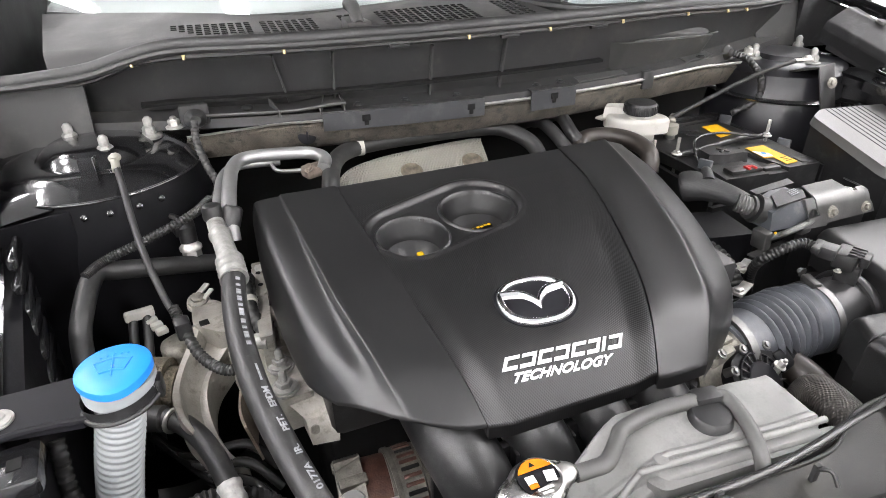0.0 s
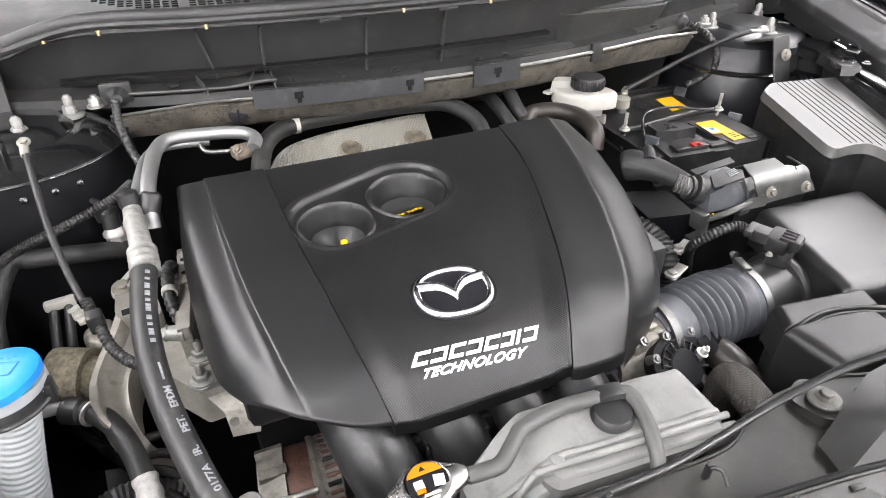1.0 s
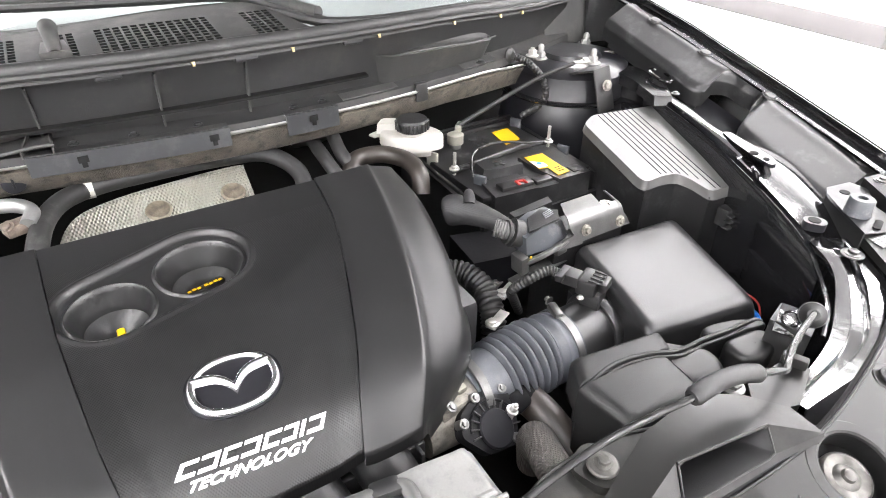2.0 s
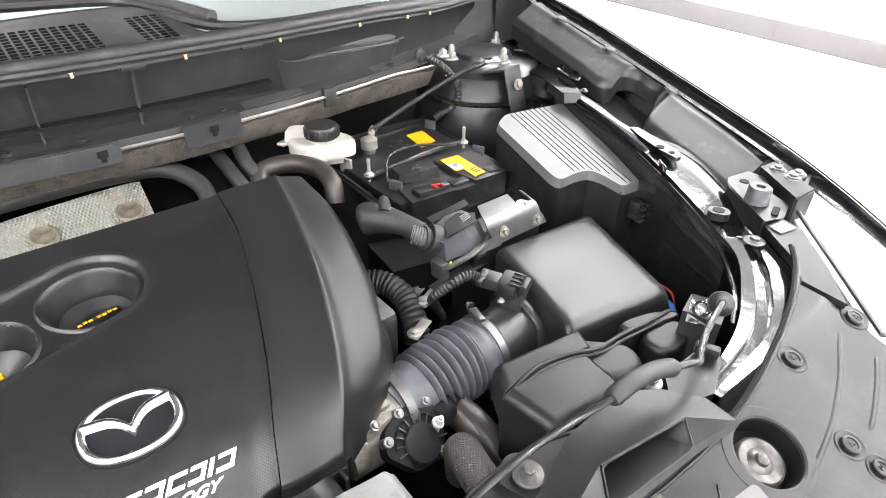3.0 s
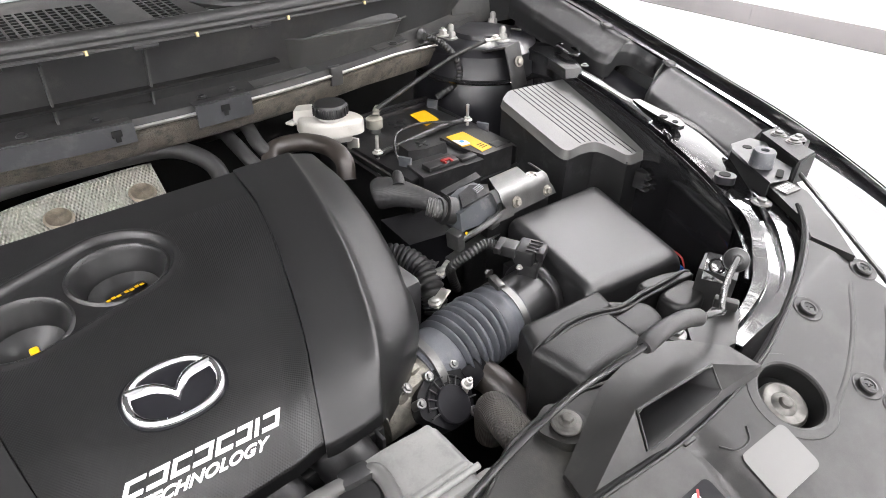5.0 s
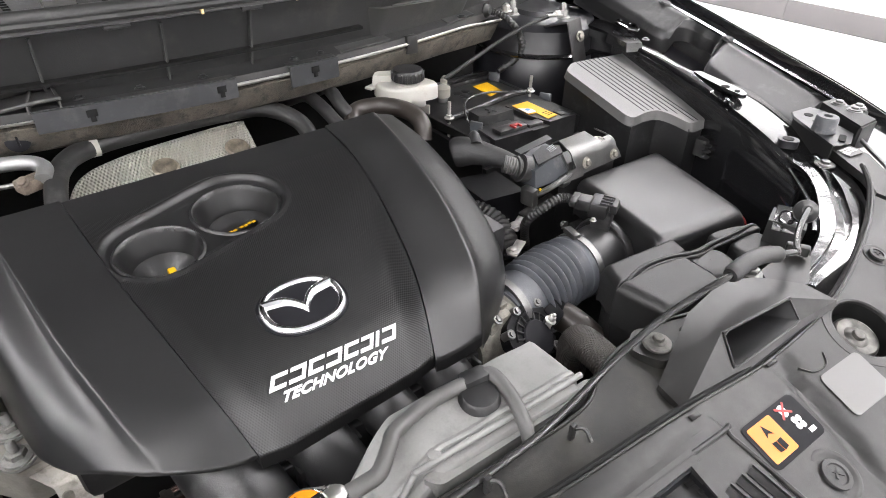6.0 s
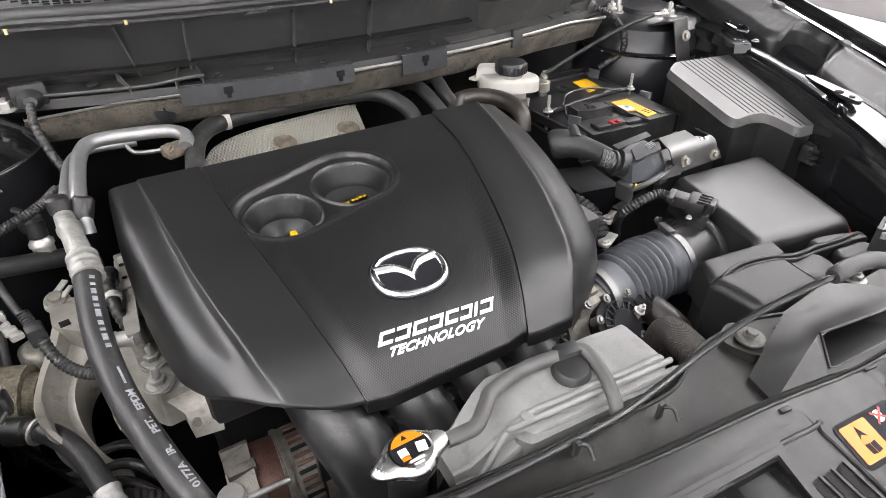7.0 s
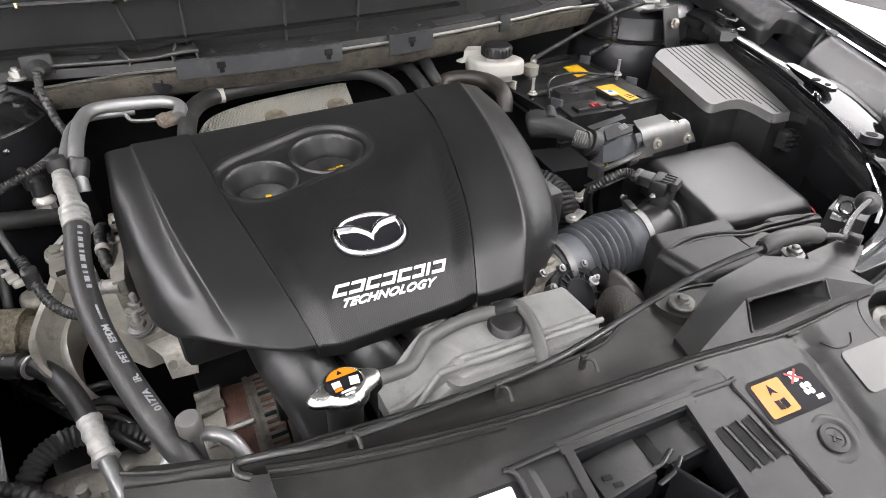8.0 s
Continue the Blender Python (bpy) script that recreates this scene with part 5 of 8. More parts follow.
part("stud", merge(hexbolt((0.062, 0.377, 0.820), 0.0046, (0.2, -0.3, 0.9), 0.008, 0.004), cyl((0.060, 0.380, 0.80), (0.062, 0.377, 0.820), 0.004, seg=10)), STEEL, throttle, "plated stud")
for x, y, z in ((0.0, 0.402, 0.838), (-0.012, 0.412, 0.845)):
    part("screw", hexbolt((x, y, z), 0.0042, (0.3, -0.4, 0.8), 0.004), DULL, throttle)

# small bellows hose and its bolts behind the duct
sb = thing("breather_hose", "glossy black corrugated breather hose", "hose", (0.13, 0.58, 0.80))
part("hose", tube([(0.094, 0.632, 0.822), (0.126, 0.623, 0.828), (0.150, 0.603, 0.828), (0.160, 0.570, 0.820), (0.153, 0.538, 0.804), (0.146, 0.522, 0.78)], lambda s: 0.0145 + 0.0032 * abs(math.sin(s * 24 * math.pi)) ** 0.7, 18, 220), RUBBER, sb, sharp=60)
for x, y, z in ((0.173, 0.545, 0.822), (0.124, 0.500, 0.824), (0.195, 0.592, 0.80)):
    part("bracket_bolt", merge(hexbolt((x, y, z), 0.006, h=0.006), box((x + 0.012, y + 0.004, z - 0.002), (0.04, 0.014, 0.003), 25, bev=0.001)), STEEL, sb)

# engine control unit bracket, its loom connector
ecu = thing("ecu_bracket", "plated steel bracket with two bolts and a cut-out", "bracket", (0.345, 0.56, 0.80))
# section of the bent sheet: y, z and the ends in x
SHEET = [(0.531, 0.872, 0.290, 0.391), (0.5335, 0.884, 0.284, 0.385), (0.536, 0.895, 0.278, 0.380), (0.5385, 0.9025, 0.276, 0.378), (0.5425, 0.9070, 0.277, 0.378), (0.548, 0.9085, 0.279, 0.379), (0.556, 0.908, 0.283, 0.381), (0.566, 0.907, 0.289, 0.385), (0.578, 0.9055, 0.297, 0.389), (0.586, 0.9045, 0.302, 0.392)]
sheet = bmesh.new()
rows_ = [[sheet.verts.new((a + (b - a) * i / 32, y, z - 0.004 * sst(0.90, 1.0, i / 32) * (y > 0.535))) for i in range(33)] for y, z, a, b in SHEET]
for j in range(len(SHEET) - 1):
    for i in range(32):
        if not (21 <= i < 30 and 5 <= j < 9) and not (22 <= i < 25 and j == 4):
            sheet.faces.new((rows_[j][i], rows_[j][i + 1], rows_[j + 1][i + 1], rows_[j + 1][i]))
part("bent_sheet", thick(sheet, 0.002), DULL, ecu, sharp=60)
part("lower_tab", moved(prism([(-0.020, -0.010), (0.024, -0.012), (0.030, 0.006), (-0.010, 0.004)], -0.001, 0.001, 0.0005), pose(0.274, 0.5335, 0.880, 78, 0, 0)), DULL, ecu)
part("plug_in_cut_out", merge(lathe([(0.0125, 0), (0.0115, 0.005), (0.004, 0.006)], (0.372, 0.563, 0.889), (0, -0.2, 1), 20), *[cyl((0.372 + 0.008 * math.cos(a), 0.561 + 0.008 * math.sin(a), 0.893), (0.372 + 0.008 * math.cos(a), 0.561 + 0.008 * math.sin(a), 0.8965), 0.0022, seg=8) for a in (0, 1.05, 2.1, 3.14, 4.2, 5.24)]), STEEL, ecu, "plated plug with pins")
for x, z in ((0.305, 0.887), (0.371, 0.882)):
    part("bolt", merge(hexbolt((x, 0.533, z), 0.0050, (0, -1, 0.3), 0.006), lathe([(0.0088, 0), (0.0088, 0.001)], (x, 0.5335, z), (0, -1, 0.3), 20)), WEATH, ecu)
part("support", prism([(0.262, 0.545), (0.386, 0.540), (0.396, 0.59), (0.272, 0.60)], 0.70, 0.874, 0.004), BLACK, ecu)
part("foot_plate", moved(box((0, 0, 0), (0.10, 0.022, 0.003), bev=0.001), pose(0.238, 0.548, 0.836, 0, 0, 8)), DULL, ecu)
conn = thing("loom_connector", "grey-black engine loom connector with a rubber boot", "connector", (0.26, 0.58, 0.86))
cm = pose(0.247, 0.570, 0.884, 0, -6, 4)
part("housing", moved(loft([(-0.036, -0.020, -0.012), (-0.036, 0.020, -0.012), (-0.036, 0.018, 0.016), (-0.036, -0.018, 0.016)], [(0.0, -0.028, -0.014), (0.0, 0.026, -0.014), (0.0, 0.020, 0.022), (0.0, -0.018, 0.020)], [(0.030, -0.028, -0.014), (0.034, 0.024, -0.014), (0.030, 0.018, 0.020), (0.022, -0.016, 0.014)], [(0.042, -0.016, -0.010), (0.042, 0.018, -0.010), (0.040, 0.012, 0.012), (0.038, -0.010, 0.008)]), cm), BRACKET, conn, "blue-grey connector shell", sharp=25)
part("side_flap", moved(prism([(-0.030, -0.018), (0.02, -0.022), (0.034, -0.006), (0.016, 0.012), (-0.010, 0.008)], 0.021, 0.024, 0.001), cm), BLACK, conn)
for k in range(4):
    part("flap_rib", moved(box((0.014 + 0.0015 * k, -0.010 + 0.0035 * k, 0.0252), (0.016, 0.0012, 0.001), 4, bev=0), cm), PRINT, conn)
part("lever", moved(merge(tube([(-0.045, -0.022, -0.020), (-0.02, -0.034, -0.012), (0.02, -0.036, -0.008), (0.04, -0.026, -0.004)], 0.0045, 8, 16), box((-0.045, -0.016, -0.022), (0.014, 0.024, 0.028), bev=0.003), box((0.012, -0.034, -0.016), (0.02, 0.012, 0.016), bev=0.003)), cm), DULL, conn, "grey latch lever")
part("top_clip", moved(prism([(-0.02, 0.022), (0.045, 0.016), (0.05, 0.030), (-0.018, 0.036)], 0.006, 0.022, 0.003), cm), BLACK, conn)
part("marker", moved(box((-0.036, -0.028, -0.010), (0.004, 0.003, 0.003), 24, bev=0.001), cm), YDIP, conn)
part("collar", merge(cyl((0.220, 0.572, 0.888), (0.208, 0.577, 0.892), 0.0190, 0.0182, 24), cyl((0.210, 0.576, 0.891), (0.2075, 0.577, 0.892), 0.0203, 0.0203, 24), cyl((0.203, 0.579, 0.893), (0.200, 0.580, 0.894), 0.0170, 0.0165, 24)), RUBBER, conn)
part("taped_neck", tube([(0.210, 0.576, 0.891), (0.200, 0.582, 0.895), (0.190, 0.592, 0.898)], ribbed(0.0128, 0.0005, 9), 18, 60), HOSEG, conn)
part("boot", tube([(0.210, 0.588, 0.893), (0.203, 0.604, 0.896), (0.193, 0.626, 0.898), (0.182, 0.645, 0.899), (0.172, 0.658, 0.898), (0.164, 0.667, 0.895), (0.160, 0.671, 0.893)], along([0, 0.2, 0.45, 0.68, 0.84, 0.95, 1.0], [0.0115, 0.0140, 0.0185, 0.0225, 0.0215, 0.0155, 0.003]), 28, 60), BOOTM, conn, "soft woven rubber boot")
part("boot_knob", tube([(0.180, 0.640, 0.910), (0.190, 0.655, 0.917), (0.196, 0.664, 0.917)], lambda s: 0.011 - 0.005 * s, 14, 14), BOOTM, conn)
part("flat_strap", thick(grid(lambda u, v: Vector((0.196 + 0.016 * v - 0.014 * (u - 0.5) * (1 + v), 0.672 + 0.13 * v, 0.908 - 0.012 * v + 0.020 * (u - 0.5) * (1 + 0.7 * v))), 3, 16), 0.003), RUBBER, conn, "flat black strap")
# block coloured near-black to stand in for the shade below the boot
part("lower_body", prism([(0.165, 0.60), (0.235, 0.585), (0.245, 0.66), (0.175, 0.68)], 0.70, 0.842, 0.01, 3), SHADEB, conn)

# brake fluid reservoir
brake = thing("brake_fluid_reservoir", "milky white brake fluid reservoir with black cap", "reservoir", (0.2, 0.84, 0.90))
part("tank", merge(puck([(0.152, 0.838), (0.172, 0.806), (0.222, 0.790), (0.240, 0.808), (0.224, 0.850), (0.168, 0.876)], 0.928, 0.952, 0.008, 48), prism([(0.148, 0.860), (0.184, 0.838), (0.202, 0.862), (0.168, 0.882)], 0.940, 0.962, 0.006, 3, 0.004), box((0.205, 0.828, 0.918), (0.045, 0.024, 0.02), -20, bev=0.004), cyl((0.194, 0.822, 0.945), (0.194, 0.822, 0.960), 0.020, 0.020), box((0.150, 0.862, 0.944), (0.02, 0.014, 0.004), 20, bev=0.001)), WHITEP, brake)
cap = part("cap", lathe([(0.0245, 0), (0.0255, 0.003), (0.0255, 0.014), (0.023, 0.018), (0.004, 0.019)], (0.194, 0.822, 0.958), seg=40), BLACK, brake, "ribbed black screw cap")
for k in range(22):
    a = k * math.pi / 11
    part("rib", box((0.194 + 0.0258 * math.cos(a), 0.822 + 0.0258 * math.sin(a), 0.966), (0.003, 0.003, 0.013), math.degrees(a), bev=0.0008), BLACK, cap)

# hoses behind the cover
cable("coolant_elbow", [(0.092, 0.79, 0.88), (0.086, 0.822, 0.915), (0.110, 0.840, 0.922), (0.148, 0.828, 0.923), (0.168, 0.792, 0.921), (0.166, 0.752, 0.915), (0.160, 0.738, 0.89)], 0.0138, BROWNRUB, "aged brown-black rubber coolant elbow hose", "hose", "hoses", 18, 50)
cable("heater_hose", [(0.060, 1.0, 0.90), (0.062, 0.93, 0.93), (0.055, 0.87, 0.935), (0.060, 0.82, 0.915), (0.08, 0.79, 0.88)], 0.0105, RUBBER, "black heater hose bent down behind the cover", "hose", "hoses", 14)
cable("heater_hose", [(0.100, 1.0, 0.90), (0.098, 0.93, 0.935), (0.085, 0.88, 0.945), (0.082, 0.84, 0.93), (0.10, 0.80, 0.90)], 0.0105, RUBBER, "black heater hose bent down behind the cover", "hose", "hoses", 14)
cable("rear_hose", [(-0.340, 0.765, 0.87), (-0.333, 0.785, 0.925), (-0.310, 0.855, 0.943), (-0.262, 0.900, 0.943), (-0.165, 0.908, 0.943), (-0.075, 0.903, 0.943), (-0.022, 0.890, 0.940), (0.008, 0.845, 0.925), (0.006, 0.80, 0.90)], 0.0125, RUBBER, "thick black hose arching behind the cover", "hose", "hoses", 18, 60)
hc = thing("hose_clip", "white plastic clip on the black hose", "clip", (-0.261, 0.906, 0.95))
part("clip", merge(box((-0.261, 0.902, 0.958), (0.012, 0.010, 0.012), bev=0.003), tube([(-0.266, 0.9, 0.943), (-0.256, 0.9, 0.943)], 0.0135, 18, 2)), WHITEP, hc)
shield = thing("heat_shield", "dimpled aluminium exhaust heat shield with browned dents", "heat shield", (-0.15, 0.92, 0.80))
SHT = smooth([(-0.325, 0.82, 0.84), (-0.318, 0.855, 0.880), (-0.290, 0.886, 0.908), (-0.235, 0.898, 0.918), (-0.15, 0.905, 0.921), (-0.078, 0.908, 0.922), (-0.055, 0.906, 0.921)], 41)
part("shell", thick(grid(lambda u, v: SHT[round(u * 40)].lerp(Vector((-0.325 + 0.27 * u, 0.80, 0.80)), v) + Vector((0, 0, 0.012 * math.sin(math.pi * v))), 40, 10), 0.002), FOIL, shield)
part("rolled_edge", tube(SHT, 0.0025, 8, 41, straight=True), FOIL, shield)
for x, y, z in ((-0.188, 0.872, 0.902), (-0.084, 0.872, 0.902)):
    part("spot_dent", lathe([(0.018, -0.001), (0.015, 0.0016), (0.010, 0.0004), (0.005, 0.0010), (0.0005, 0.0012)], (x, y, z), (0, -0.40, 0.9), 28, caps=False), BURNT, shield, "browned round dent")

# lower radiator hoses
cable("lower_hose", [(0.085, 0.47, 0.765), (0.095, 0.435, 0.785), (0.102, 0.405, 0.793), (0.106, 0.375, 0.793), (0.108, 0.345, 0.784), (0.108, 0.318, 0.766), (0.104, 0.295, 0.735)], 0.0190, BROWNRUB, "bent brown-black lower radiator hose", "hose", "hoses", 20)
br_h = thing("radiator_hose", "radiator hose in a woven grey-brown sleeve", "hose", (0.04, 0.3, 0.80), "hoses")
part("sleeve", tube([(0.070, 0.344, 0.765), (0.064, 0.341, 0.803), (0.055, 0.328, 0.828), (0.045, 0.304, 0.838), (0.039, 0.276, 0.838), (0.034, 0.250, 0.832), (0.030, 0.226, 0.82)], 0.0182, 26, 60), BRAID, br_h)
part("clamp", merge(tube([(0.0350, 0.255, 0.8335), (0.0338, 0.248, 0.8315)], 0.0196, 24, 2), box((0.050, 0.254, 0.846), (0.014, 0.012, 0.010), bev=0.002)), STEEL, br_h)

# height of the cover panel
def zp(x, y):
    return 0.886 + 0.30 * min(0.0, y - 0.18) + 0.06 * max(0.0, y - 0.18) + 0.115 * max(0.0, x - 0.115) - 0.6 * max(0, 0.02 - y) ** 1.5


# snorkel duct above the radiator and the front scoop
snorkel = thing("air_snorkel", "matte black two-piece air intake snorkel", "air duct", (0.2, 0.31, 0.80))
part("lower_half", prism([(0.100, 0.322), (0.110, 0.264), (0.204, 0.258), (0.262, 0.268), (0.264, 0.315), (0.235, 0.345), (0.140, 0.362)], 0.76, 0.862, 0.008, 3), SNORKEL, snorkel)
part("front_half", pillow([(0.104, 0.262), (0.197, 0.256), (0.206, 0.316), (0.098, 0.324)], 0.887, 0.065, (0.014, 0.005, 0.003, 0.012), crown=0.002), SNORKEL, snorkel)
part("side_hump", puck([(0.196, 0.274), (0.225, 0.262), (0.250, 0.268), (0.258, 0.290), (0.246, 0.306), (0.214, 0.312), (0.192, 0.300)], 0.84, 0.8835, 0.012, 48), SNORKEL, snorkel)
part("rear_half", pillow([(0.101, 0.325), (0.222, 0.314), (0.233, 0.341), (0.120, 0.359)], 0.8855, 0.06, (0.003, 0.010, 0.010, 0.010), crown=0.001), SNORKEL, snorkel)
part("seam_rib", merge(tube([(0.103, 0.320, 0.880), (0.120, 0.323, 0.886), (0.15, 0.325, 0.8885), (0.186, 0.318, 0.8885), (0.22, 0.305, 0.887), (0.262, 0.305, 0.883), (0.30, 0.302, 0.880), (0.345, 0.300, 0.876), (0.360, 0.298, 0.870)], 0.0026, 8, 70), tube([(0.104, 0.316, 0.879), (0.120, 0.318, 0.884), (0.15, 0.320, 0.8865), (0.186, 0.313, 0.8865), (0.22, 0.300, 0.885), (0.262, 0.300, 0.880), (0.30, 0.297, 0.877), (0.345, 0.295, 0.873)], 0.0020, 8, 70)), SNORKEL, snorkel)
part("split_line", tube([(0.2035, 0.312, 0.8862), (0.1985, 0.270, 0.8862)], 0.0005, 5, 6), LABELB, snorkel)
part("resonator", merge(puck([(0.286, 0.322), (0.324, 0.316), (0.352, 0.298), (0.350, 0.288), (0.300, 0.300), (0.284, 0.308)], 0.80, 0.876, 0.006, 56), puck([(0.291, 0.296), (0.336, 0.292), (0.346, 0.280), (0.334, 0.262), (0.304, 0.258), (0.283, 0.270)], 0.80, 0.8745, 0.008, 56)), SNORKEL, snorkel)
part("rod_rest", merge(prism([(0.236, 0.236), (0.294, 0.234), (0.300, 0.212), (0.252, 0.192), (0.205, 0.206)], 0.80, lambda x, y: 0.894 + 0.06 * (x - 0.25), 0.006, 3), box((0.288, 0.224, 0.905), (0.010, 0.024, 0.012), 24, bev=0.002)), GREY, snorkel)
scoop = thing("intake_scoop", "dark grey plastic air intake scoop with open mouth", "intake scoop", (0.11, 0.2, 0.87))


# plan of the scoop: top sheet, two side facets, a wide mouth with a lip and a rounded throat
TL, TB, TR, TT = (0.092, 0.241, 0.906), (0.169, 0.246, 0.907), (0.226, 0.190, 0.907), (0.224, 0.158, 0.907)
FL, FR = (0.092, 0.206, 0.906), (0.190, 0.190, 0.9075)
BL, BR = (0.076, 0.181, 0.889), (0.176, 0.170, 0.898)
SL, SF = (0.012, 0.215, 0.884), (0.002, 0.184, 0.886)
bm = bmesh.new()
V = {k: bm.verts.new(p) for k, p in dict(TL=TL, TB=TB, TR=TR, TT=TT, FL=FL, FR=FR, SL=SL, SF=SF, TM=(0.203, 0.222, 0.907)).items()}
bm.faces.new((V["TL"], V["FL"], V["FR"], V["TR"], V["TM"], V["TB"]))
bm.faces.new((V["FR"], V["TT"], V["TR"]))
bm.faces.new((V["SL"], V["SF"], V["FL"], V["TL"]))
rim = [V[k] for k in ("SF", "SL", "TL", "TB", "TM", "TR", "TT")]
low = [bm.verts.new(v.co - Vector((0, 0, 0.05))) for v in rim]
for i in range(len(rim) - 1):
    bm.faces.new((rim[i], rim[i + 1], low[i + 1], low[i]))
part("shell", soften(bm, 0.005, 4, 15), GREY, scoop, sharp=45)
bm = bmesh.new()
P = [bm.verts.new(p) for p in (SF, FL, BL, BR, FR, TT)]
Q = [bm.verts.new((p[0], p[1], p[2])) for p in ((0.0, 0.181, 0.880), (0.078, 0.174, 0.884), (0.178, 0.165, 0.893), (0.223, 0.156, 0.899))]
for q in ((P[0], P[1], P[2]), (P[3], P[4], P[5]), (P[0], P[2], Q[1], Q[0]), (P[2], P[3], Q[2], Q[1]), (P[3], P[5], Q[3], Q[2])):
    bm.faces.new(q)
part("front_frame", soften(bm, 0.0015, 2, 15), GREY, scoop, sharp=35)


def throat(k, back):
    """A ring of the throat with rounded corners: k pulls it in, back moves it rearwards."""
    q = [Vector(p) for p in (FL, FR, BR, BL)]
    mid = sum(q, Vector()) / 4
    out = []
    for i in range(4):
        a, b, c = q[i - 1], q[i], q[(i + 1) % 4]
        for s_ in (0.14, 0.06, 0.0):
            out.append(b.lerp(a, s_) + (mid - b) * (0.10 if s_ == 0 else 0.03))
        for s_ in (0.06, 0.14):
            out.append(b.lerp(c, s_) + (mid - b) * 0.03)
    return [p + (mid - p) * k + back for p in out]


part("throat", loft(throat(-0.02, Vector((0, -0.001, 0))), throat(0.04, Vector((0, 0.004, -0.002))), throat(0.06, Vector((-0.002, 0.03, -0.012))), throat(0.12, Vector((-0.004, 0.05, -0.03))), throat(0.5, Vector((-0.006, 0.058, -0.045)))), AIRBOX, scoop, "smooth dark throat", sharp=60)
ringp = throat(-0.01, Vector((0, -0.0012, 0.0002)))
part("mouth_rim", tube(ringp + ringp[:1], 0.0010, 8, 80), GREY, scoop)
part("mouth_lip", tube([Vector(FL).lerp(Vector(FR), k / 20) + Vector((0, -0.0008, 0.0002)) for k in range(21)], 0.0014, 8, 21, True), GREY, scoop)
for x, y, r in ((0.118, 0.1655, 0.006), (0.004, 0.175, 0.005)):
    part("front_tab", box((x, y, zp(x, y) + 0.001), (r * 2.4, r, 0.003), -8, bev=0.001), GREY, scoop)

# ---- radiator support, front cover panel ----
rear = along([-0.62, -0.5, -0.37, -0.19, 0.0, 0.12, 0.235, 0.33, 0.42, 0.49, 0.56], [0.40, 0.315, 0.252, 0.208, 0.184, 0.168, 0.164, 0.178, 0.202, 0.236, 0.30])
front_panel = thing("radiator_cover_panel", "grey plastic radiator cover panel with clips and latch opening", "cover panel", (0, 0.1, 0.86))
xg = sorted({round(-0.37 + 0.01 * i, 4) for i in range(82)} | {-0.194, -0.190, -0.1505, -0.0285, 0.014, 0.018, 0.104, 0.112, 0.120, 0.444})


def at_latch(p, q):
    """A place beside the latch opening, which is turned a little in the panel."""
    return (-0.0965 + p * math.cos(radians(-4.4)) - q * math.sin(radians(-4.4)), 0.1575 + p * math.sin(radians(-4.4)) + q * math.cos(radians(-4.4)))


def from_latch(x, y):
    x, y = x + 0.0965, y - 0.1575
    return x * math.cos(radians(4.4)) - y * math.sin(radians(4.4)), x * math.sin(radians(4.4)) + y * math.cos(radians(4.4))



bm = bmesh.new()
rows = []
NY = 64
for i, x in enumerate(xg):
    y1, y0 = rear(x), -0.16 + 0.35 * abs(x) ** 2
    col = []
    for j in range(NY + 1):
        y = y1 + (y0 - y1) * (j / NY) ** 1.1
        # a raised frame round the latch, a trough beside the warning label, a step along the right part
        lift = 0.0032 * sst(-0.194, -0.190, x) * sst(0.018, 0.014, x) * sst(0.170, 0.164, y)
        gx = x - (0.128 - 0.25 * max(0, 0.166 - y))
        lift -= 0.004 * sst(-0.012, -0.004, gx) * sst(0.012, 0.004, gx) * sst(0.172, 0.160, y)
        col.append(bm.verts.new((x, y, zp(x, y) + lift)))
    rows.append(col)
for i in range(len(xg) - 1):
    for j in range(NY):
        xm, ym = (xg[i] + xg[i + 1]) / 2, rows[i][j].co.y
        lp_, lq_ = from_latch(xm, ym)
        if abs(lp_) < 0.061 and -0.17 < lq_ < 0.002:
            continue
        if any(math.hypot(v.co.x - 0.236, v.co.y - 0.128) < 0.031 for v in (rows[i][j], rows[i + 1][j], rows[i + 1][j + 1], rows[i][j + 1])):
            continue
        bm.faces.new((rows[i][j], rows[i + 1][j], rows[i + 1][j + 1], rows[i][j + 1]))
part("panel", thick(bm, 0.003), GREY, front_panel, sharp=30)
# rear lip, near-black lines painting the shade of the gap and its step
lipx = [-0.37 + 0.87 * i / 40 for i in range(41)]
part("rear_lip", merge(tube([(x, rear(x) - 0.001, zp(x, rear(x)) + 0.0005) for x in lipx], 0.0018, 8, 80)), GREY, front_panel)
part("gap_shade", tube([(x, rear(x) + 0.0032, zp(x, rear(x)) + 0.0008) for x in lipx], 0.0024, 6, 90), VOID, front_panel, "near-black line standing for the shade in the gap")
part("ridge", tube([(x, rear(x) - 0.0075, zp(x, rear(x) - 0.0075) - 0.0010) for x in [-0.37 + 0.18 * i / 12 for i in range(13)]], 0.0016, 6, 40), VOID, front_panel)
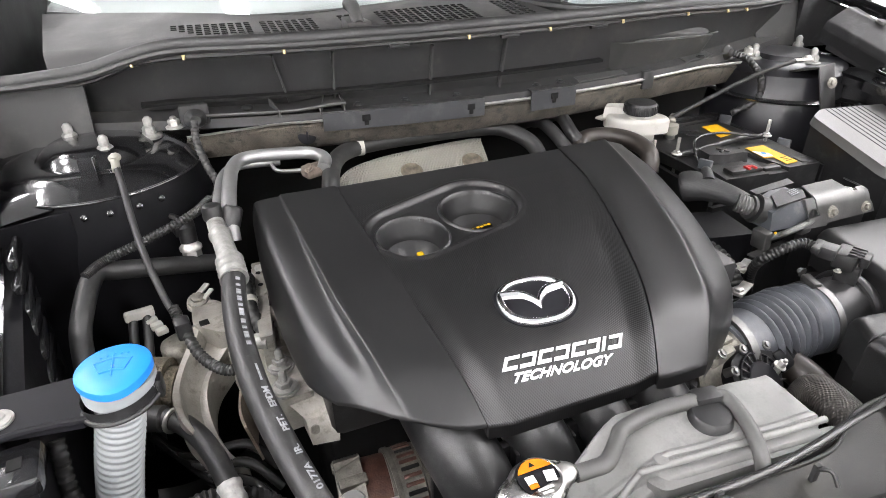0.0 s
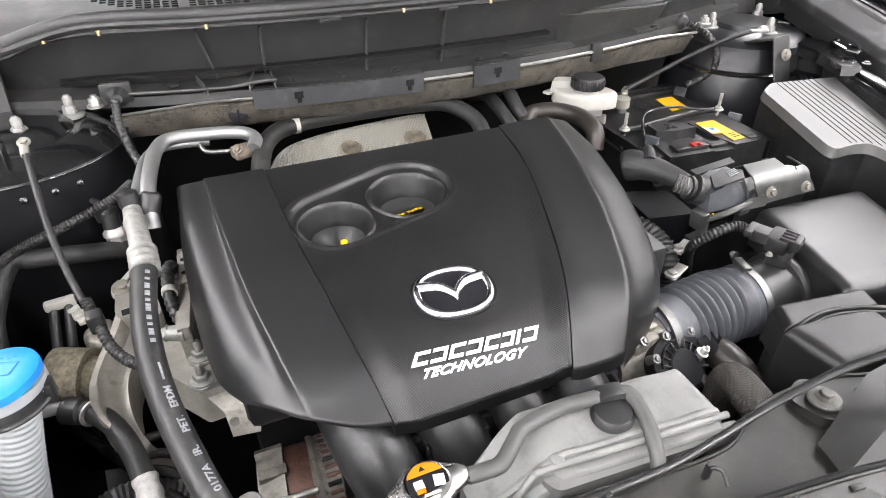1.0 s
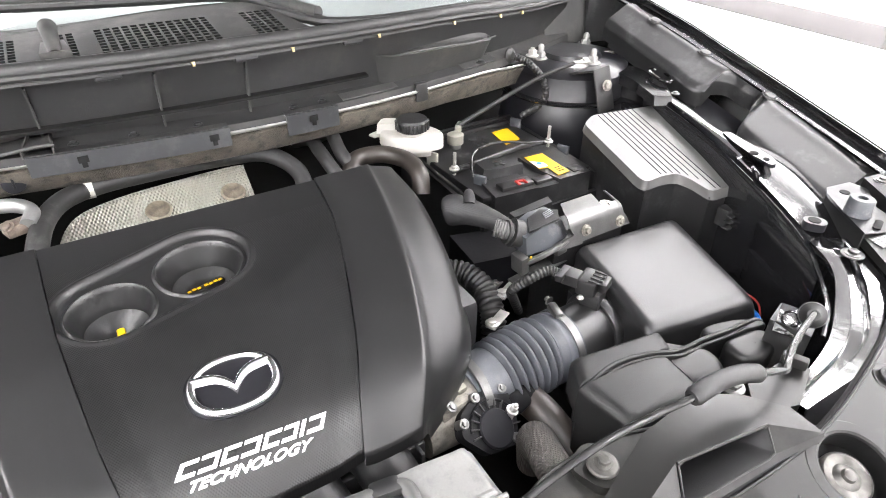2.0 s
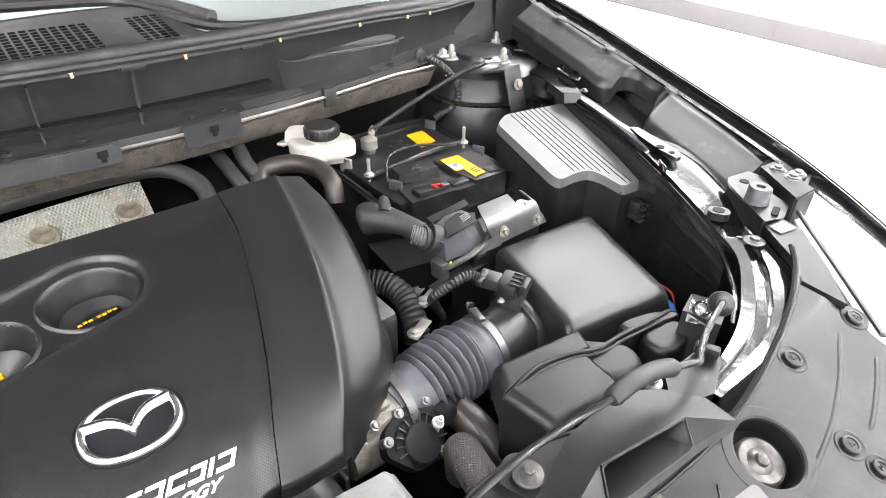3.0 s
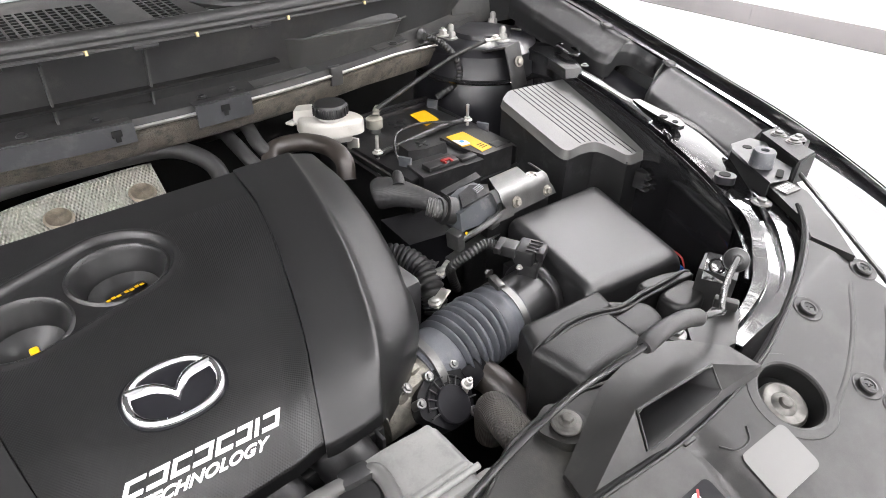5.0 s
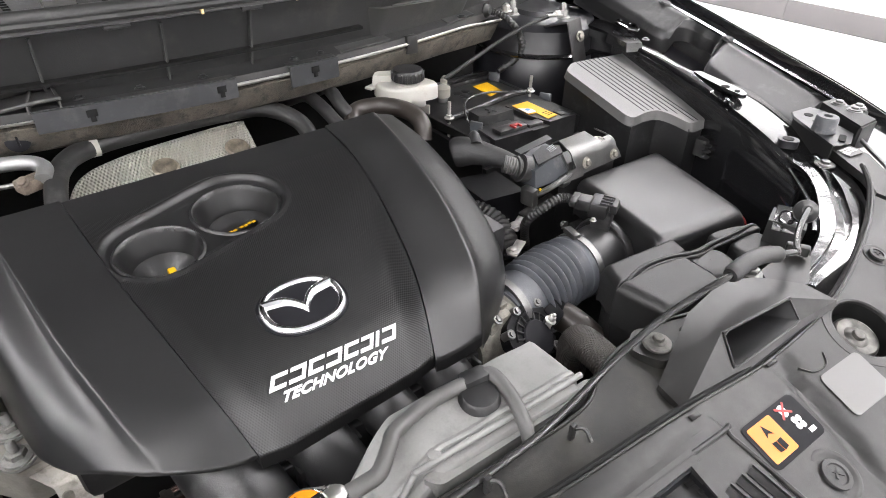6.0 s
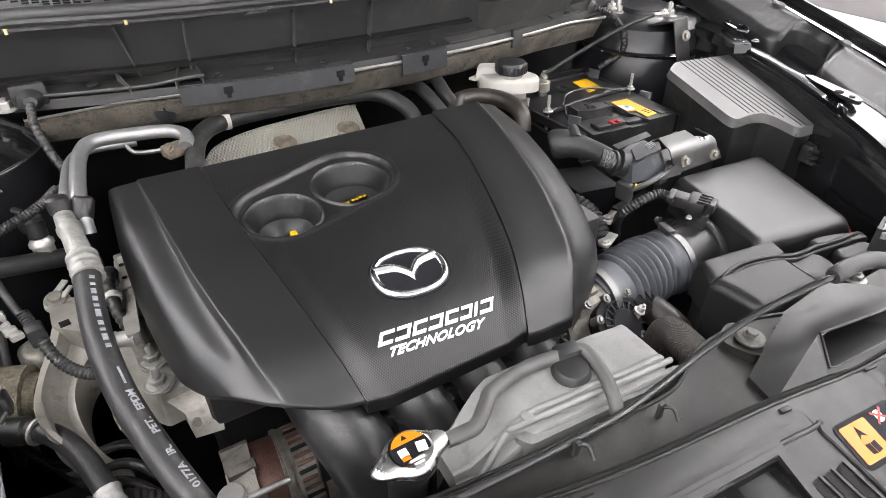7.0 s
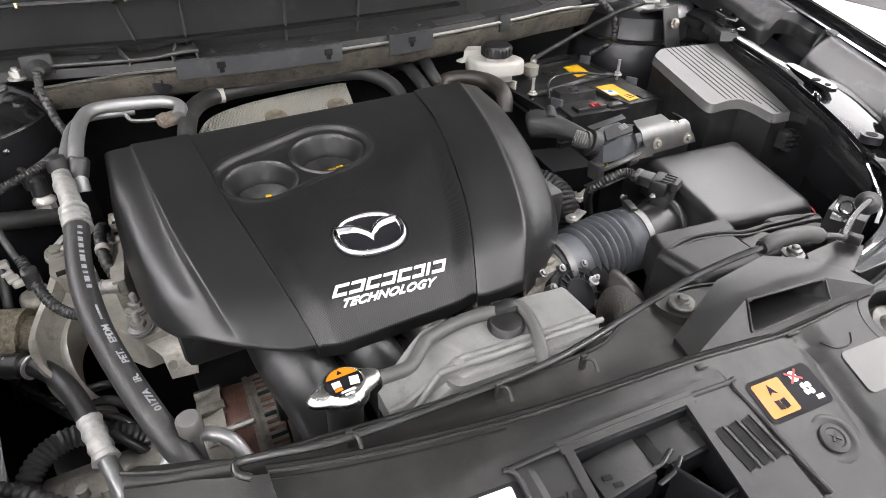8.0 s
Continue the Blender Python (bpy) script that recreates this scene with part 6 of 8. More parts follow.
for x, y, r in ((0.341, 0.163, 0.0115), (0.447, 0.148, 0.0115), (0.306, 0.086, 0.011), (0.309, 0.059, 0.010), (0.067, 0.078, 0.0165), (-0.31, 0.10, 0.013)):
    z = zp(x, y)
    c = part("clip_seat", lathe([(r * 1.35, 0.0), (r * 1.25, 0.0010), (r * 1.05, 0.0008), (r * 0.95, 0.0003)], (x, y, z), (-0.1, -0.28, 1), 28), GREY, front_panel)
    part("push_clip", merge(lathe([(r * 0.8, 0.001), (r * 0.78, 0.003), (r * 0.55, 0.0036), (r * 0.5, 0.0022), (r * 0.3, 0.0024)], (x, y, z), (0, -0.28, 1), 24), box((x, y, z + 0.003), (r * 0.7, 0.0016, 0.0012), 30, bev=0), box((x, y, z + 0.003), (0.0016, r * 0.7, 0.0012), 30, bev=0)), DARK if x > 0.06 else BLACK, c, "round push clip")
# round opening with a mounting disc below
zz = zp(0.236, 0.128)
TILT_P = (-0.115, -0.30, 1)
part("opening_rim", lathe([(0.0435, -0.0006), (0.0425, 0.0007), (0.034, 0.0006), (0.0318, -0.0004), (0.031, -0.003)], (0.236, 0.128, zz), TILT_P, 48, caps=False), GREY, front_panel, sharp=15)
# wall and floor of the opening: inner shade painted on as near-black
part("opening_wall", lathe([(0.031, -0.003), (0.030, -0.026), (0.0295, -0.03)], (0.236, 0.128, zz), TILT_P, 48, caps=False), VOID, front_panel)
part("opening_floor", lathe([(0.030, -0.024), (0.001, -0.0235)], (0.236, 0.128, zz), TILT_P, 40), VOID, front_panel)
part("mounting_disc", lathe([(0.0225, -0.022), (0.0228, -0.012), (0.0218, -0.0095), (0.0200, -0.0085), (0.0185, -0.0098), (0.0120, -0.0105), (0.0105, -0.0090), (0.0065, -0.0075), (0.0055, -0.0040), (0.0040, -0.0032), (0.0005, -0.0030)], (0.229, 0.127, zz), TILT_P, 36), MDISC, front_panel, "plated mounting disc")
for ln in ([(0.43, 0.156), (0.401, 0.143), (0.364, 0.125), (0.311, 0.107), (0.26, 0.097), (0.218, 0.090)], [(0.43, 0.118), (0.40, 0.103), (0.36, 0.088), (0.33, 0.080)]):
    part("step_line", tube([(x, y, zp(x, y) - 0.0038) for x, y in ln], lambda s: 0.0030 + 0.0016 * min(1, 6 * s, 6 - 6 * s), 12, 40), GREY, front_panel)
part("moulded_line", tube([(0.136, 0.146, zp(0.136, 0.146) + 0.0004), (0.146, 0.135, zp(0.146, 0.135) + 0.0004), (0.162, 0.132, zp(0.162, 0.132) + 0.0004), (0.172, 0.140, zp(0.172, 0.140) + 0.0004)], 0.0009, 6, 24), GREY, front_panel)

def flat(poly, lift, h=0.0006):
    """A thin label laid on the panel."""
    return prism(poly, lambda x, y: zp(x, y) + lift, lambda x, y: zp(x, y) + lift + h, 0)


def rounded(cx, cy, w, h, r, rot=0.0, n=5):
    out = []
    for sx, sy, a0 in ((1, 1, 0), (-1, 1, 90), (-1, -1, 180), (1, -1, 270)):
        for k in range(n):
            a = radians(a0 + 90 * k / (n - 1))
            px, py = sx * (w / 2 - r) + r * math.cos(a), sy * (h / 2 - r) + r * math.sin(a)
            c, s_ = math.cos(radians(rot)), math.sin(radians(rot))
            out.append((cx + px * c - py * s_, cy + px * s_ + py * c))
    return out


warn = thing("warning_label", "black warning sticker with an orange caution field", "label", (0.062, 0.122, 0.87))
part("backing", flat(rounded(0.0640, 0.1235, 0.076, 0.039, 0.006, -5), 0.0006, 0.0003), LABELB, warn)
part("orange_field", flat(rounded(0.0470, 0.1250, 0.033, 0.031, 0.002, -5), 0.0011, 0.0003), ORANGE, warn)
part("triangle", flat([(0.0475, 0.1375), (0.0430, 0.1275), (0.0475, 0.1298), (0.0525, 0.1268)], 0.0016, 0.0002), LABELB, warn)
part("book_mark", merge(flat([(0.0420, 0.1232), (0.0475, 0.1222), (0.0475, 0.1135), (0.0421, 0.1148)], 0.0016, 0.0002), flat([(0.0483, 0.1220), (0.0545, 0.1222), (0.0545, 0.1138), (0.0483, 0.1134)], 0.0016, 0.0002)), LABELB, warn)
part("fan_mark", merge(*[flat(rounded(0.084 + 0.0040 * math.cos(a), 0.1195 + 0.0040 * math.sin(a), 0.0055, 0.0055, 0.0022), 0.0011 + 0.00005 * k, 0.0003) for k, a in enumerate((0.6, 2.2, 3.7, 5.3))]), WHITE, warn)
part("hand_mark", flat(rounded(0.080, 0.133, 0.008, 0.010, 0.003), 0.0011, 0.0003), WHITE, warn)
part("cross_mark", merge(flat(rounded(0.080, 0.133, 0.018, 0.0022, 0.001, 35), 0.0016, 0.0002), flat(rounded(0.080, 0.133, 0.018, 0.0022, 0.001, -35), 0.0018, 0.0002)), RED, warn)
part("small_print", merge(*[flat(rounded(0.0865 + 0.0022 * k, 0.1095 - 0.0002 * k, 0.0015, 0.004, 0.0003, -10, 3), 0.0011, 0.0003) for k in range(4)]), WHITE, warn)
single("blank_label", flat(rounded(0.169, 0.1055, 0.059, 0.041, 0.006, -8), 0.001), GREYLAB, "plain light grey sticker on the panel", "label")
wl = thing("bar_code_label", "white printed sticker on a black backing", "label", (-0.225, 0.165, 0.87))
part("backing", flat(rounded(-0.242, 0.150, 0.070, 0.030, 0.005, -6), 0.001), LABELB, wl)
part("paper", flat(rounded(-0.242, 0.152, 0.056, 0.020, 0.002, -6), 0.0018), WHITE, wl)
part("print_bars", merge(*[flat(rounded(-0.264 + 0.0045 * k, 0.1545 - 0.0005 * k, 0.0026, 0.005, 0.0003, -6, 3), 0.0026) for k in range(10)]), DULL, wl)

# vents beside the latch opening, and the latch in it
for sgn in (1, -1):
    for k in range(3):
        x, y = at_latch(sgn * (0.0735 + 0.0150 * k), -0.0455)
        part("vent_slot", flat(rounded(x, y, 0.0075, 0.037, 0.0008, 7 if sgn > 0 else -14, 3), 0.0034), VOID, front_panel)
        x, y = at_latch(sgn * (0.0810 + 0.0150 * k), -0.0455)
        part("vent_bar", flat(rounded(x, y, 0.0024, 0.039, 0.0006, 7 if sgn > 0 else -14, 3), 0.0036, 0.0016), GREY, front_panel)


def frame_strip(p0, q0, p1, q1, lift=0.0030, h=0.0026):
    return flat([at_latch(p0, q0), at_latch(p1, q0), at_latch(p1, q1), at_latch(p0, q1)], lift, h)


part("latch_frame", merge(frame_strip(-0.068, -0.002, 0.068, 0.008), frame_strip(-0.066, -0.17, -0.0575, -0.002), frame_strip(0.0575, -0.17, 0.066, -0.002)), GREY, front_panel)
# walls of the latch opening carry its inner shade as near-black colour
part("frame_wall", merge(frame_strip(-0.060, -0.004, 0.060, -0.0015, -0.030, 0.033), frame_strip(-0.0600, -0.17, -0.0578, -0.004, -0.030, 0.033), frame_strip(0.0578, -0.17, 0.0600, -0.004, -0.030, 0.033)), SHADEB, front_panel)
part("raised_edge", tube([(*at_latch(p, q), zp(*at_latch(p, q)) + 0.0034) for p, q in ((-0.105, -0.12), (-0.108, -0.01), (-0.100, 0.0035), (0.100, 0.0035), (0.112, -0.006), (0.128, -0.10))], 0.0024, 8, 90), GREY, front_panel)
latch = thing("hood_latch", "dark greased hood latch in the panel opening", "latch", (-0.09, 0.08, 0.82))
for sx_, tilt_ in ((-0.122, 2), (-0.056, -2)):
    cr_ = part("carrier", box((sx_, 0.140, 0.863), (0.054, 0.034, 0.010), tilt_, 12, bev=0.002), SNORKEL, latch)
    # lip colour darkened for the shade inside the opening
    part("carrier_lip", box((sx_, 0.122, 0.851), (0.05, 0.006, 0.026), tilt_, bev=0.002), SHADEB, cr_)
part("striker_slot", box((-0.089, 0.141, 0.864), (0.014, 0.03, 0.010), bev=0.003), VOID, latch)
part("jaw", merge(tube([(-0.098, 0.128, 0.862), (-0.088, 0.126, 0.867), (-0.074, 0.131, 0.868)], 0.0026, 10, 12), tube([(-0.098, 0.116, 0.858), (-0.082, 0.117, 0.862), (-0.068, 0.124, 0.864)], 0.0022, 10, 12), box((-0.102, 0.131, 0.862), (0.010, 0.008, 0.006), 10, bev=0.001)), ROD, latch)
# plate low in the opening, its shade put into the colour
part("lower_plate", merge(box((-0.09, 0.06, 0.80), (0.116, 0.14, 0.006), bev=0.002), box((-0.07, 0.09, 0.835), (0.004, 0.06, 0.06), 20, bev=0.001), box((-0.05, 0.085, 0.83), (0.03, 0.004, 0.05), bev=0.001)), SHADEB, latch)
part("spring", tube([(-0.120 + 0.005 * math.cos(k * 0.8), 0.108 - 0.0012 * k, 0.850 + 0.005 * math.sin(k * 0.8)) for k in range(50)], 0.0011, 6, 120), STEEL, latch)
for x, y in ((-0.137, 0.136), (-0.132, 0.128), (-0.044, 0.146), (-0.040, 0.137)):
    part("slot", moved(box((0, 0, 0), (0.008, 0.004, 0.0012), -10, bev=0), pose(x, y, 0.8688 + 0.2 * (y - 0.14), 12, 0, 0)), VOID, latch)
single("bumper_beam", prism([(-0.62, 0.26), (0.62, 0.26), (0.60, 0.0), (0.3, -0.14), (0, -0.18), (-0.3, -0.14), (-0.60, 0.0)], 0.35, 0.80, 0.02), VOID, "dark bumper structure below the cover panel", "bumper", kind="structure")

# crossmember rail between panel and radiator
rail = thing("radiator_support", "dark grey plastic radiator support beam", "radiator support", (-0.2, 0.25, 0.85))


def zr(x, y):
    return 0.882 + 0.06 * (y - 0.22) - 0.25 * max(0, -0.42 - x)


back = along([-0.60, -0.50, -0.42, -0.30, -0.19, -0.06, 0.0, 0.08, 0.12], [0.40, 0.335, 0.285, 0.262, 0.250, 0.240, 0.262, 0.262, 0.25])
xr = [-0.47 + 0.59 * i / 48 for i in range(49)]
part("beam", thick(grid(lambda u, v: Vector((xr[round(u * 48)], (rear(xr[round(u * 48)]) + 0.002) * (1 - v) + back(xr[round(u * 48)]) * v, zr(xr[round(u * 48)], rear(xr[round(u * 48)]) * (1 - v) + back(xr[round(u * 48)]) * v) - 0.004 * math.sin(math.pi * v))), 48, 8), 0.02), RAILM, rail)
part("rear_lip", tube([(x, back(x), zr(x, back(x)) + 0.0005) for x in xr], 0.002, 8, 80), RAILM, rail)
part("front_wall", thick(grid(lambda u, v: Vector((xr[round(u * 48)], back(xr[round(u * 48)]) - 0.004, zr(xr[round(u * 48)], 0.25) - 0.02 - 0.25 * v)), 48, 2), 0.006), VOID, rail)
for x in (-0.305, -0.175, -0.09):
    part("rod_clip", merge(box((x, back(x) - 0.012, zr(x, 0.24) + 0.006), (0.006, 0.004, 0.018), 0, bev=0.001), tube([(x, back(x) - 0.012, zr(x, 0.24) + 0.01), (x + 0.004, back(x) - 0.02, zr(x, 0.24) + 0.014), (x + 0.004, back(x) - 0.028, zr(x, 0.24) + 0.006)], 0.0018, 6, 10)), DARK, rail)
mnt = thing("radiator_mount", "plated bolt in a round rubber radiator mount", "mount", (0.044, 0.237, 0.89))
part("bracket", prism(rounded(0.047, 0.246, 0.038, 0.042, 0.014, 20), 0.86, 0.889, 0.006), RAILM, mnt)
part("washer", lathe([(0.0135, 0), (0.0138, 0.0025), (0.0125, 0.0040), (0.0100, 0.0042), (0.008, 0.0050)], (0.048, 0.242, 0.891), seg=32), GREASY, mnt)
part("bolt", hexbolt((0.048, 0.242, 0.895), 0.0055, h=0.006), GREASY, mnt)
single("mount_bolt", hexbolt((0.207, 0.236, 0.902), 0.008, h=0.008, stud=0.004), DULL, "plated flange bolt beside the scoop", "bolt")

# stowed hood prop rod with foam sleeve
rod = thing("hood_prop_rod", "stowed black steel hood prop rod with foam grip", "prop rod", (-0.03, 0.24, 0.90))
part("rod", tube([(-0.382, 0.250, 0.893), (-0.390, 0.256, 0.896), (-0.388, 0.264, 0.897), (-0.365, 0.260, 0.897), (-0.30, 0.248, 0.894), (-0.139, 0.242, 0.889), (-0.07, 0.246, 0.890), (-0.01, 0.251, 0.897), (0.045, 0.247, 0.915), (0.085, 0.236, 0.934), (0.122, 0.226, 0.946), (0.180, 0.222, 0.946)], 0.0036, 12, 110), ROD, rod)
part("foam_grip", tube([(0.122, 0.226, 0.946), (0.150, 0.225, 0.949), (0.180, 0.222, 0.946), (0.203, 0.216, 0.940)], lambda s: 0.0085 if 0.03 < s < 0.97 else 0.007, 16, 24), DARK, rod, "grey foam grip")
part("crank", tube([(0.195, 0.217, 0.942), (0.222, 0.212, 0.936), (0.240, 0.211, 0.929), (0.256, 0.218, 0.927), (0.278, 0.227, 0.929), (0.306, 0.235, 0.930), (0.328, 0.240, 0.930), (0.340, 0.243, 0.929)], 0.0036, 12, 50), ROD, rod)
part("pivot_plate", merge(moved(box((0, 0, 0), (0.026, 0.003, 0.032), bev=0.001), pose(0.336, 0.260, 0.908, -35, 0, -65)), moved(lathe([(0.0095, 0), (0.0085, 0.0012), (0.007, 0.0002)], (0, -0.0015, 0.002), (0, -1, 0), 20, caps=False), pose(0.336, 0.260, 0.908, -35, 0, -65))), DUSTPAINT, rod)
part("pivot", merge(lathe([(0.014, 0), (0.013, 0.005), (0.009, 0.008), (0.006, 0.012)], (0.346, 0.246, 0.922), (-0.7, -0.3, 0.5), 24), prism([(0.335, 0.235), (0.365, 0.245), (0.36, 0.285), (0.325, 0.275)], 0.80, 0.905, 0.004)), DARK, rod)


# ---- reservoir tank, radiator cap ----
tank = thing("coolant_reservoir", "clouded grey plastic coolant reservoir with hoses", "reservoir", (-0.12, 0.29, 0.80))
def tank_top(x, y):
    """The upper face falls gently to the front and, past its left shoulder, slopes down to the nose."""
    return 0.896 - 0.06 * max(0, 0.325 - y) + 0.0010 * math.sin(x * 90) * math.sin(y * 70 + 1) - 0.72 * max(0, -0.200 - x + 0.35 * (0.335 - y)) ** 1.12


def tank_body(u, v):
    """u: along the tank; v: across, from the rear edge over the top, the ledge and its bead to the front face."""
    x = -0.036 - 0.222 * u
    shoulder = sst(-0.19, -0.26, x)
    back = 0.318 + 0.075 * (-0.036 - x) - 0.022 * shoulder
    ridge = 0.266 + 0.085 * (-0.036 - x) - 0.004 * shoulder
    knots = ((0.0, back + 0.004, -0.055), (0.06, back + 0.003, -0.008), (0.10, back, -0.001), (0.13, back - 0.004, 0.0), (0.60, ridge + 0.006, 0.0), (0.63, ridge + 0.003, 0.0016), (0.66, ridge, 0.0010), (0.69, ridge - 0.0015, -0.006), (0.72, ridge - 0.003, -0.0085), (0.82, ridge - 0.0095, -0.0095), (0.85, ridge - 0.0115, -0.012), (0.88, ridge - 0.0125, -0.018), (1.0, ridge - 0.0145, -0.075))
    for (a, ya, da), (b, yb, db) in zip(knots, knots[1:]):
        if v <= b:
            q = (v - a) / (b - a)
            y, d = ya + (yb - ya) * q, da + (db - da) * q
            break
    y = 0.295 + (y - 0.295) * (1 - 0.25 * sst(0.93, 1.0, u)) * (1 - 0.05 * sst(0.04, 0.0, u))
    return Vector((x, y, tank_top(x, y) + d * (1 - 0.35 * shoulder) - 0.010 * sst(0.05, 0.0, u) ** 2))


part("tank", skirted(grid(tank_body, 80, 100), 0.02), TANKM, tank, sharp=50)
part("seam_rib", tube([(-0.262, 0.266, 0.836), (-0.236, 0.272, 0.862), (-0.212, 0.278, 0.885), (-0.200, 0.2765, 0.8895), (-0.12, 0.270, 0.8895), (-0.036, 0.2635, 0.889)], 0.0030, 10, 90), TANKM, tank)
part("lower_ledge", prism(roundpoly([(-0.206, 0.277), (-0.024, 0.262), (-0.022, 0.250), (-0.198, 0.262)], 0.006), 0.82, lambda x, y: 0.8785 + 0.0008 * math.sin(x * 120), 0.004, 3), TANKM, tank)
part("front_lug", box((-0.075, 0.2495, 0.876), (0.012, 0.006, 0.014), -5, bev=0.002), BLACK, tank)
for kx, ky in ((-0.052, 0.274), (-0.190, 0.280)):
    part("moulded_boss", lathe([(0.006, 0), (0.0055, 0.0012), (0.004, 0.0016)], (kx, ky, 0.8915), seg=20), TANKM, tank)
part("filler_cap", lathe([(0.0190, 0), (0.0190, 0.006), (0.0180, 0.008), (0.0170, 0.0125), (0.015, 0.0145), (0.004, 0.0150)], (-0.128, 0.297, 0.887), (0, -0.02, 1), 32), BLACK, tank, "round black filler cap")
part("overflow_hose", tube([(-0.262, 0.289, 0.899), (-0.248, 0.288, 0.899), (-0.234, 0.289, 0.899), (-0.216, 0.302, 0.900), (-0.203, 0.311, 0.900), (-0.165, 0.316, 0.901), (-0.125, 0.312, 0.901)], 0.0066, 14, 50), HOSEG, tank, "grey-black overflow hose")
part("hose_joint", box((-0.121, 0.312, 0.901), (0.026, 0.016, 0.014), -8, bev=0.004), BLACK, tank)
part("vent_hose", tube([(-0.118, 0.311, 0.901), (-0.106, 0.306, 0.902), (-0.107, 0.285, 0.900), (-0.114, 0.262, 0.896), (-0.118, 0.248, 0.884), (-0.119, 0.242, 0.862)], 0.0062, 14, 40), HOSEG, tank)
neck = thing("radiator_filler", "radiator filler neck with a silver pressure cap", "radiator cap", (-0.293, 0.291, 0.85))
part("neck", merge(cyl((-0.300, 0.300, 0.72), (-0.294, 0.292, 0.896), 0.014, 0.0165, 24), lathe([(0.021, 0), (0.021, 0.004)], (-0.2935, 0.291, 0.893), seg=28), cyl((-0.29, 0.29, 0.882), (-0.262, 0.287, 0.902), 0.005, 0.004, 12)), BLACK, neck)


def cap_outline(r, ear, z, n=72):
    """The cap's outline: a circle with two tapering ears."""
    out = []
    for k in range(n):
        a = 2 * math.pi * k / n
        q = r + 0.0012 * min(1, ear * 100) + ear * abs(math.cos(a)) ** 12
        out.append(Vector((-0.293 + q * math.cos(a + 0.06), 0.290 + q * math.sin(a + 0.06), z - 0.06 * q * math.sin(a))))
    return out


cap = part("pressure_cap", loft(cap_outline(0.0175, 0.0105, 0.8985), cap_outline(0.0195, 0.0125, 0.899), cap_outline(0.0205, 0.0125, 0.9015), cap_outline(0.0200, 0.0115, 0.9045), cap_outline(0.0190, 0.0075, 0.9065), cap_outline(0.0182, 0.0015, 0.9088), cap_outline(0.0172, 0, 0.9094), cap_outline(0.0164, 0, 0.9084), cap_outline(0.001, 0, 0.9084)), PLATED, neck, "plated pressure cap with two ears", sharp=60)


def disc(cx, cy, r, a0, a1, z, h, r0=0.0):
    """A flat ring sector."""
    n = 24
    bm = bmesh.new()
    A = [(cx + r * math.cos(radians(a0 + (a1 - a0) * k / n)), cy + r * math.sin(radians(a0 + (a1 - a0) * k / n)), z) for k in range(n + 1)]
    if r0:
        A += [(cx + r0 * math.cos(radians(a1 + (a0 - a1) * k / n)), cy + r0 * math.sin(radians(a1 + (a0 - a1) * k / n)), z) for k in range(n + 1)]
    lo = [bm.verts.new(p) for p in A]
    bm.faces.new(lo)
    return thick(bm, h)


cz = 0.9094
part("label", lathe([(0.0156, -0.0006), (0.0156, 0.0)], (-0.293, 0.290, cz), (0.02, -0.06, 1), 36), LABELB, cap, "round black printed label")
part("orange_print", disc(-0.293, 0.290, 0.0148, 22, 158, cz + 0.0010, 0.0004), ORANGE, cap)
part("white_print", merge(box((-0.300, 0.2885, cz + 0.001), (0.007, 0.007, 0.0006), bev=0), box((-0.285, 0.2875, cz + 0.001), (0.008, 0.009, 0.0006), -10, bev=0), box((-0.293, 0.2795, cz + 0.0004), (0.012, 0.002, 0.0006), bev=0), box((-0.293, 0.2763, cz + 0.0002), (0.008, 0.0016, 0.0006), bev=0)), WHITE, cap)
part("warning_triangle", prism([(-0.2965, 0.2985), (-0.2915, 0.2985), (-0.294, 0.3030)], cz + 0.001, cz + 0.0016, 0), LABELB, cap)
part("radiator_print", merge(box((-0.300, 0.2835, cz + 0.001), (0.0065, 0.004, 0.0006), bev=0)), ORANGE, cap)

# ---- left of the engine: refrigerant line, hoses, sensor ----
line = thing("refrigerant_line", "aluminium refrigerant pipe joined to a black rubber hose", "pipe", (-0.46, 0.66, 0.85))
part("bent_pipe", tube([(-0.466, 0.715, 0.92), (-0.464, 0.732, 0.948), (-0.458, 0.785, 0.960), (-0.448, 0.845, 0.963), (-0.428, 0.870, 0.963), (-0.380, 0.868, 0.962), (-0.342, 0.860, 0.960), (-0.326, 0.842, 0.956), (-0.332, 0.822, 0.950)], 0.0090, 16, 80), TUBE, line)
part("twin_pipe", tube([(-0.479, 0.738, 0.915), (-0.478, 0.746, 0.944), (-0.472, 0.790, 0.953), (-0.462, 0.842, 0.955), (-0.440, 0.868, 0.954), (-0.385, 0.874, 0.950)], 0.0062, 14, 60), TUBE, line)
part("support_rod", tube([(-0.398, 0.862, 0.952), (-0.390, 0.852, 0.944), (-0.362, 0.842, 0.944), (-0.342, 0.835, 0.946)], 0.003, 8, 16), DULL, line)
part("flange", merge(box((-0.345, 0.832, 0.945), (0.03, 0.022, 0.016), 20, bev=0.004), hexbolt((-0.352, 0.824, 0.952), 0.005, (-0.3, -0.5, 0.7), 0.005)), RUST, line)
part("fitting", tube([(-0.482, 0.728, 0.945), (-0.480, 0.705, 0.944), (-0.476, 0.668, 0.940), (-0.473, 0.635, 0.934)], lambda s: 0.0098 + 0.002 * s + (0.0016 if 0.42 < s < 0.50 else 0), 18, 40), OXID, line, "weathered bare aluminium fitting")
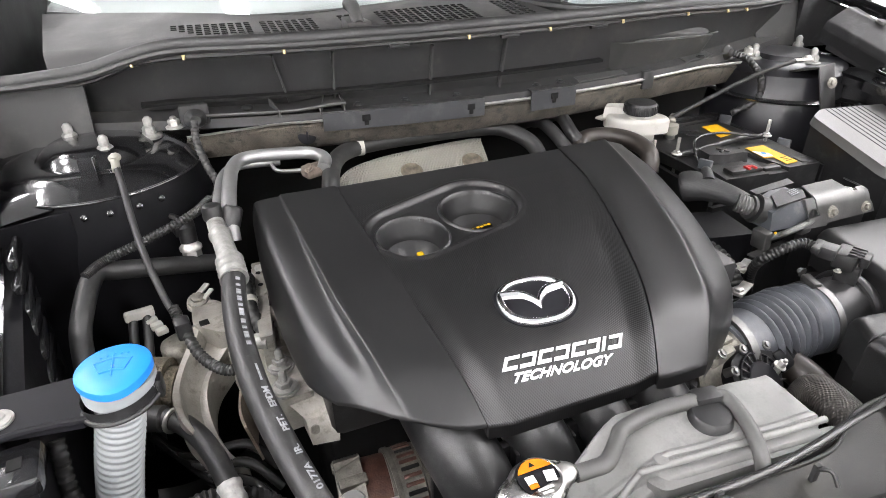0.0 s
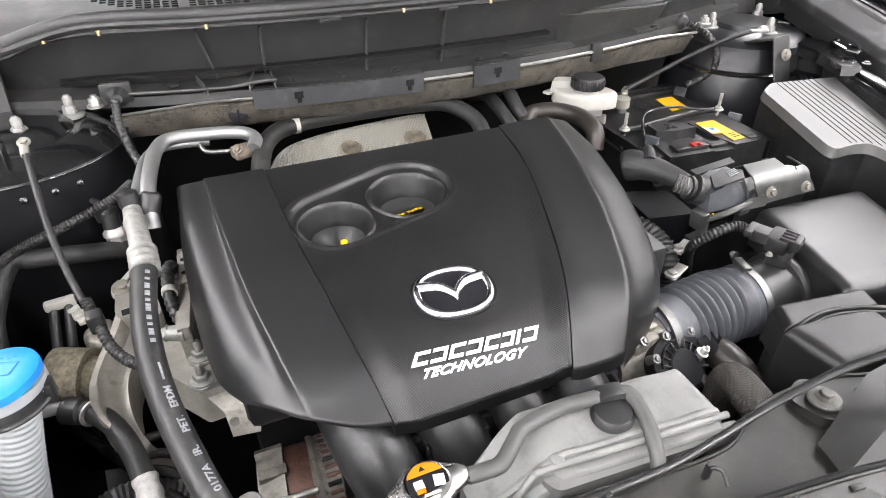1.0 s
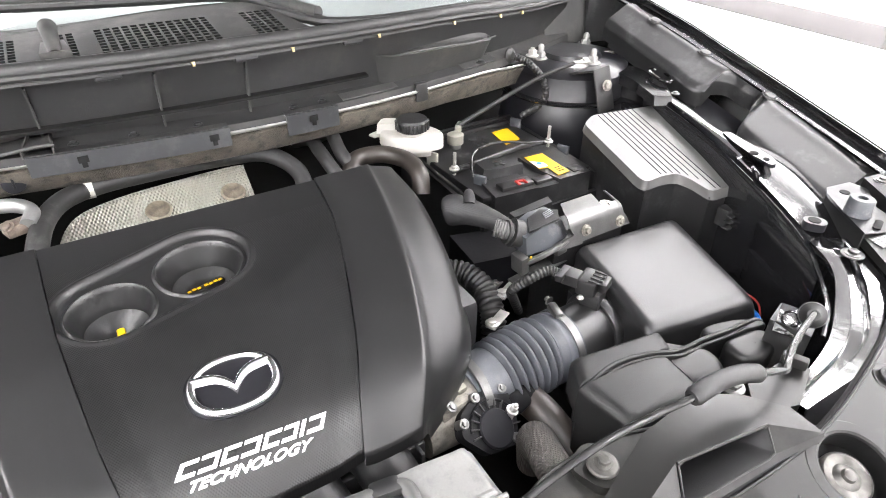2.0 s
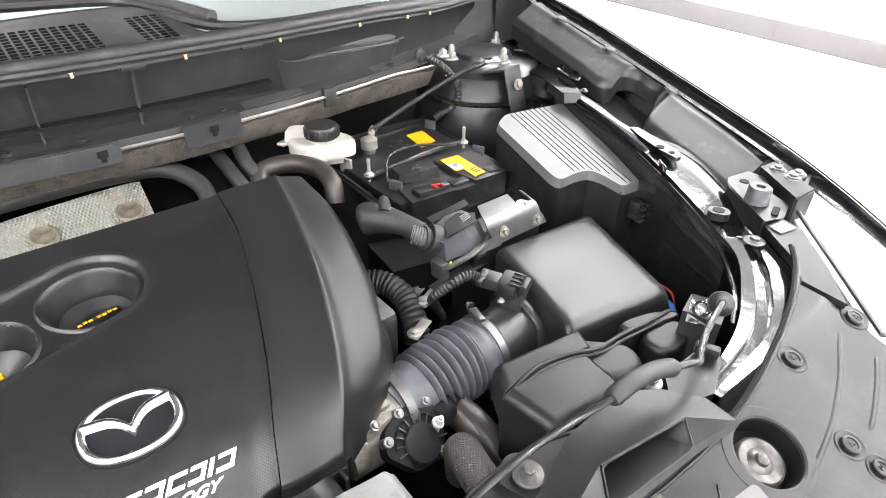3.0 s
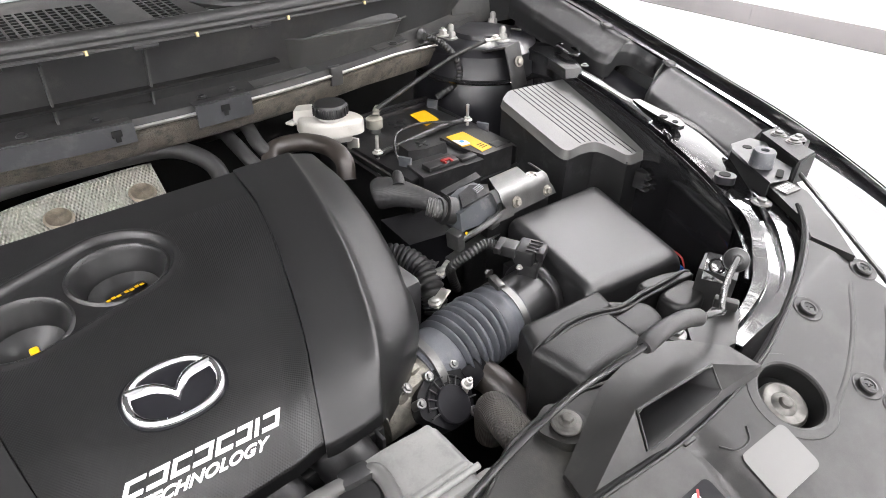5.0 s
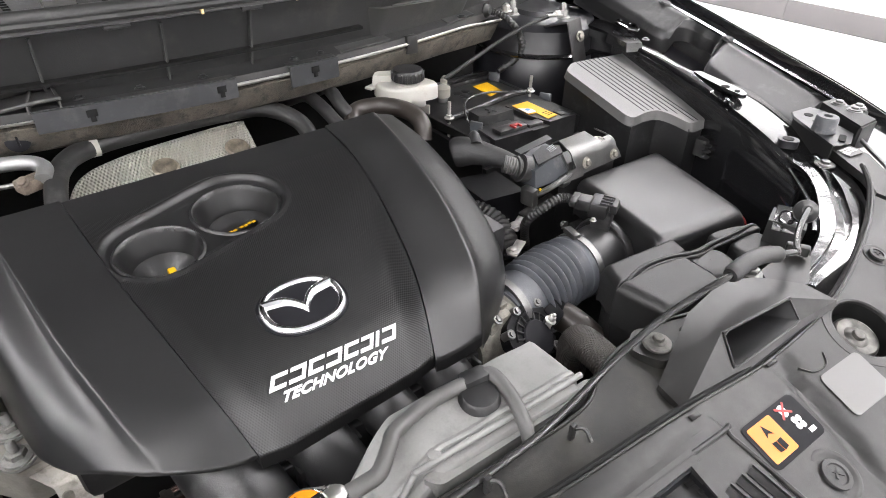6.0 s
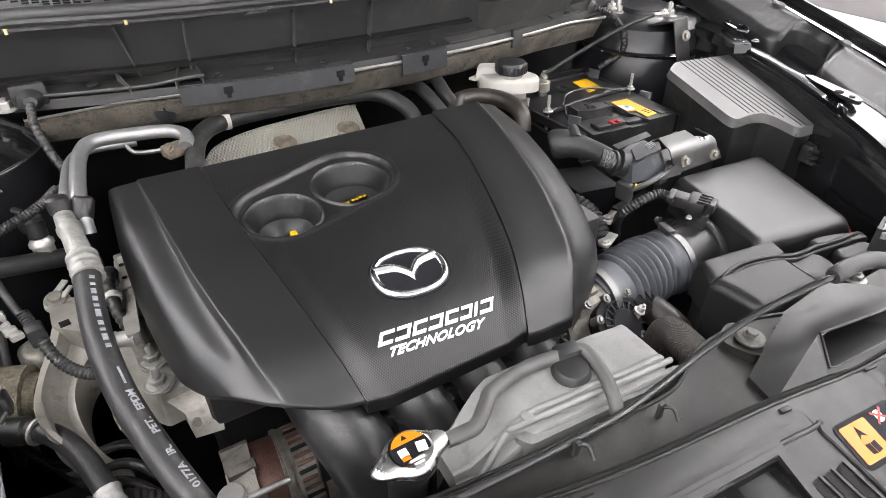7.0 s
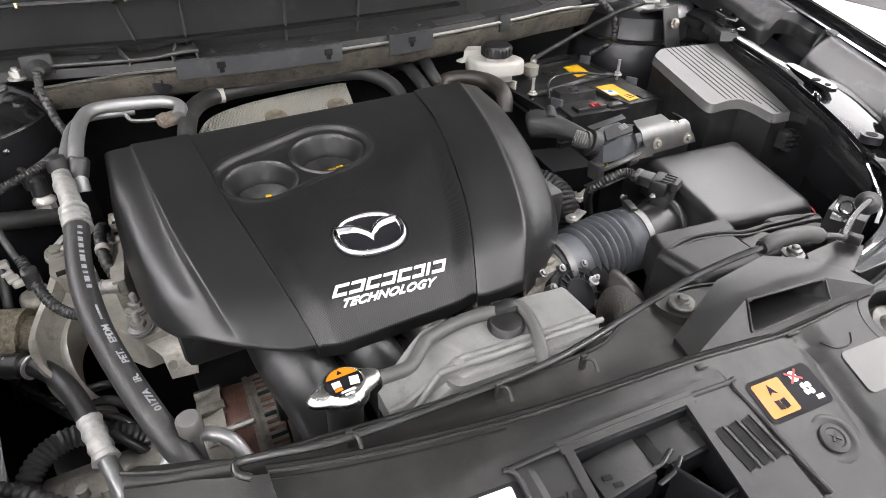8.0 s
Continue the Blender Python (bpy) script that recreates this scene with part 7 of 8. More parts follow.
part("service_cap", merge(lathe([(0.0115, 0), (0.012, 0.004), (0.011, 0.016), (0.008, 0.018)], (-0.482, 0.727, 0.948), (-0.05, 0.15, 1), 20)), BLACK, line, "black service port cap")
part("side_cap", lathe([(0.012, -0.010), (0.012, 0.010), (0.009, 0.014)], (-0.463, 0.728, 0.945), (0.4, 0.3, 1), 20), BLACK, line)
part("crimp", tube([(-0.4735, 0.642, 0.9355), (-0.472, 0.612, 0.929)], lambda s: 0.0146 + 0.0005 * math.cos(s * 19), 22, 20), OXID, line, "crimped aluminium ferrule")
HOSE = [(-0.473, 0.615, 0.930), (-0.476, 0.575, 0.922), (-0.476, 0.525, 0.910), (-0.470, 0.472, 0.892), (-0.457, 0.420, 0.872), (-0.441, 0.372, 0.850), (-0.425, 0.335, 0.82), (-0.41, 0.31, 0.76)]
hose = part("rubber_hose", tube(HOSE, 0.0124, 22, 90), RUBBER, line, "black rubber hose with white print")
HL = smooth(HOSE, 400)


def hose_mark(s, text="", length=0.012, h=0.0055):
    """White print along the hose, laid on its camera side; readable words are letters, the rest bars."""
    bm = word(text, h * 1.35, 0.0, 0.0002, 1.0, 0.00025) if text else box((length / 2, h / 2, 0), (length, h, 0.0006), bev=0)
    if text:
        wide = max(v.co.x for v in bm.verts)
        for v in bm.verts:
            v.co.x, v.co.y = wide - v.co.x, h - v.co.y
    c = Vector((0.55, -0.15, 1.0)).normalized()
    arc = [0.0]
    for a, b in zip(HL, HL[1:]):
        arc.append(arc[-1] + (b - a).length)
    for v in bm.verts:
        d = s + v.co.x
        k = min(max(range(len(arc)), key=lambda i: -abs(arc[i] - d)), len(HL) - 2)
        t = (HL[k + 1] - HL[k]).normalized()
        up = (c - t * c.dot(t)).normalized()
        side = up.cross(t)
        ang = (v.co.y - h / 2) / 0.0126
        v.co = HL[k] + t * (d - arc[k]) + (up * math.cos(ang) + side * math.sin(ang)) * (0.0127 + v.co.z)
    return bm


for s_, len_ in ((0.012, 0.004), (0.022, 0.003), (0.030, 0.0065), (0.040, 0.006), (0.050, 0.0035), (0.057, 0.009), (0.071, 0.005), (0.080, 0.003), (0.087, 0.007), (0.098, 0.004)):
    part("print_bar", hose_mark(s_, "", len_, 0.0045), PRINT, hose)
part("arrow_bar", hose_mark(0.124, "", 0.018, 0.0018), PRINT, hose)
part("print_word", hose_mark(0.149, "EPDM", h=0.0066), PRINT, hose)
part("print_word", hose_mark(0.180, "PET.", h=0.0066), PRINT, hose)
part("print_word", hose_mark(0.210, "IR.", h=0.0066), PRINT, hose)
part("print_word", hose_mark(0.228, "0177A", h=0.0066), PRINT, hose)

lowline = thing("discharge_hose", "black refrigerant hose with a crimped white-metal end", "hose", (-0.54, 0.52, 0.75))
part("hose", tube([(-0.592, 0.606, 0.782), (-0.566, 0.592, 0.783), (-0.545, 0.566, 0.782), (-0.528, 0.530, 0.778), (-0.516, 0.490, 0.768)], lambda s: 0.0112 if s > 0.16 else 0.0145, 18, 40), RUBBER, lowline)
part("ring", tube([(-0.566, 0.592, 0.783), (-0.564, 0.590, 0.783)], 0.0150, 20, 2), STEEL, lowline)
part("crimp", tube([(-0.517, 0.494, 0.769), (-0.508, 0.446, 0.752)], lambda s: 0.0122 + 0.0008 * math.cos(s * 19) + (0.0014 if s > 0.85 else 0), 9, 24), FERR, lowline, "white-metal crimp ferrule")
part("pipe", tube([(-0.62, 0.612, 0.785), (-0.588, 0.604, 0.790)], 0.007, 12, 4), TUBE, lowline)
part("pipe_end", tube([(-0.508, 0.446, 0.752), (-0.498, 0.402, 0.735), (-0.485, 0.35, 0.70)], 0.009, 14, 16), TUBE, lowline)

gc = thing("ground_strap", "black ground cable with a dull plated eyelet", "cable", (-0.55, 0.7, 0.86), "ground cables")
part("cable", tube([(-0.577, 0.799, 1.006), (-0.573, 0.776, 0.994), (-0.563, 0.708, 0.944), (-0.547, 0.652, 0.902), (-0.533, 0.622, 0.881)], 0.0040, 10, 40), RUBBER, gc)
part("corrugated_end", tube([(-0.540, 0.640, 0.894), (-0.533, 0.620, 0.880), (-0.521, 0.588, 0.863), (-0.500, 0.562, 0.857), (-0.476, 0.553, 0.860)], ribbed(0.0058, 0.0006, 30), 10, 130), RUBBER, gc)
part("clip", box((-0.533, 0.618, 0.880), (0.016, 0.018, 0.022), 10, bev=0.003), BLACK, gc)
part("eyelet", merge(hexbolt((-0.577, 0.807, 1.010), 0.0048, (0, -0.5, 1), 0.005), tube([(-0.577, 0.801, 1.008), (-0.576, 0.789, 1.001)], 0.005, 10, 4)), LEAD, gc, "dull plated eyelet")
single("tower_bracket", moved(merge(prism(roundpoly([(-0.010, -0.016), (0.010, -0.016), (0.010, 0.012), (-0.010, 0.012)], 0.005), 0, 0.002, 0.0006), box((0.011, -0.002, 0.006), (0.002, 0.034, 0.012), bev=0.0006)), pose(-0.606, 0.803, 1.004, 86, 0, -12)), DUSTPAINT, "small black steel bracket on the strut tower", "bracket")

cable("coolant_pipe", [(-0.63, 0.66, 0.74), (-0.643, 0.655, 0.808), (-0.644, 0.67, 0.846), (-0.639, 0.69, 0.873), (-0.626, 0.745, 0.894), (-0.603, 0.76, 0.887), (-0.555, 0.77, 0.875), (-0.497, 0.8, 0.85)], 0.0115, RUBBER, "black rubber pipe bent along the apron", "pipe", "hoses", 16, 60)
cable("wiring_loom", [(-0.632, 0.73, 0.902), (-0.612, 0.752, 0.907), (-0.564, 0.76, 0.92), (-0.508, 0.775, 0.936), (-0.484, 0.8, 0.942)], ribbed(0.0055, 0.0007, 60), RUBBER, "black corrugated wiring loom along the apron", "wiring", "wiring", 10, 220)
cable("taped_loom", [(-0.485, 0.905, 1.012), (-0.487, 0.885, 0.990), (-0.480, 0.855, 0.965), (-0.472, 0.825, 0.945), (-0.492, 0.80, 0.925)], ribbed(0.0052, 0.0006, 20), RUBBER, "black taped loom from the cowl grommet", "wiring", "wiring", 10, 100)
grom = thing("cowl_grommet", "black rubber grommet where a loom leaves the cowl", "grommet", (-0.483, 0.915, 1.01), "grommets")
part("grommet", merge(lathe([(0.015, 0), (0.014, 0.004), (0.009, 0.008), (0.007, 0.014)], (-0.483, 0.918, 1.012), (0, -1, 0.1), 24, 0.9), box((-0.483, 0.925, 1.016), (0.040, 0.010, 0.030), bev=0.008)), RUBBER, grom)
grom2 = thing("cowl_grommet", "black rubber grommet with a corrugated loom", "grommet", (0.47, 0.92, 1.0), "grommets")
part("grommet", lathe([(0.013, 0), (0.012, 0.003), (0.010, 0.004), (0.008, 0.007), (0.006, 0.010)], (0.458, 0.922, 1.010), (0.1, -1, 0.1), 24, 1.15), RUBBER, grom2)
part("loom", tube([(0.457, 0.905, 1.012), (0.478, 0.885, 1.0), (0.50, 0.87, 0.97), (0.505, 0.87, 0.93), (0.47, 0.89, 0.90)], ribbed(0.0062, 0.0007, 24), 10, 110), RUBBER, grom2)
for x, y, z in ((-0.512, 0.930, 1.0), (0.515, 0.925, 1.0)):
    nb = thing("cowl_nut", "plated flange nut beside the strut tower", "nut", (x, y, z), "cowl nuts")
    part("nut", hexbolt((x, y, z), 0.008, h=0.012, stud=0.004), STEEL, nb)
sensor = thing("pressure_sensor", "black pressure sensor with a hexagon metal base", "sensor", (-0.52, 0.796, 0.86))
part("base", merge(lathe([(0.012, 0), (0.012, 0.012), (0.010, 0.014)], (-0.521, 0.796, 0.864), (0, 0.1, 1), 6), lathe([(0.014, 0.014), (0.014, 0.018), (0.009, 0.024)], (-0.521, 0.796, 0.864), (0, 0.1, 1), 20)), STEEL, sensor)
part("plug", merge(lathe([(0.011, 0), (0.011, 0.02), (0.007, 0.024)], (-0.521, 0.799, 0.888), (0, 0.2, 1), 16), box((-0.524, 0.806, 0.907), (0.026, 0.018, 0.02), 15, bev=0.003)), BLACK, sensor)
part("wire", tube([(-0.528, 0.811, 0.917), (-0.56, 0.84, 0.925), (-0.585, 0.84, 0.915), (-0.60, 0.82, 0.89), (-0.605, 0.80, 0.86)], 0.004, 8, 30), DARK, sensor)
for k in range(6):
    cable("brake_line", [(-0.665 + 0.008 * k, 0.80, 0.83 - 0.013 * k), (-0.625, 0.83, 0.845 - 0.014 * k), (-0.575, 0.835, 0.822 - 0.016 * k), (-0.53, 0.83, 0.785 - 0.017 * k), (-0.50, 0.80, 0.74 - 0.015 * k)], 0.0028, ROD, "thin black metal line on the bay wall", "pipe", "brake lines", 8, 30)
wc = thing("hose_guide", "white plastic hose guide holding two black lines", "clip", (-0.60, 0.73, 0.80))
part("guide", merge(box((-0.592, 0.735, 0.835), (0.034, 0.012, 0.012), 8, bev=0.003), *[box((-0.580 + 0.005 * k, 0.728 - 0.007 * k, 0.826 - 0.004 * k), (0.014, 0.010, 0.008), 20, bev=0.002) for k in range(3)]), WHITEP, wc)
for x in (-0.600, -0.584):
    part("line", tube([(x, 0.735, 0.832), (x - 0.004, 0.705, 0.80), (x - 0.012, 0.68, 0.74), (x - 0.02, 0.68, 0.66)], 0.0055, 10, 20), RUBBER, wc)

# washer filler
washer = thing("washer_filler", "ribbed white washer filler neck with a blue cap", "washer filler", (-0.6, 0.48, 0.7))
part("neck", tube([(-0.569, 0.476, 0.945), (-0.578, 0.477, 0.905), (-0.592, 0.479, 0.855), (-0.606, 0.482, 0.80), (-0.622, 0.488, 0.74), (-0.64, 0.50, 0.64)], lambda s: 0.0265 - 0.09 * s if s < 0.07 else (0.0188 + 0.0008 * math.sin(s * 230)), 24, 260), NECKM, washer, sharp=60)
part("collar", lathe([(0.0275, 0), (0.028, 0.006), (0.027, 0.016)], (-0.570, 0.476, 0.933), (0.1, -0.05, 1), 32), NECKM, washer)


def cap_ring(q, h, n=40):
    out = []
    for k in range(n):
        a = 2 * math.pi * k / n
        r = 0.0285 * q * (1 + 0.20 * max(0, math.cos(a + math.pi / 2 - 0.12)) ** 6)
        out.append(Vector((-0.570 + r * math.cos(a), 0.476 + r * math.sin(a), 0.949 + h)))
    return out


capm = loft(cap_ring(0.99, 0), cap_ring(1.0, 0.003), cap_ring(0.98, 0.0065), cap_ring(0.9, 0.0080), cap_ring(0.5, 0.0078), cap_ring(0.05, 0.0076))
wcap = part("cap", capm, BLUE, washer, "bright blue snap cap")
wz = 0.9572
part("washer_mark", merge(tube([(-0.584, 0.482, wz), (-0.570, 0.486, wz), (-0.556, 0.481, wz), (-0.561, 0.468, wz), (-0.570, 0.471, wz), (-0.579, 0.469, wz), (-0.584, 0.482, wz)], 0.0006, 6, 7, True), tube([(-0.570, 0.463, wz), (-0.570, 0.488, wz)], 0.0006, 6, 2), *[tube([(-0.580 + 0.005 * k, 0.488 + 0.002 * (1 - abs(k - 2) / 2), wz), (-0.578 + 0.005 * k, 0.4885 + 0.002 * (1 - abs(k - 2) / 2), wz)], 0.0006, 6, 2) for k in range(5)]), BLUE, wcap)
arm = thing("filler_bracket", "black plastic bracket holding the washer filler", "bracket", (-0.63, 0.46, 0.92))
part("ring", merge(grid(lambda u, v: Vector((-0.571 + (0.0290 + 0.0005 * v) * math.cos(math.pi * (0.80 + 1.08 * u)), 0.476 + (0.0290 + 0.0005 * v) * math.sin(math.pi * (0.80 + 1.08 * u)), 0.918 + 0.010 * u + 0.011 * v)), 30, 1), tube([Vector((-0.571 + 0.0300 * math.cos(math.pi * (0.80 + 1.08 * k / 30)), 0.476 + 0.0300 * math.sin(math.pi * (0.80 + 1.08 * k / 30)), 0.918 + 0.010 * k / 30)) for k in range(31)], 0.0022, 8, 31, True), box((-0.541, 0.470, 0.932), (0.005, 0.014, 0.018), 0, bev=0.002)), BLACK, arm)
part("arm", merge(prism([(-0.606, 0.520), (-0.664, 0.518), (-0.72, 0.505), (-0.72, 0.452), (-0.655, 0.470), (-0.600, 0.462), (-0.590, 0.472)], 0.914, 0.922, 0.003), tube([(-0.592, 0.462, 0.922), (-0.65, 0.466, 0.922), (-0.72, 0.450, 0.922)], 0.003, 8, 12)), LABELB, arm)
part("lower_plate", box((-0.655, 0.448, 0.900), (0.05, 0.045, 0.020), 6, bev=0.006), DUSTPAINT, arm)
part("slot", box((-0.647, 0.447, 0.9098), (0.010, 0.012, 0.002), 6, bev=0), VOID, arm)
part("bolt", merge(hexbolt((-0.662, 0.486, 0.923), 0.0075, h=0.005), lathe([(0.0125, 0), (0.0122, 0.0015)], (-0.662, 0.486, 0.9222), seg=24)), STEEL, arm)
cable("lamp_loom", [(-0.645, 0.52, 0.86), (-0.64, 0.49, 0.82), (-0.615, 0.45, 0.79), (-0.57, 0.42, 0.775), (-0.53, 0.39, 0.76)], ribbed(0.007, 0.0007, 30), RUBBER, "black corrugated loom beside the washer filler", "wiring", "wiring", 10, 130)

# engine mount, alternator
mount = thing("engine_mount", "weathered cast aluminium engine mount bracket", "engine mount", (-0.53, 0.66, 0.70))
EDGEL = [(-0.532, 0.700, 0.829), (-0.540, 0.668, 0.824), (-0.553, 0.630, 0.818), (-0.5595, 0.595, 0.813), (-0.554, 0.566, 0.803), (-0.540, 0.548, 0.782), (-0.530, 0.545, 0.74)]
EDGER = [(-0.488, 0.690, 0.829), (-0.498, 0.660, 0.822), (-0.519, 0.634, 0.812), (-0.527, 0.606, 0.802), (-0.524, 0.572, 0.786), (-0.514, 0.552, 0.766), (-0.500, 0.550, 0.74)]


def arm_line(k, dz):
    return [(a[0] + (b[0] - a[0]) * k, a[1] + (b[1] - a[1]) * k, a[2] + (b[2] - a[2]) * k + dz) for a, b in zip(EDGEL, EDGER)]


strip("bracket_arm", [arm_line(-0.03, -0.045), arm_line(-0.02, -0.003), arm_line(0.02, 0.0), arm_line(0.20, 0.0005), arm_line(0.25, -0.003), arm_line(0.33, -0.016), arm_line(0.70, -0.020), arm_line(0.95, -0.014), arm_line(1.0, -0.018), arm_line(1.02, -0.06)], ALU, mount, n=40, th=0.003)
part("top_plate", merge(prism(roundpoly([(-0.533, 0.742), (-0.506, 0.738), (-0.487, 0.715), (-0.480, 0.672), (-0.498, 0.660), (-0.532, 0.690)], 0.008), 0.805, 0.832, 0.004), lathe([(0.0150, 0), (0.014, 0.006), (0.010, 0.008)], (-0.524, 0.742, 0.826), (0.0, -0.2, 1), 24)), ALU, mount)
part("plate_hole", box((-0.519, 0.690, 0.8315), (0.011, 0.012, 0.002), 10, bev=0.0006), VOID, mount)
part("bushing_end", puck([(-0.575, 0.715), (-0.548, 0.728), (-0.540, 0.700), (-0.552, 0.680), (-0.572, 0.690)], 0.77, 0.806, 0.010), WEATH, mount)
part("rubber_core", merge(cyl((-0.606, 0.660, 0.785), (-0.570, 0.648, 0.782), 0.036, 0.035, 28), cyl((-0.59, 0.655, 0.784), (-0.560, 0.645, 0.780), 0.026, 0.026, 24)), CORE, mount, "rough brown-grey rubber core")
part("stay", thick(grid(lambda u, v: Vector((-0.494 + 0.010 * v + 0.004 * math.sin(6 * u), 0.632 - 0.075 * u, 0.815 - 0.04 * u - 0.055 * v)), 10, 5), 0.003), RUST, mount, "rusty steel stay")
part("bolt", hexbolt((-0.524, 0.741, 0.833), 0.0085, (0.0, -0.2, 1), 0.008), WEATH, mount)
part("earth_tag", merge(box((-0.519, 0.752, 0.839), (0.008, 0.028, 0.003), -40, 12, bev=0.001), box((-0.511, 0.742, 0.839), (0.006, 0.018, 0.003), -40, 12, bev=0.001)), WHITEP, mount)
for k in range(4):
    cable("power_steering_line", [(-0.60 + 0.02 * k, 0.64 - 0.03 * k, 0.72), (-0.56 + 0.012 * k, 0.58 - 0.02 * k, 0.735), (-0.50, 0.575 - 0.028 * k, 0.735), (-0.47, 0.56 - 0.03 * k, 0.70)], 0.006, ROD, "thin black metal line beside the engine", "pipe", "lines", 10, 24)
cable("low_loom", [(-0.60, 0.40, 0.70), (-0.585, 0.47, 0.735), (-0.55, 0.50, 0.745), (-0.50, 0.50, 0.73), (-0.46, 0.49, 0.69)], ribbed(0.012, 0.001, 34), RUBBER, "thick black corrugated loom low in the bay", "wiring", "wiring", 12, 150)
single("compressor", merge(cyl((-0.58, 0.46, 0.66), (-0.46, 0.46, 0.66), 0.055, seg=32), box((-0.545, 0.44, 0.705), (0.07, 0.06, 0.03), bev=0.004), *[cyl((-0.56 + 0.022 * k, 0.43 + 0.01 * (k % 2), 0.71), (-0.56 + 0.022 * k, 0.43 + 0.01 * (k % 2), 0.732), 0.006, seg=10) for k in range(3)]), ALU, "dull aluminium compressor deep beside the radiator", "compressor")

alt = thing("alternator", "aluminium alternator with copper windings showing through slots", "alternator", (-0.36, 0.46, 0.66))
part("rear_housing", merge(cyl((-0.412, 0.470, 0.70), (-0.440, 0.472, 0.70), 0.055, 0.046, 40), *[box((-0.424, 0.470 + 0.051 * math.cos(a), 0.70 + 0.051 * math.sin(a)), (0.03, 0.010, 0.012), 0, math.degrees(a), bev=0.002) for a in (0.3, 1.0, 1.7, 2.4, 3.1)]), ALTM, alt)
part("winding", cyl((-0.413, 0.470, 0.70), (-0.385, 0.468, 0.70), 0.0500, 0.0500, 48), COPPER, alt, "brown copper winding band")
fh = part("front_housing", merge(cyl((-0.386, 0.468, 0.70), (-0.352, 0.466, 0.70), 0.0535, 0.0530, 48), cyl((-0.352, 0.466, 0.70), (-0.300, 0.466, 0.70), 0.0530, 0.040, 48), lathe([(0.0545, 0), (0.055, 0.003), (0.0545, 0.006)], (-0.384, 0.468, 0.70), (1, 0, 0), 40)), ALTM, alt)
for k in range(16):
    a = 0.75 + k * 0.165
    part("slot", box((-0.364, 0.467 + 0.0518 * math.cos(a), 0.70 + 0.0518 * math.sin(a)), (0.020, 0.0055, 0.0046), 0, math.degrees(a), bev=0.0012), COPPER if k % 3 else VOID, fh)
part("through_bolt", cyl((-0.43, 0.432, 0.745), (-0.385, 0.431, 0.745), 0.0035, seg=10), STEEL, alt)
rl = part("rating_label", moved(box((0, 0, 0), (0.026, 0.030, 0.0008), bev=0), pose(-0.326, 0.430, 0.735, 42, 16, 0)), GREYLAB, alt, "pale printed rating plate")
part("rating_bars", moved(merge(*[box((-0.002, 0.010 - 0.005 * k, 0.0007), (0.018, 0.002, 0.0006), bev=0) for k in range(5)]), pose(-0.326, 0.430, 0.735, 42, 16, 0)), WHITE, rl)
alt.location.x += 0.024
cable("ribbed_belt_guard", [(-0.315, 0.40, 0.84), (-0.285, 0.365, 0.79), (-0.265, 0.36, 0.72), (-0.26, 0.38, 0.62)], 0.012, BLACK, "black hose curving past the alternator", "hose", "hoses", 12, 24)
port = thing("service_port", "bare metal refrigerant service port with grey cap", "service port", (-0.42, 0.34, 0.83))
part("nut", lathe([(0.009, -0.006), (0.009, 0.0)], (-0.417, 0.356, 0.848), seg=6), TUBE, port)
part("cap", lathe([(0.0105, 0), (0.0112, 0.002), (0.0108, 0.015), (0.0095, 0.0165)], (-0.417, 0.356, 0.848), (0, 0, 1), 24), GREYLAB, port, "grey plastic cap")
part("stem", cyl((-0.417, 0.356, 0.80), (-0.417, 0.356, 0.848), 0.0055, seg=16), TUBE, port)
part("pipe", tube([(-0.455, 0.305, 0.79), (-0.448, 0.333, 0.822), (-0.436, 0.352, 0.832), (-0.411, 0.360, 0.834), (-0.389, 0.345, 0.830), (-0.378, 0.325, 0.81)], 0.0068, 12, 30), TUBE, port)

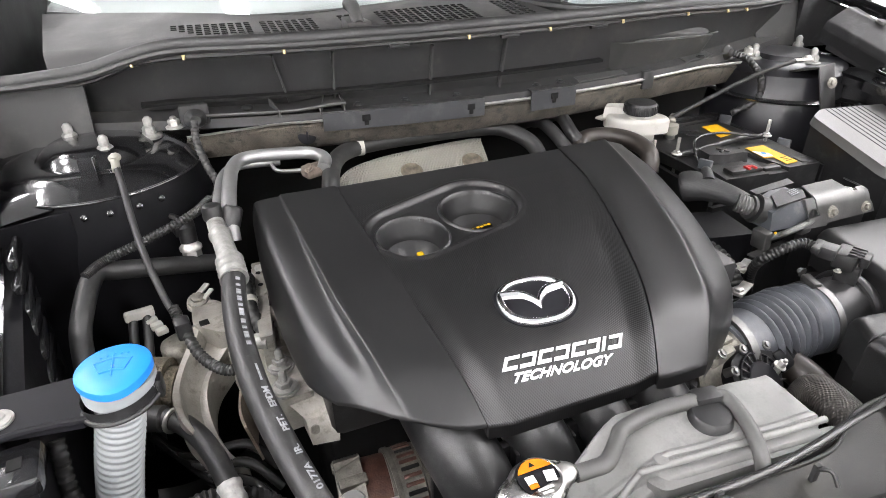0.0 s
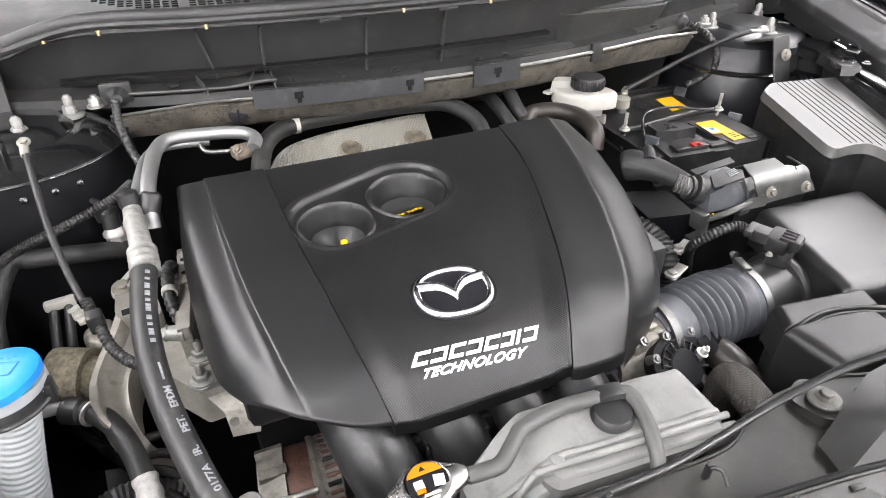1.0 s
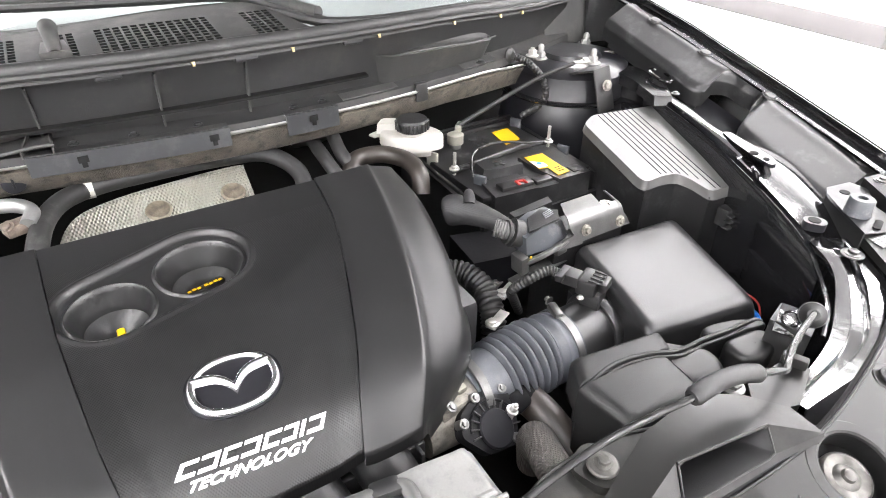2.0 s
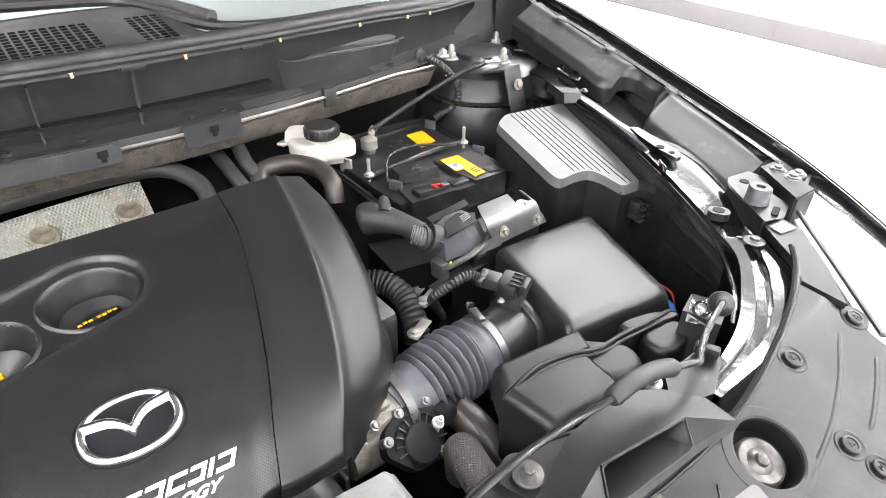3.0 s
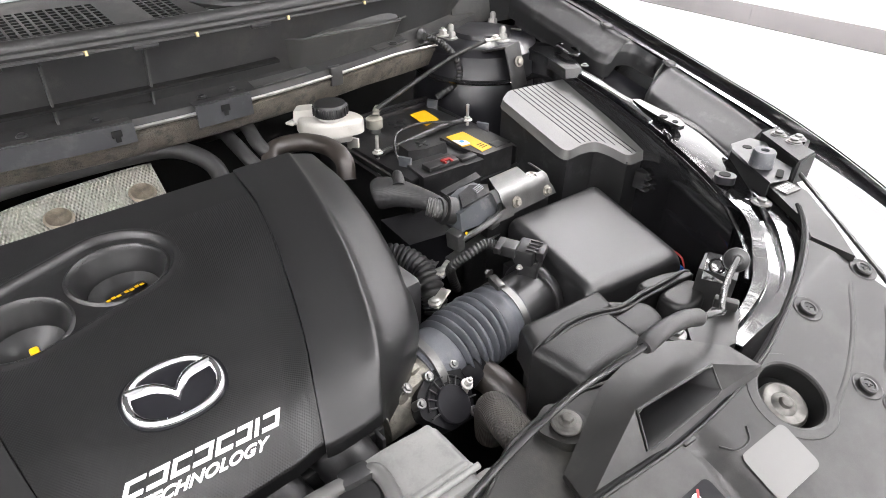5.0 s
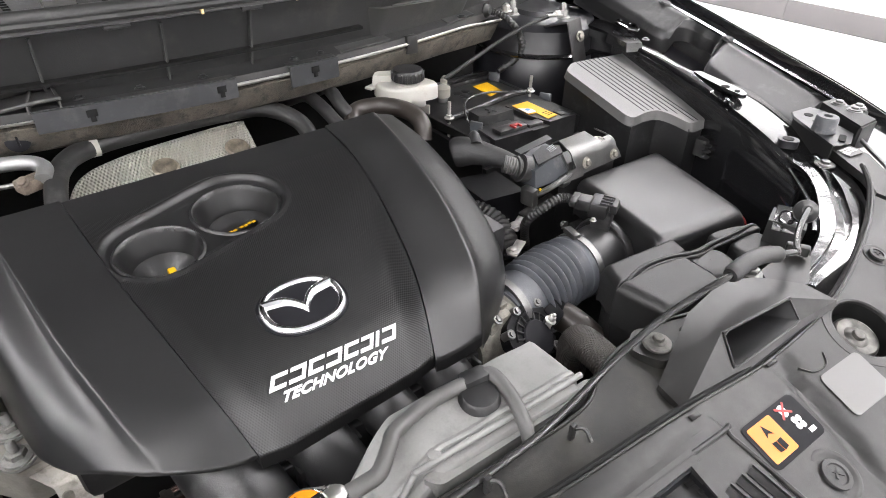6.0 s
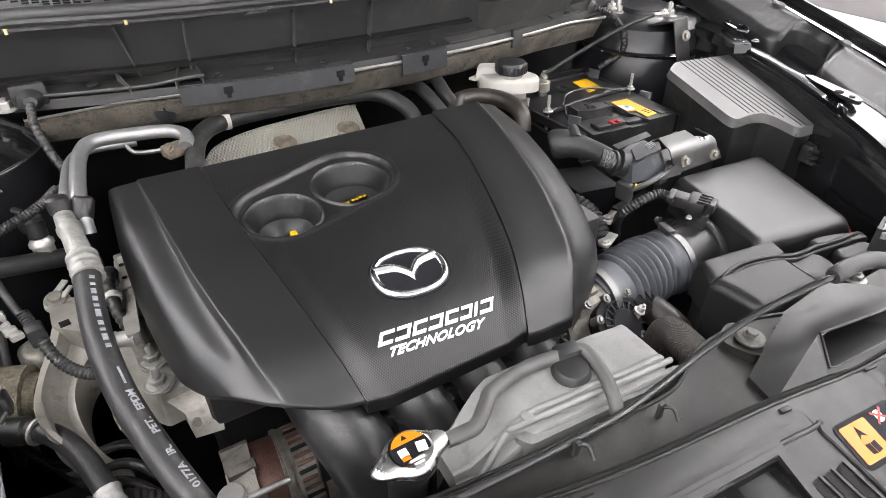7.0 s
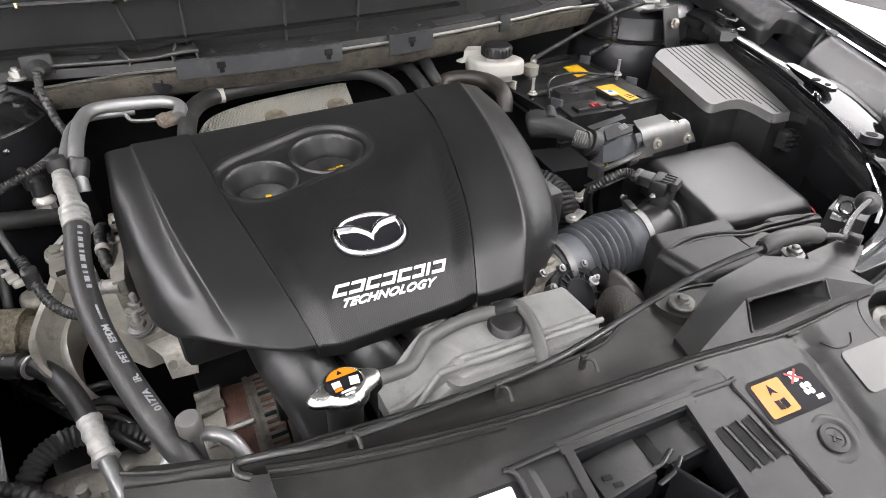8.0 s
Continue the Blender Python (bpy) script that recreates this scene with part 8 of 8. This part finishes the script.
# ---- front corners: curved support, lamp bracket, trims ----
for s in (1,):
    sup = thing("support_flange", "gloss black curved steel flange at the bay corner", "car body panel", (s * 0.45, 0.25, 0.87), "corner flanges")
    inn = mirror([(0.500, 0.345, 0.914), (0.470, 0.296, 0.912), (0.425, 0.262, 0.908), (0.346, 0.224, 0.901), (0.252, 0.207, 0.890)], s)
    outr = mirror([(0.560, 0.292, 0.916), (0.506, 0.254, 0.915), (0.466, 0.221, 0.912), (0.386, 0.181, 0.906), (0.252, 0.184, 0.893)], s)
    cross = ((-0.02, -0.30), (0.0, -0.03), (0.0, -0.004), (0.015, 0.0), (0.27, 0.001), (0.295, -0.002), (0.315, -0.008), (0.53, -0.0085), (0.55, -0.003), (0.575, 0.001), (0.95, 0.001), (0.985, -0.002), (1.0, -0.010), (1.02, -0.03), (1.03, -0.25))
    strip("flange", [[(a[0] + (b[0] - a[0]) * q, a[1] + (b[1] - a[1]) * q, a[2] + (b[2] - a[2]) * q + dz * (w_ if 0.29 < q < 0.56 else 1)) for w_, a, b in zip((0.0, 0.9, 1, 1, 1), inn, outr)] for q, dz in cross], PAINT, sup, n=48, th=0.002)
    part("bolt", merge(hexbolt((s * 0.504, 0.288, 0.918), 0.0065, h=0.006), lathe([(0.013, 0), (0.013, 0.0015)], (s * 0.504, 0.288, 0.9175), seg=24)), DULL, sup)
    part("weld_strip", tube([(s * 0.484, 0.322, 0.903), (s * 0.440, 0.282, 0.900), (s * 0.40, 0.252, 0.898), (s * 0.357, 0.232, 0.896)], 0.003, 8, 24), PAINT, sup)
    lb = thing("lamp_bracket", "black steel headlamp bracket with holes and a post", "bracket", (s * 0.58, 0.36, 0.90), "lamp brackets")
    lp = part("plate", merge(prism([(0.582, 0.373), (0.598, 0.382), (0.640, 0.374), (0.642, 0.350), (0.600, 0.318), (0.548, 0.330)], 0.937, 0.941, 0.0015), prism([(0.600, 0.318), (0.594, 0.292), (0.556, 0.281), (0.526, 0.292), (0.548, 0.330)], 0.936, lambda x, y: 0.9405 - 0.12 * max(0, 0.318 - y), 0.0015)), TOWERP, lb)
    part("skirt", thick(grid(lambda u, v: (Vector((0.640, 0.374, 0.938)).lerp(Vector((0.582, 0.373, 0.938)), u * 3) if u < 1 / 3 else Vector((0.582, 0.373, 0.938)).lerp(Vector((0.528, 0.294, 0.936)), (u - 1 / 3) * 1.5)) - Vector((0.012 * v, 0.004 * v, 0.045 * v)), 12, 3), 0.002), SNORKEL, lb)
    part("post", merge(lathe([(0.0165, 0), (0.0155, 0.003), (0.0150, 0.020), (0.0135, 0.022), (0.006, 0.022), (0.0055, 0.018)], (0.563, 0.323, 0.940), seg=28)), BRACKET, lb, "grey plastic post with a bolt hole")
    part("hole", merge(lathe([(0.0065, 0), (0.0065, 0.0008)], (0.604, 0.361, 0.941), seg=20), lathe([(0.0022, 0), (0.0022, 0.0008)], (0.585, 0.345, 0.941), seg=12)), VOID, lp)
    part("slot", prism(rounded(0.560, 0.2945, 0.026, 0.009, 0.004, 18), 0.9375, 0.9392, 0), VOID, lp)
    bt = part("box_top", prism([(0.650, 0.363), (0.684, 0.358), (0.640, 0.284), (0.594, 0.287)], 0.946, 0.950, 0.001), SNORKEL, lb)
    part("box_side", merge(prism([(0.594, 0.289), (0.640, 0.286), (0.642, 0.282), (0.596, 0.285)], 0.88, 0.947, 0.0008), prism([(0.650, 0.363), (0.653, 0.361), (0.597, 0.286), (0.594, 0.288)], 0.90, 0.947, 0.0005)), SNORKEL, lb)
    for x, y in ((0.660, 0.343), (0.650, 0.317), (0.668, 0.318)):
        part("bolt", merge(hexbolt((x, y, 0.9515), 0.0058, h=0.005), lathe([(0.0115, 0), (0.0110, 0.0012)], (x, y, 0.950), seg=24)), DULL, bt)
    tab = part("apron_tab", prism(rounded(0.517, 0.347, 0.022, 0.028, 0.010, 35), 0.920, 0.9310, 0.0015), TOWERP, lb)
    part("hole", lathe([(0.0078, 0), (0.0078, 0.0008)], (0.517, 0.348, 0.9310), seg=24), VOID, tab)
    lt = thing("lamp_cover_plate", "grey plastic plate with a rating label over the headlamp", "cover panel", (s * 0.50, 0.22, 0.92), "lamp cover plates")
    part("plate", prism([(0.532, 0.296), (0.567, 0.290), (0.558, 0.256), (0.500, 0.201), (0.447, 0.160), (0.449, 0.208), (0.470, 0.222), (0.487, 0.237), (0.506, 0.262)], 0.918, lambda x, y: 0.929 + 0.03 * (y - 0.25), 0.002), GREY, lt)
    ll = part("label", prism([(0.530, 0.288), (0.561, 0.283), (0.552, 0.262), (0.524, 0.268)], 0.930, 0.9315, 0), GREYLAB, lt, "grey rating label")
    part("label_print", merge(*[box((0.533 + 0.0085 * (k % 3), 0.283 - 0.0045 * (k // 3) - 0.0012 * (k % 3), 0.9320), (0.006, 0.0022, 0.0006), -10, bev=0) for k in range(9)], box((0.529, 0.275, 0.932), (0.006, 0.008, 0.0006), -10, bev=0)), WHITE, ll)
    lens = thing("headlamp", "headlamp with bright reflector under a clear cover", "headlamp", (s * 0.58, 0.16, 0.86), "headlamps")
    def lamp(u, v, drop):
        p = Vector((0.618, 0.292, 0.925)).lerp(Vector((0.735, 0.322, 0.925)), u).lerp(Vector((0.455, 0.120, 0.905)).lerp(Vector((0.665, 0.03, 0.84)), u), v)
        return p + Vector((0, 0, 0.015 * math.sin(math.pi * u) * math.sin(math.pi * v) - drop))
    cover = part("clear_cover", thick(grid(lambda u, v: lamp(u, v, 0.0), 16, 20), 0.003), LENS, lens, "clear polycarbonate cover")
    cover.visible_shadow = False
    part("reflector", thick(grid(lambda u, v: lamp(u, v, 0.012 + 0.03 * math.sin(math.pi * u) * math.sin(math.pi * v)), 16, 20), 0.003), REFLECT, lens, "bright reflector")
    part("lens_rim", tube([lamp(1 - k / 12, 0, -0.001) for k in range(13)] + [lamp(0, k / 16, -0.001) for k in range(1, 17)], 0.003, 8, 60), DULL, lens)
    trim = thing("fender_trim", "black plastic fender trim panel with push clips", "trim panel", (s * 0.70, 0.6, 0.97), "fender trims")
    OUTX = along([0.37, 0.45, 0.57, 0.75, 0.92], [0.762, 0.772, 0.776, 0.778, 0.776])
    INX = along([0.405, 0.467, 0.545, 0.572, 0.598, 0.630, 0.662, 0.676, 0.74, 0.88], [0.634, 0.641, 0.651, 0.668, 0.740, 0.744, 0.736, 0.688, 0.686, 0.690])
    TZ = lambda y: 0.927 + 0.262 * (y - 0.385)

    def trim_pt(u, v):
        y = 0.92 - 0.54 * v
        a, b = OUTX(y), INX(y)
        w = a - b
        y2 = y + (0.022 - 0.02 * u) * (1 if v > 0.97 else 0) * u
        z = TZ(y) + creased([(-0.1, 0.0), (0.0, 0.0), (0.10, 0.001), (0.36, 0.003), (0.48, -0.003), (0.90, -0.020), (1.0, -0.032)] if w > 0.07 else [(-0.1, 0.0), (0.0, 0.0), (0.3, 0.002), (0.7, 0.0), (1.0, -0.012)], u, 0.02)
        return Vector((a + (b - a) * u, y2, z))
    sheet = grid(trim_pt, 30, 150)
    tp = part("panel", skirted(sheet, 0.022), BLACK, trim, sharp=50)
    # recess floor is duller black than the panel, painting the shade in it
    part("recess", thick(grid(lambda u, v: Vector((0.735 - 0.085 * u, 0.685 - 0.14 * v, TZ(0.685 - 0.14 * v) - 0.055 - 0.012 * u)), 6, 6), 0.003), LABELB, trim)
    part("lower_flank", thick(grid(lambda u, v: Vector((0.697 - 0.006 * u, 0.90 - 0.225 * v, TZ(0.90 - 0.225 * v) - 0.034 - 0.03 * u)), 4, 20), 0.003), BLACK, trim)
    for x, y in ((0.752, 0.408), (0.764, 0.582), (0.766, 0.725), (0.765, 0.848)):
        part("push_clip", merge(lathe([(0.0150, 0), (0.0140, 0.0022), (0.0110, 0.0008), (0.0090, 0.0034), (0.004, 0.0042)], (x - 0.012, y, TZ(y) + 0.0022), (0, -0.26, 1), 28)), DARK, tp)
# bracket on the right tower, open hook of the apron
tbk = thing("tower_plate", "dark steel plate with a bolt on the strut tower", "bracket", (0.58, 0.79, 0.95))
part("plate", merge(moved(box((0, 0, 0), (0.050, 0.004, 0.080), bev=0.002), pose(0.578, 0.792, 0.962, -18, 0, 12)), moved(box((0, 0.03, 0.038), (0.050, 0.06, 0.004), bev=0.001), pose(0.578, 0.792, 0.962, -18, 0, 12))), DARK, tbk)
part("bolt", hexbolt((0.577, 0.785, 0.972), 0.0066, (-0.1, -1, 0.3), 0.006), WEATH, tbk)
brace = thing("apron_brace", "gloss black pressed brace with an open loop behind the fuse box", "bracket", (0.66, 0.76, 0.97))
part("brace_plate", prism([(0.640, 0.86), (0.700, 0.905), (0.715, 0.88), (0.690, 0.79), (0.665, 0.722), (0.625, 0.675), (0.596, 0.690), (0.625, 0.77)], 0.960, lambda x, y: 0.978 + 0.03 * (y - 0.8), 0.008, 3, 0.006), PAINT, brace)
part("loop", tube([(0.655, 0.735, 0.984), (0.672, 0.775, 0.986), (0.690, 0.772, 0.986), (0.684, 0.735, 0.984), (0.664, 0.718, 0.983), (0.655, 0.735, 0.984)], 0.0032, 8, 50), PAINT, brace)
part("hook", tube([(0.690, 0.91, 0.985), (0.712, 0.872, 0.986), (0.731, 0.845, 0.986), (0.735, 0.838, 0.984)], lambda s_: 0.005 - 0.002 * s_, 8, 24), PAINT, brace)
part("bolt", hexbolt((0.622, 0.672, 0.982), 0.0045, h=0.004), DULL, brace)
ft = part("folded_tab", prism(roundpoly([(0.606, 0.560), (0.616, 0.552), (0.604, 0.505), (0.592, 0.462), (0.580, 0.448), (0.568, 0.450), (0.574, 0.485), (0.590, 0.530)], 0.005), 0.948, lambda x, y: 0.9555 + 0.03 * (y - 0.5), 0.002), PAINT, brace)
for x, y, r in ((0.582, 0.487, 0.0065), (0.579, 0.465, 0.0045)):
    part("hole", lathe([(r, 0), (r * 0.97, 0.0008)], (x, y, 0.9556 + 0.03 * (y - 0.5)), seg=20), VOID, ft)
part("rail_bracket", merge(moved(box((0, 0, 0), (0.030, 0.004, 0.045), bev=0.002), pose(0.555, 0.458, 0.925, -10, 0, 50)), hexbolt((0.550, 0.452, 0.925), 0.006, (-0.7, -0.7, 0.2), 0.006)), DUSTPAINT, brace)
cable("apron_wiring", [(0.425, 0.39, 0.825), (0.440, 0.373, 0.832), (0.444, 0.345, 0.828), (0.440, 0.33, 0.80)], 0.0014, RED, "thin red and blue wires at the airbox corner", "wiring", "wiring", 8, 20)
for k in range(3):
    cable("apron_wiring", [(0.42 + 0.002 * k, 0.385, 0.82), (0.432, 0.362 - 0.004 * k, 0.824), (0.436, 0.340 - 0.004 * k, 0.815), (0.43, 0.325, 0.79)], 0.0013, BLUE, "thin blue wire at the airbox corner", "wiring", "wiring", 8, 20)
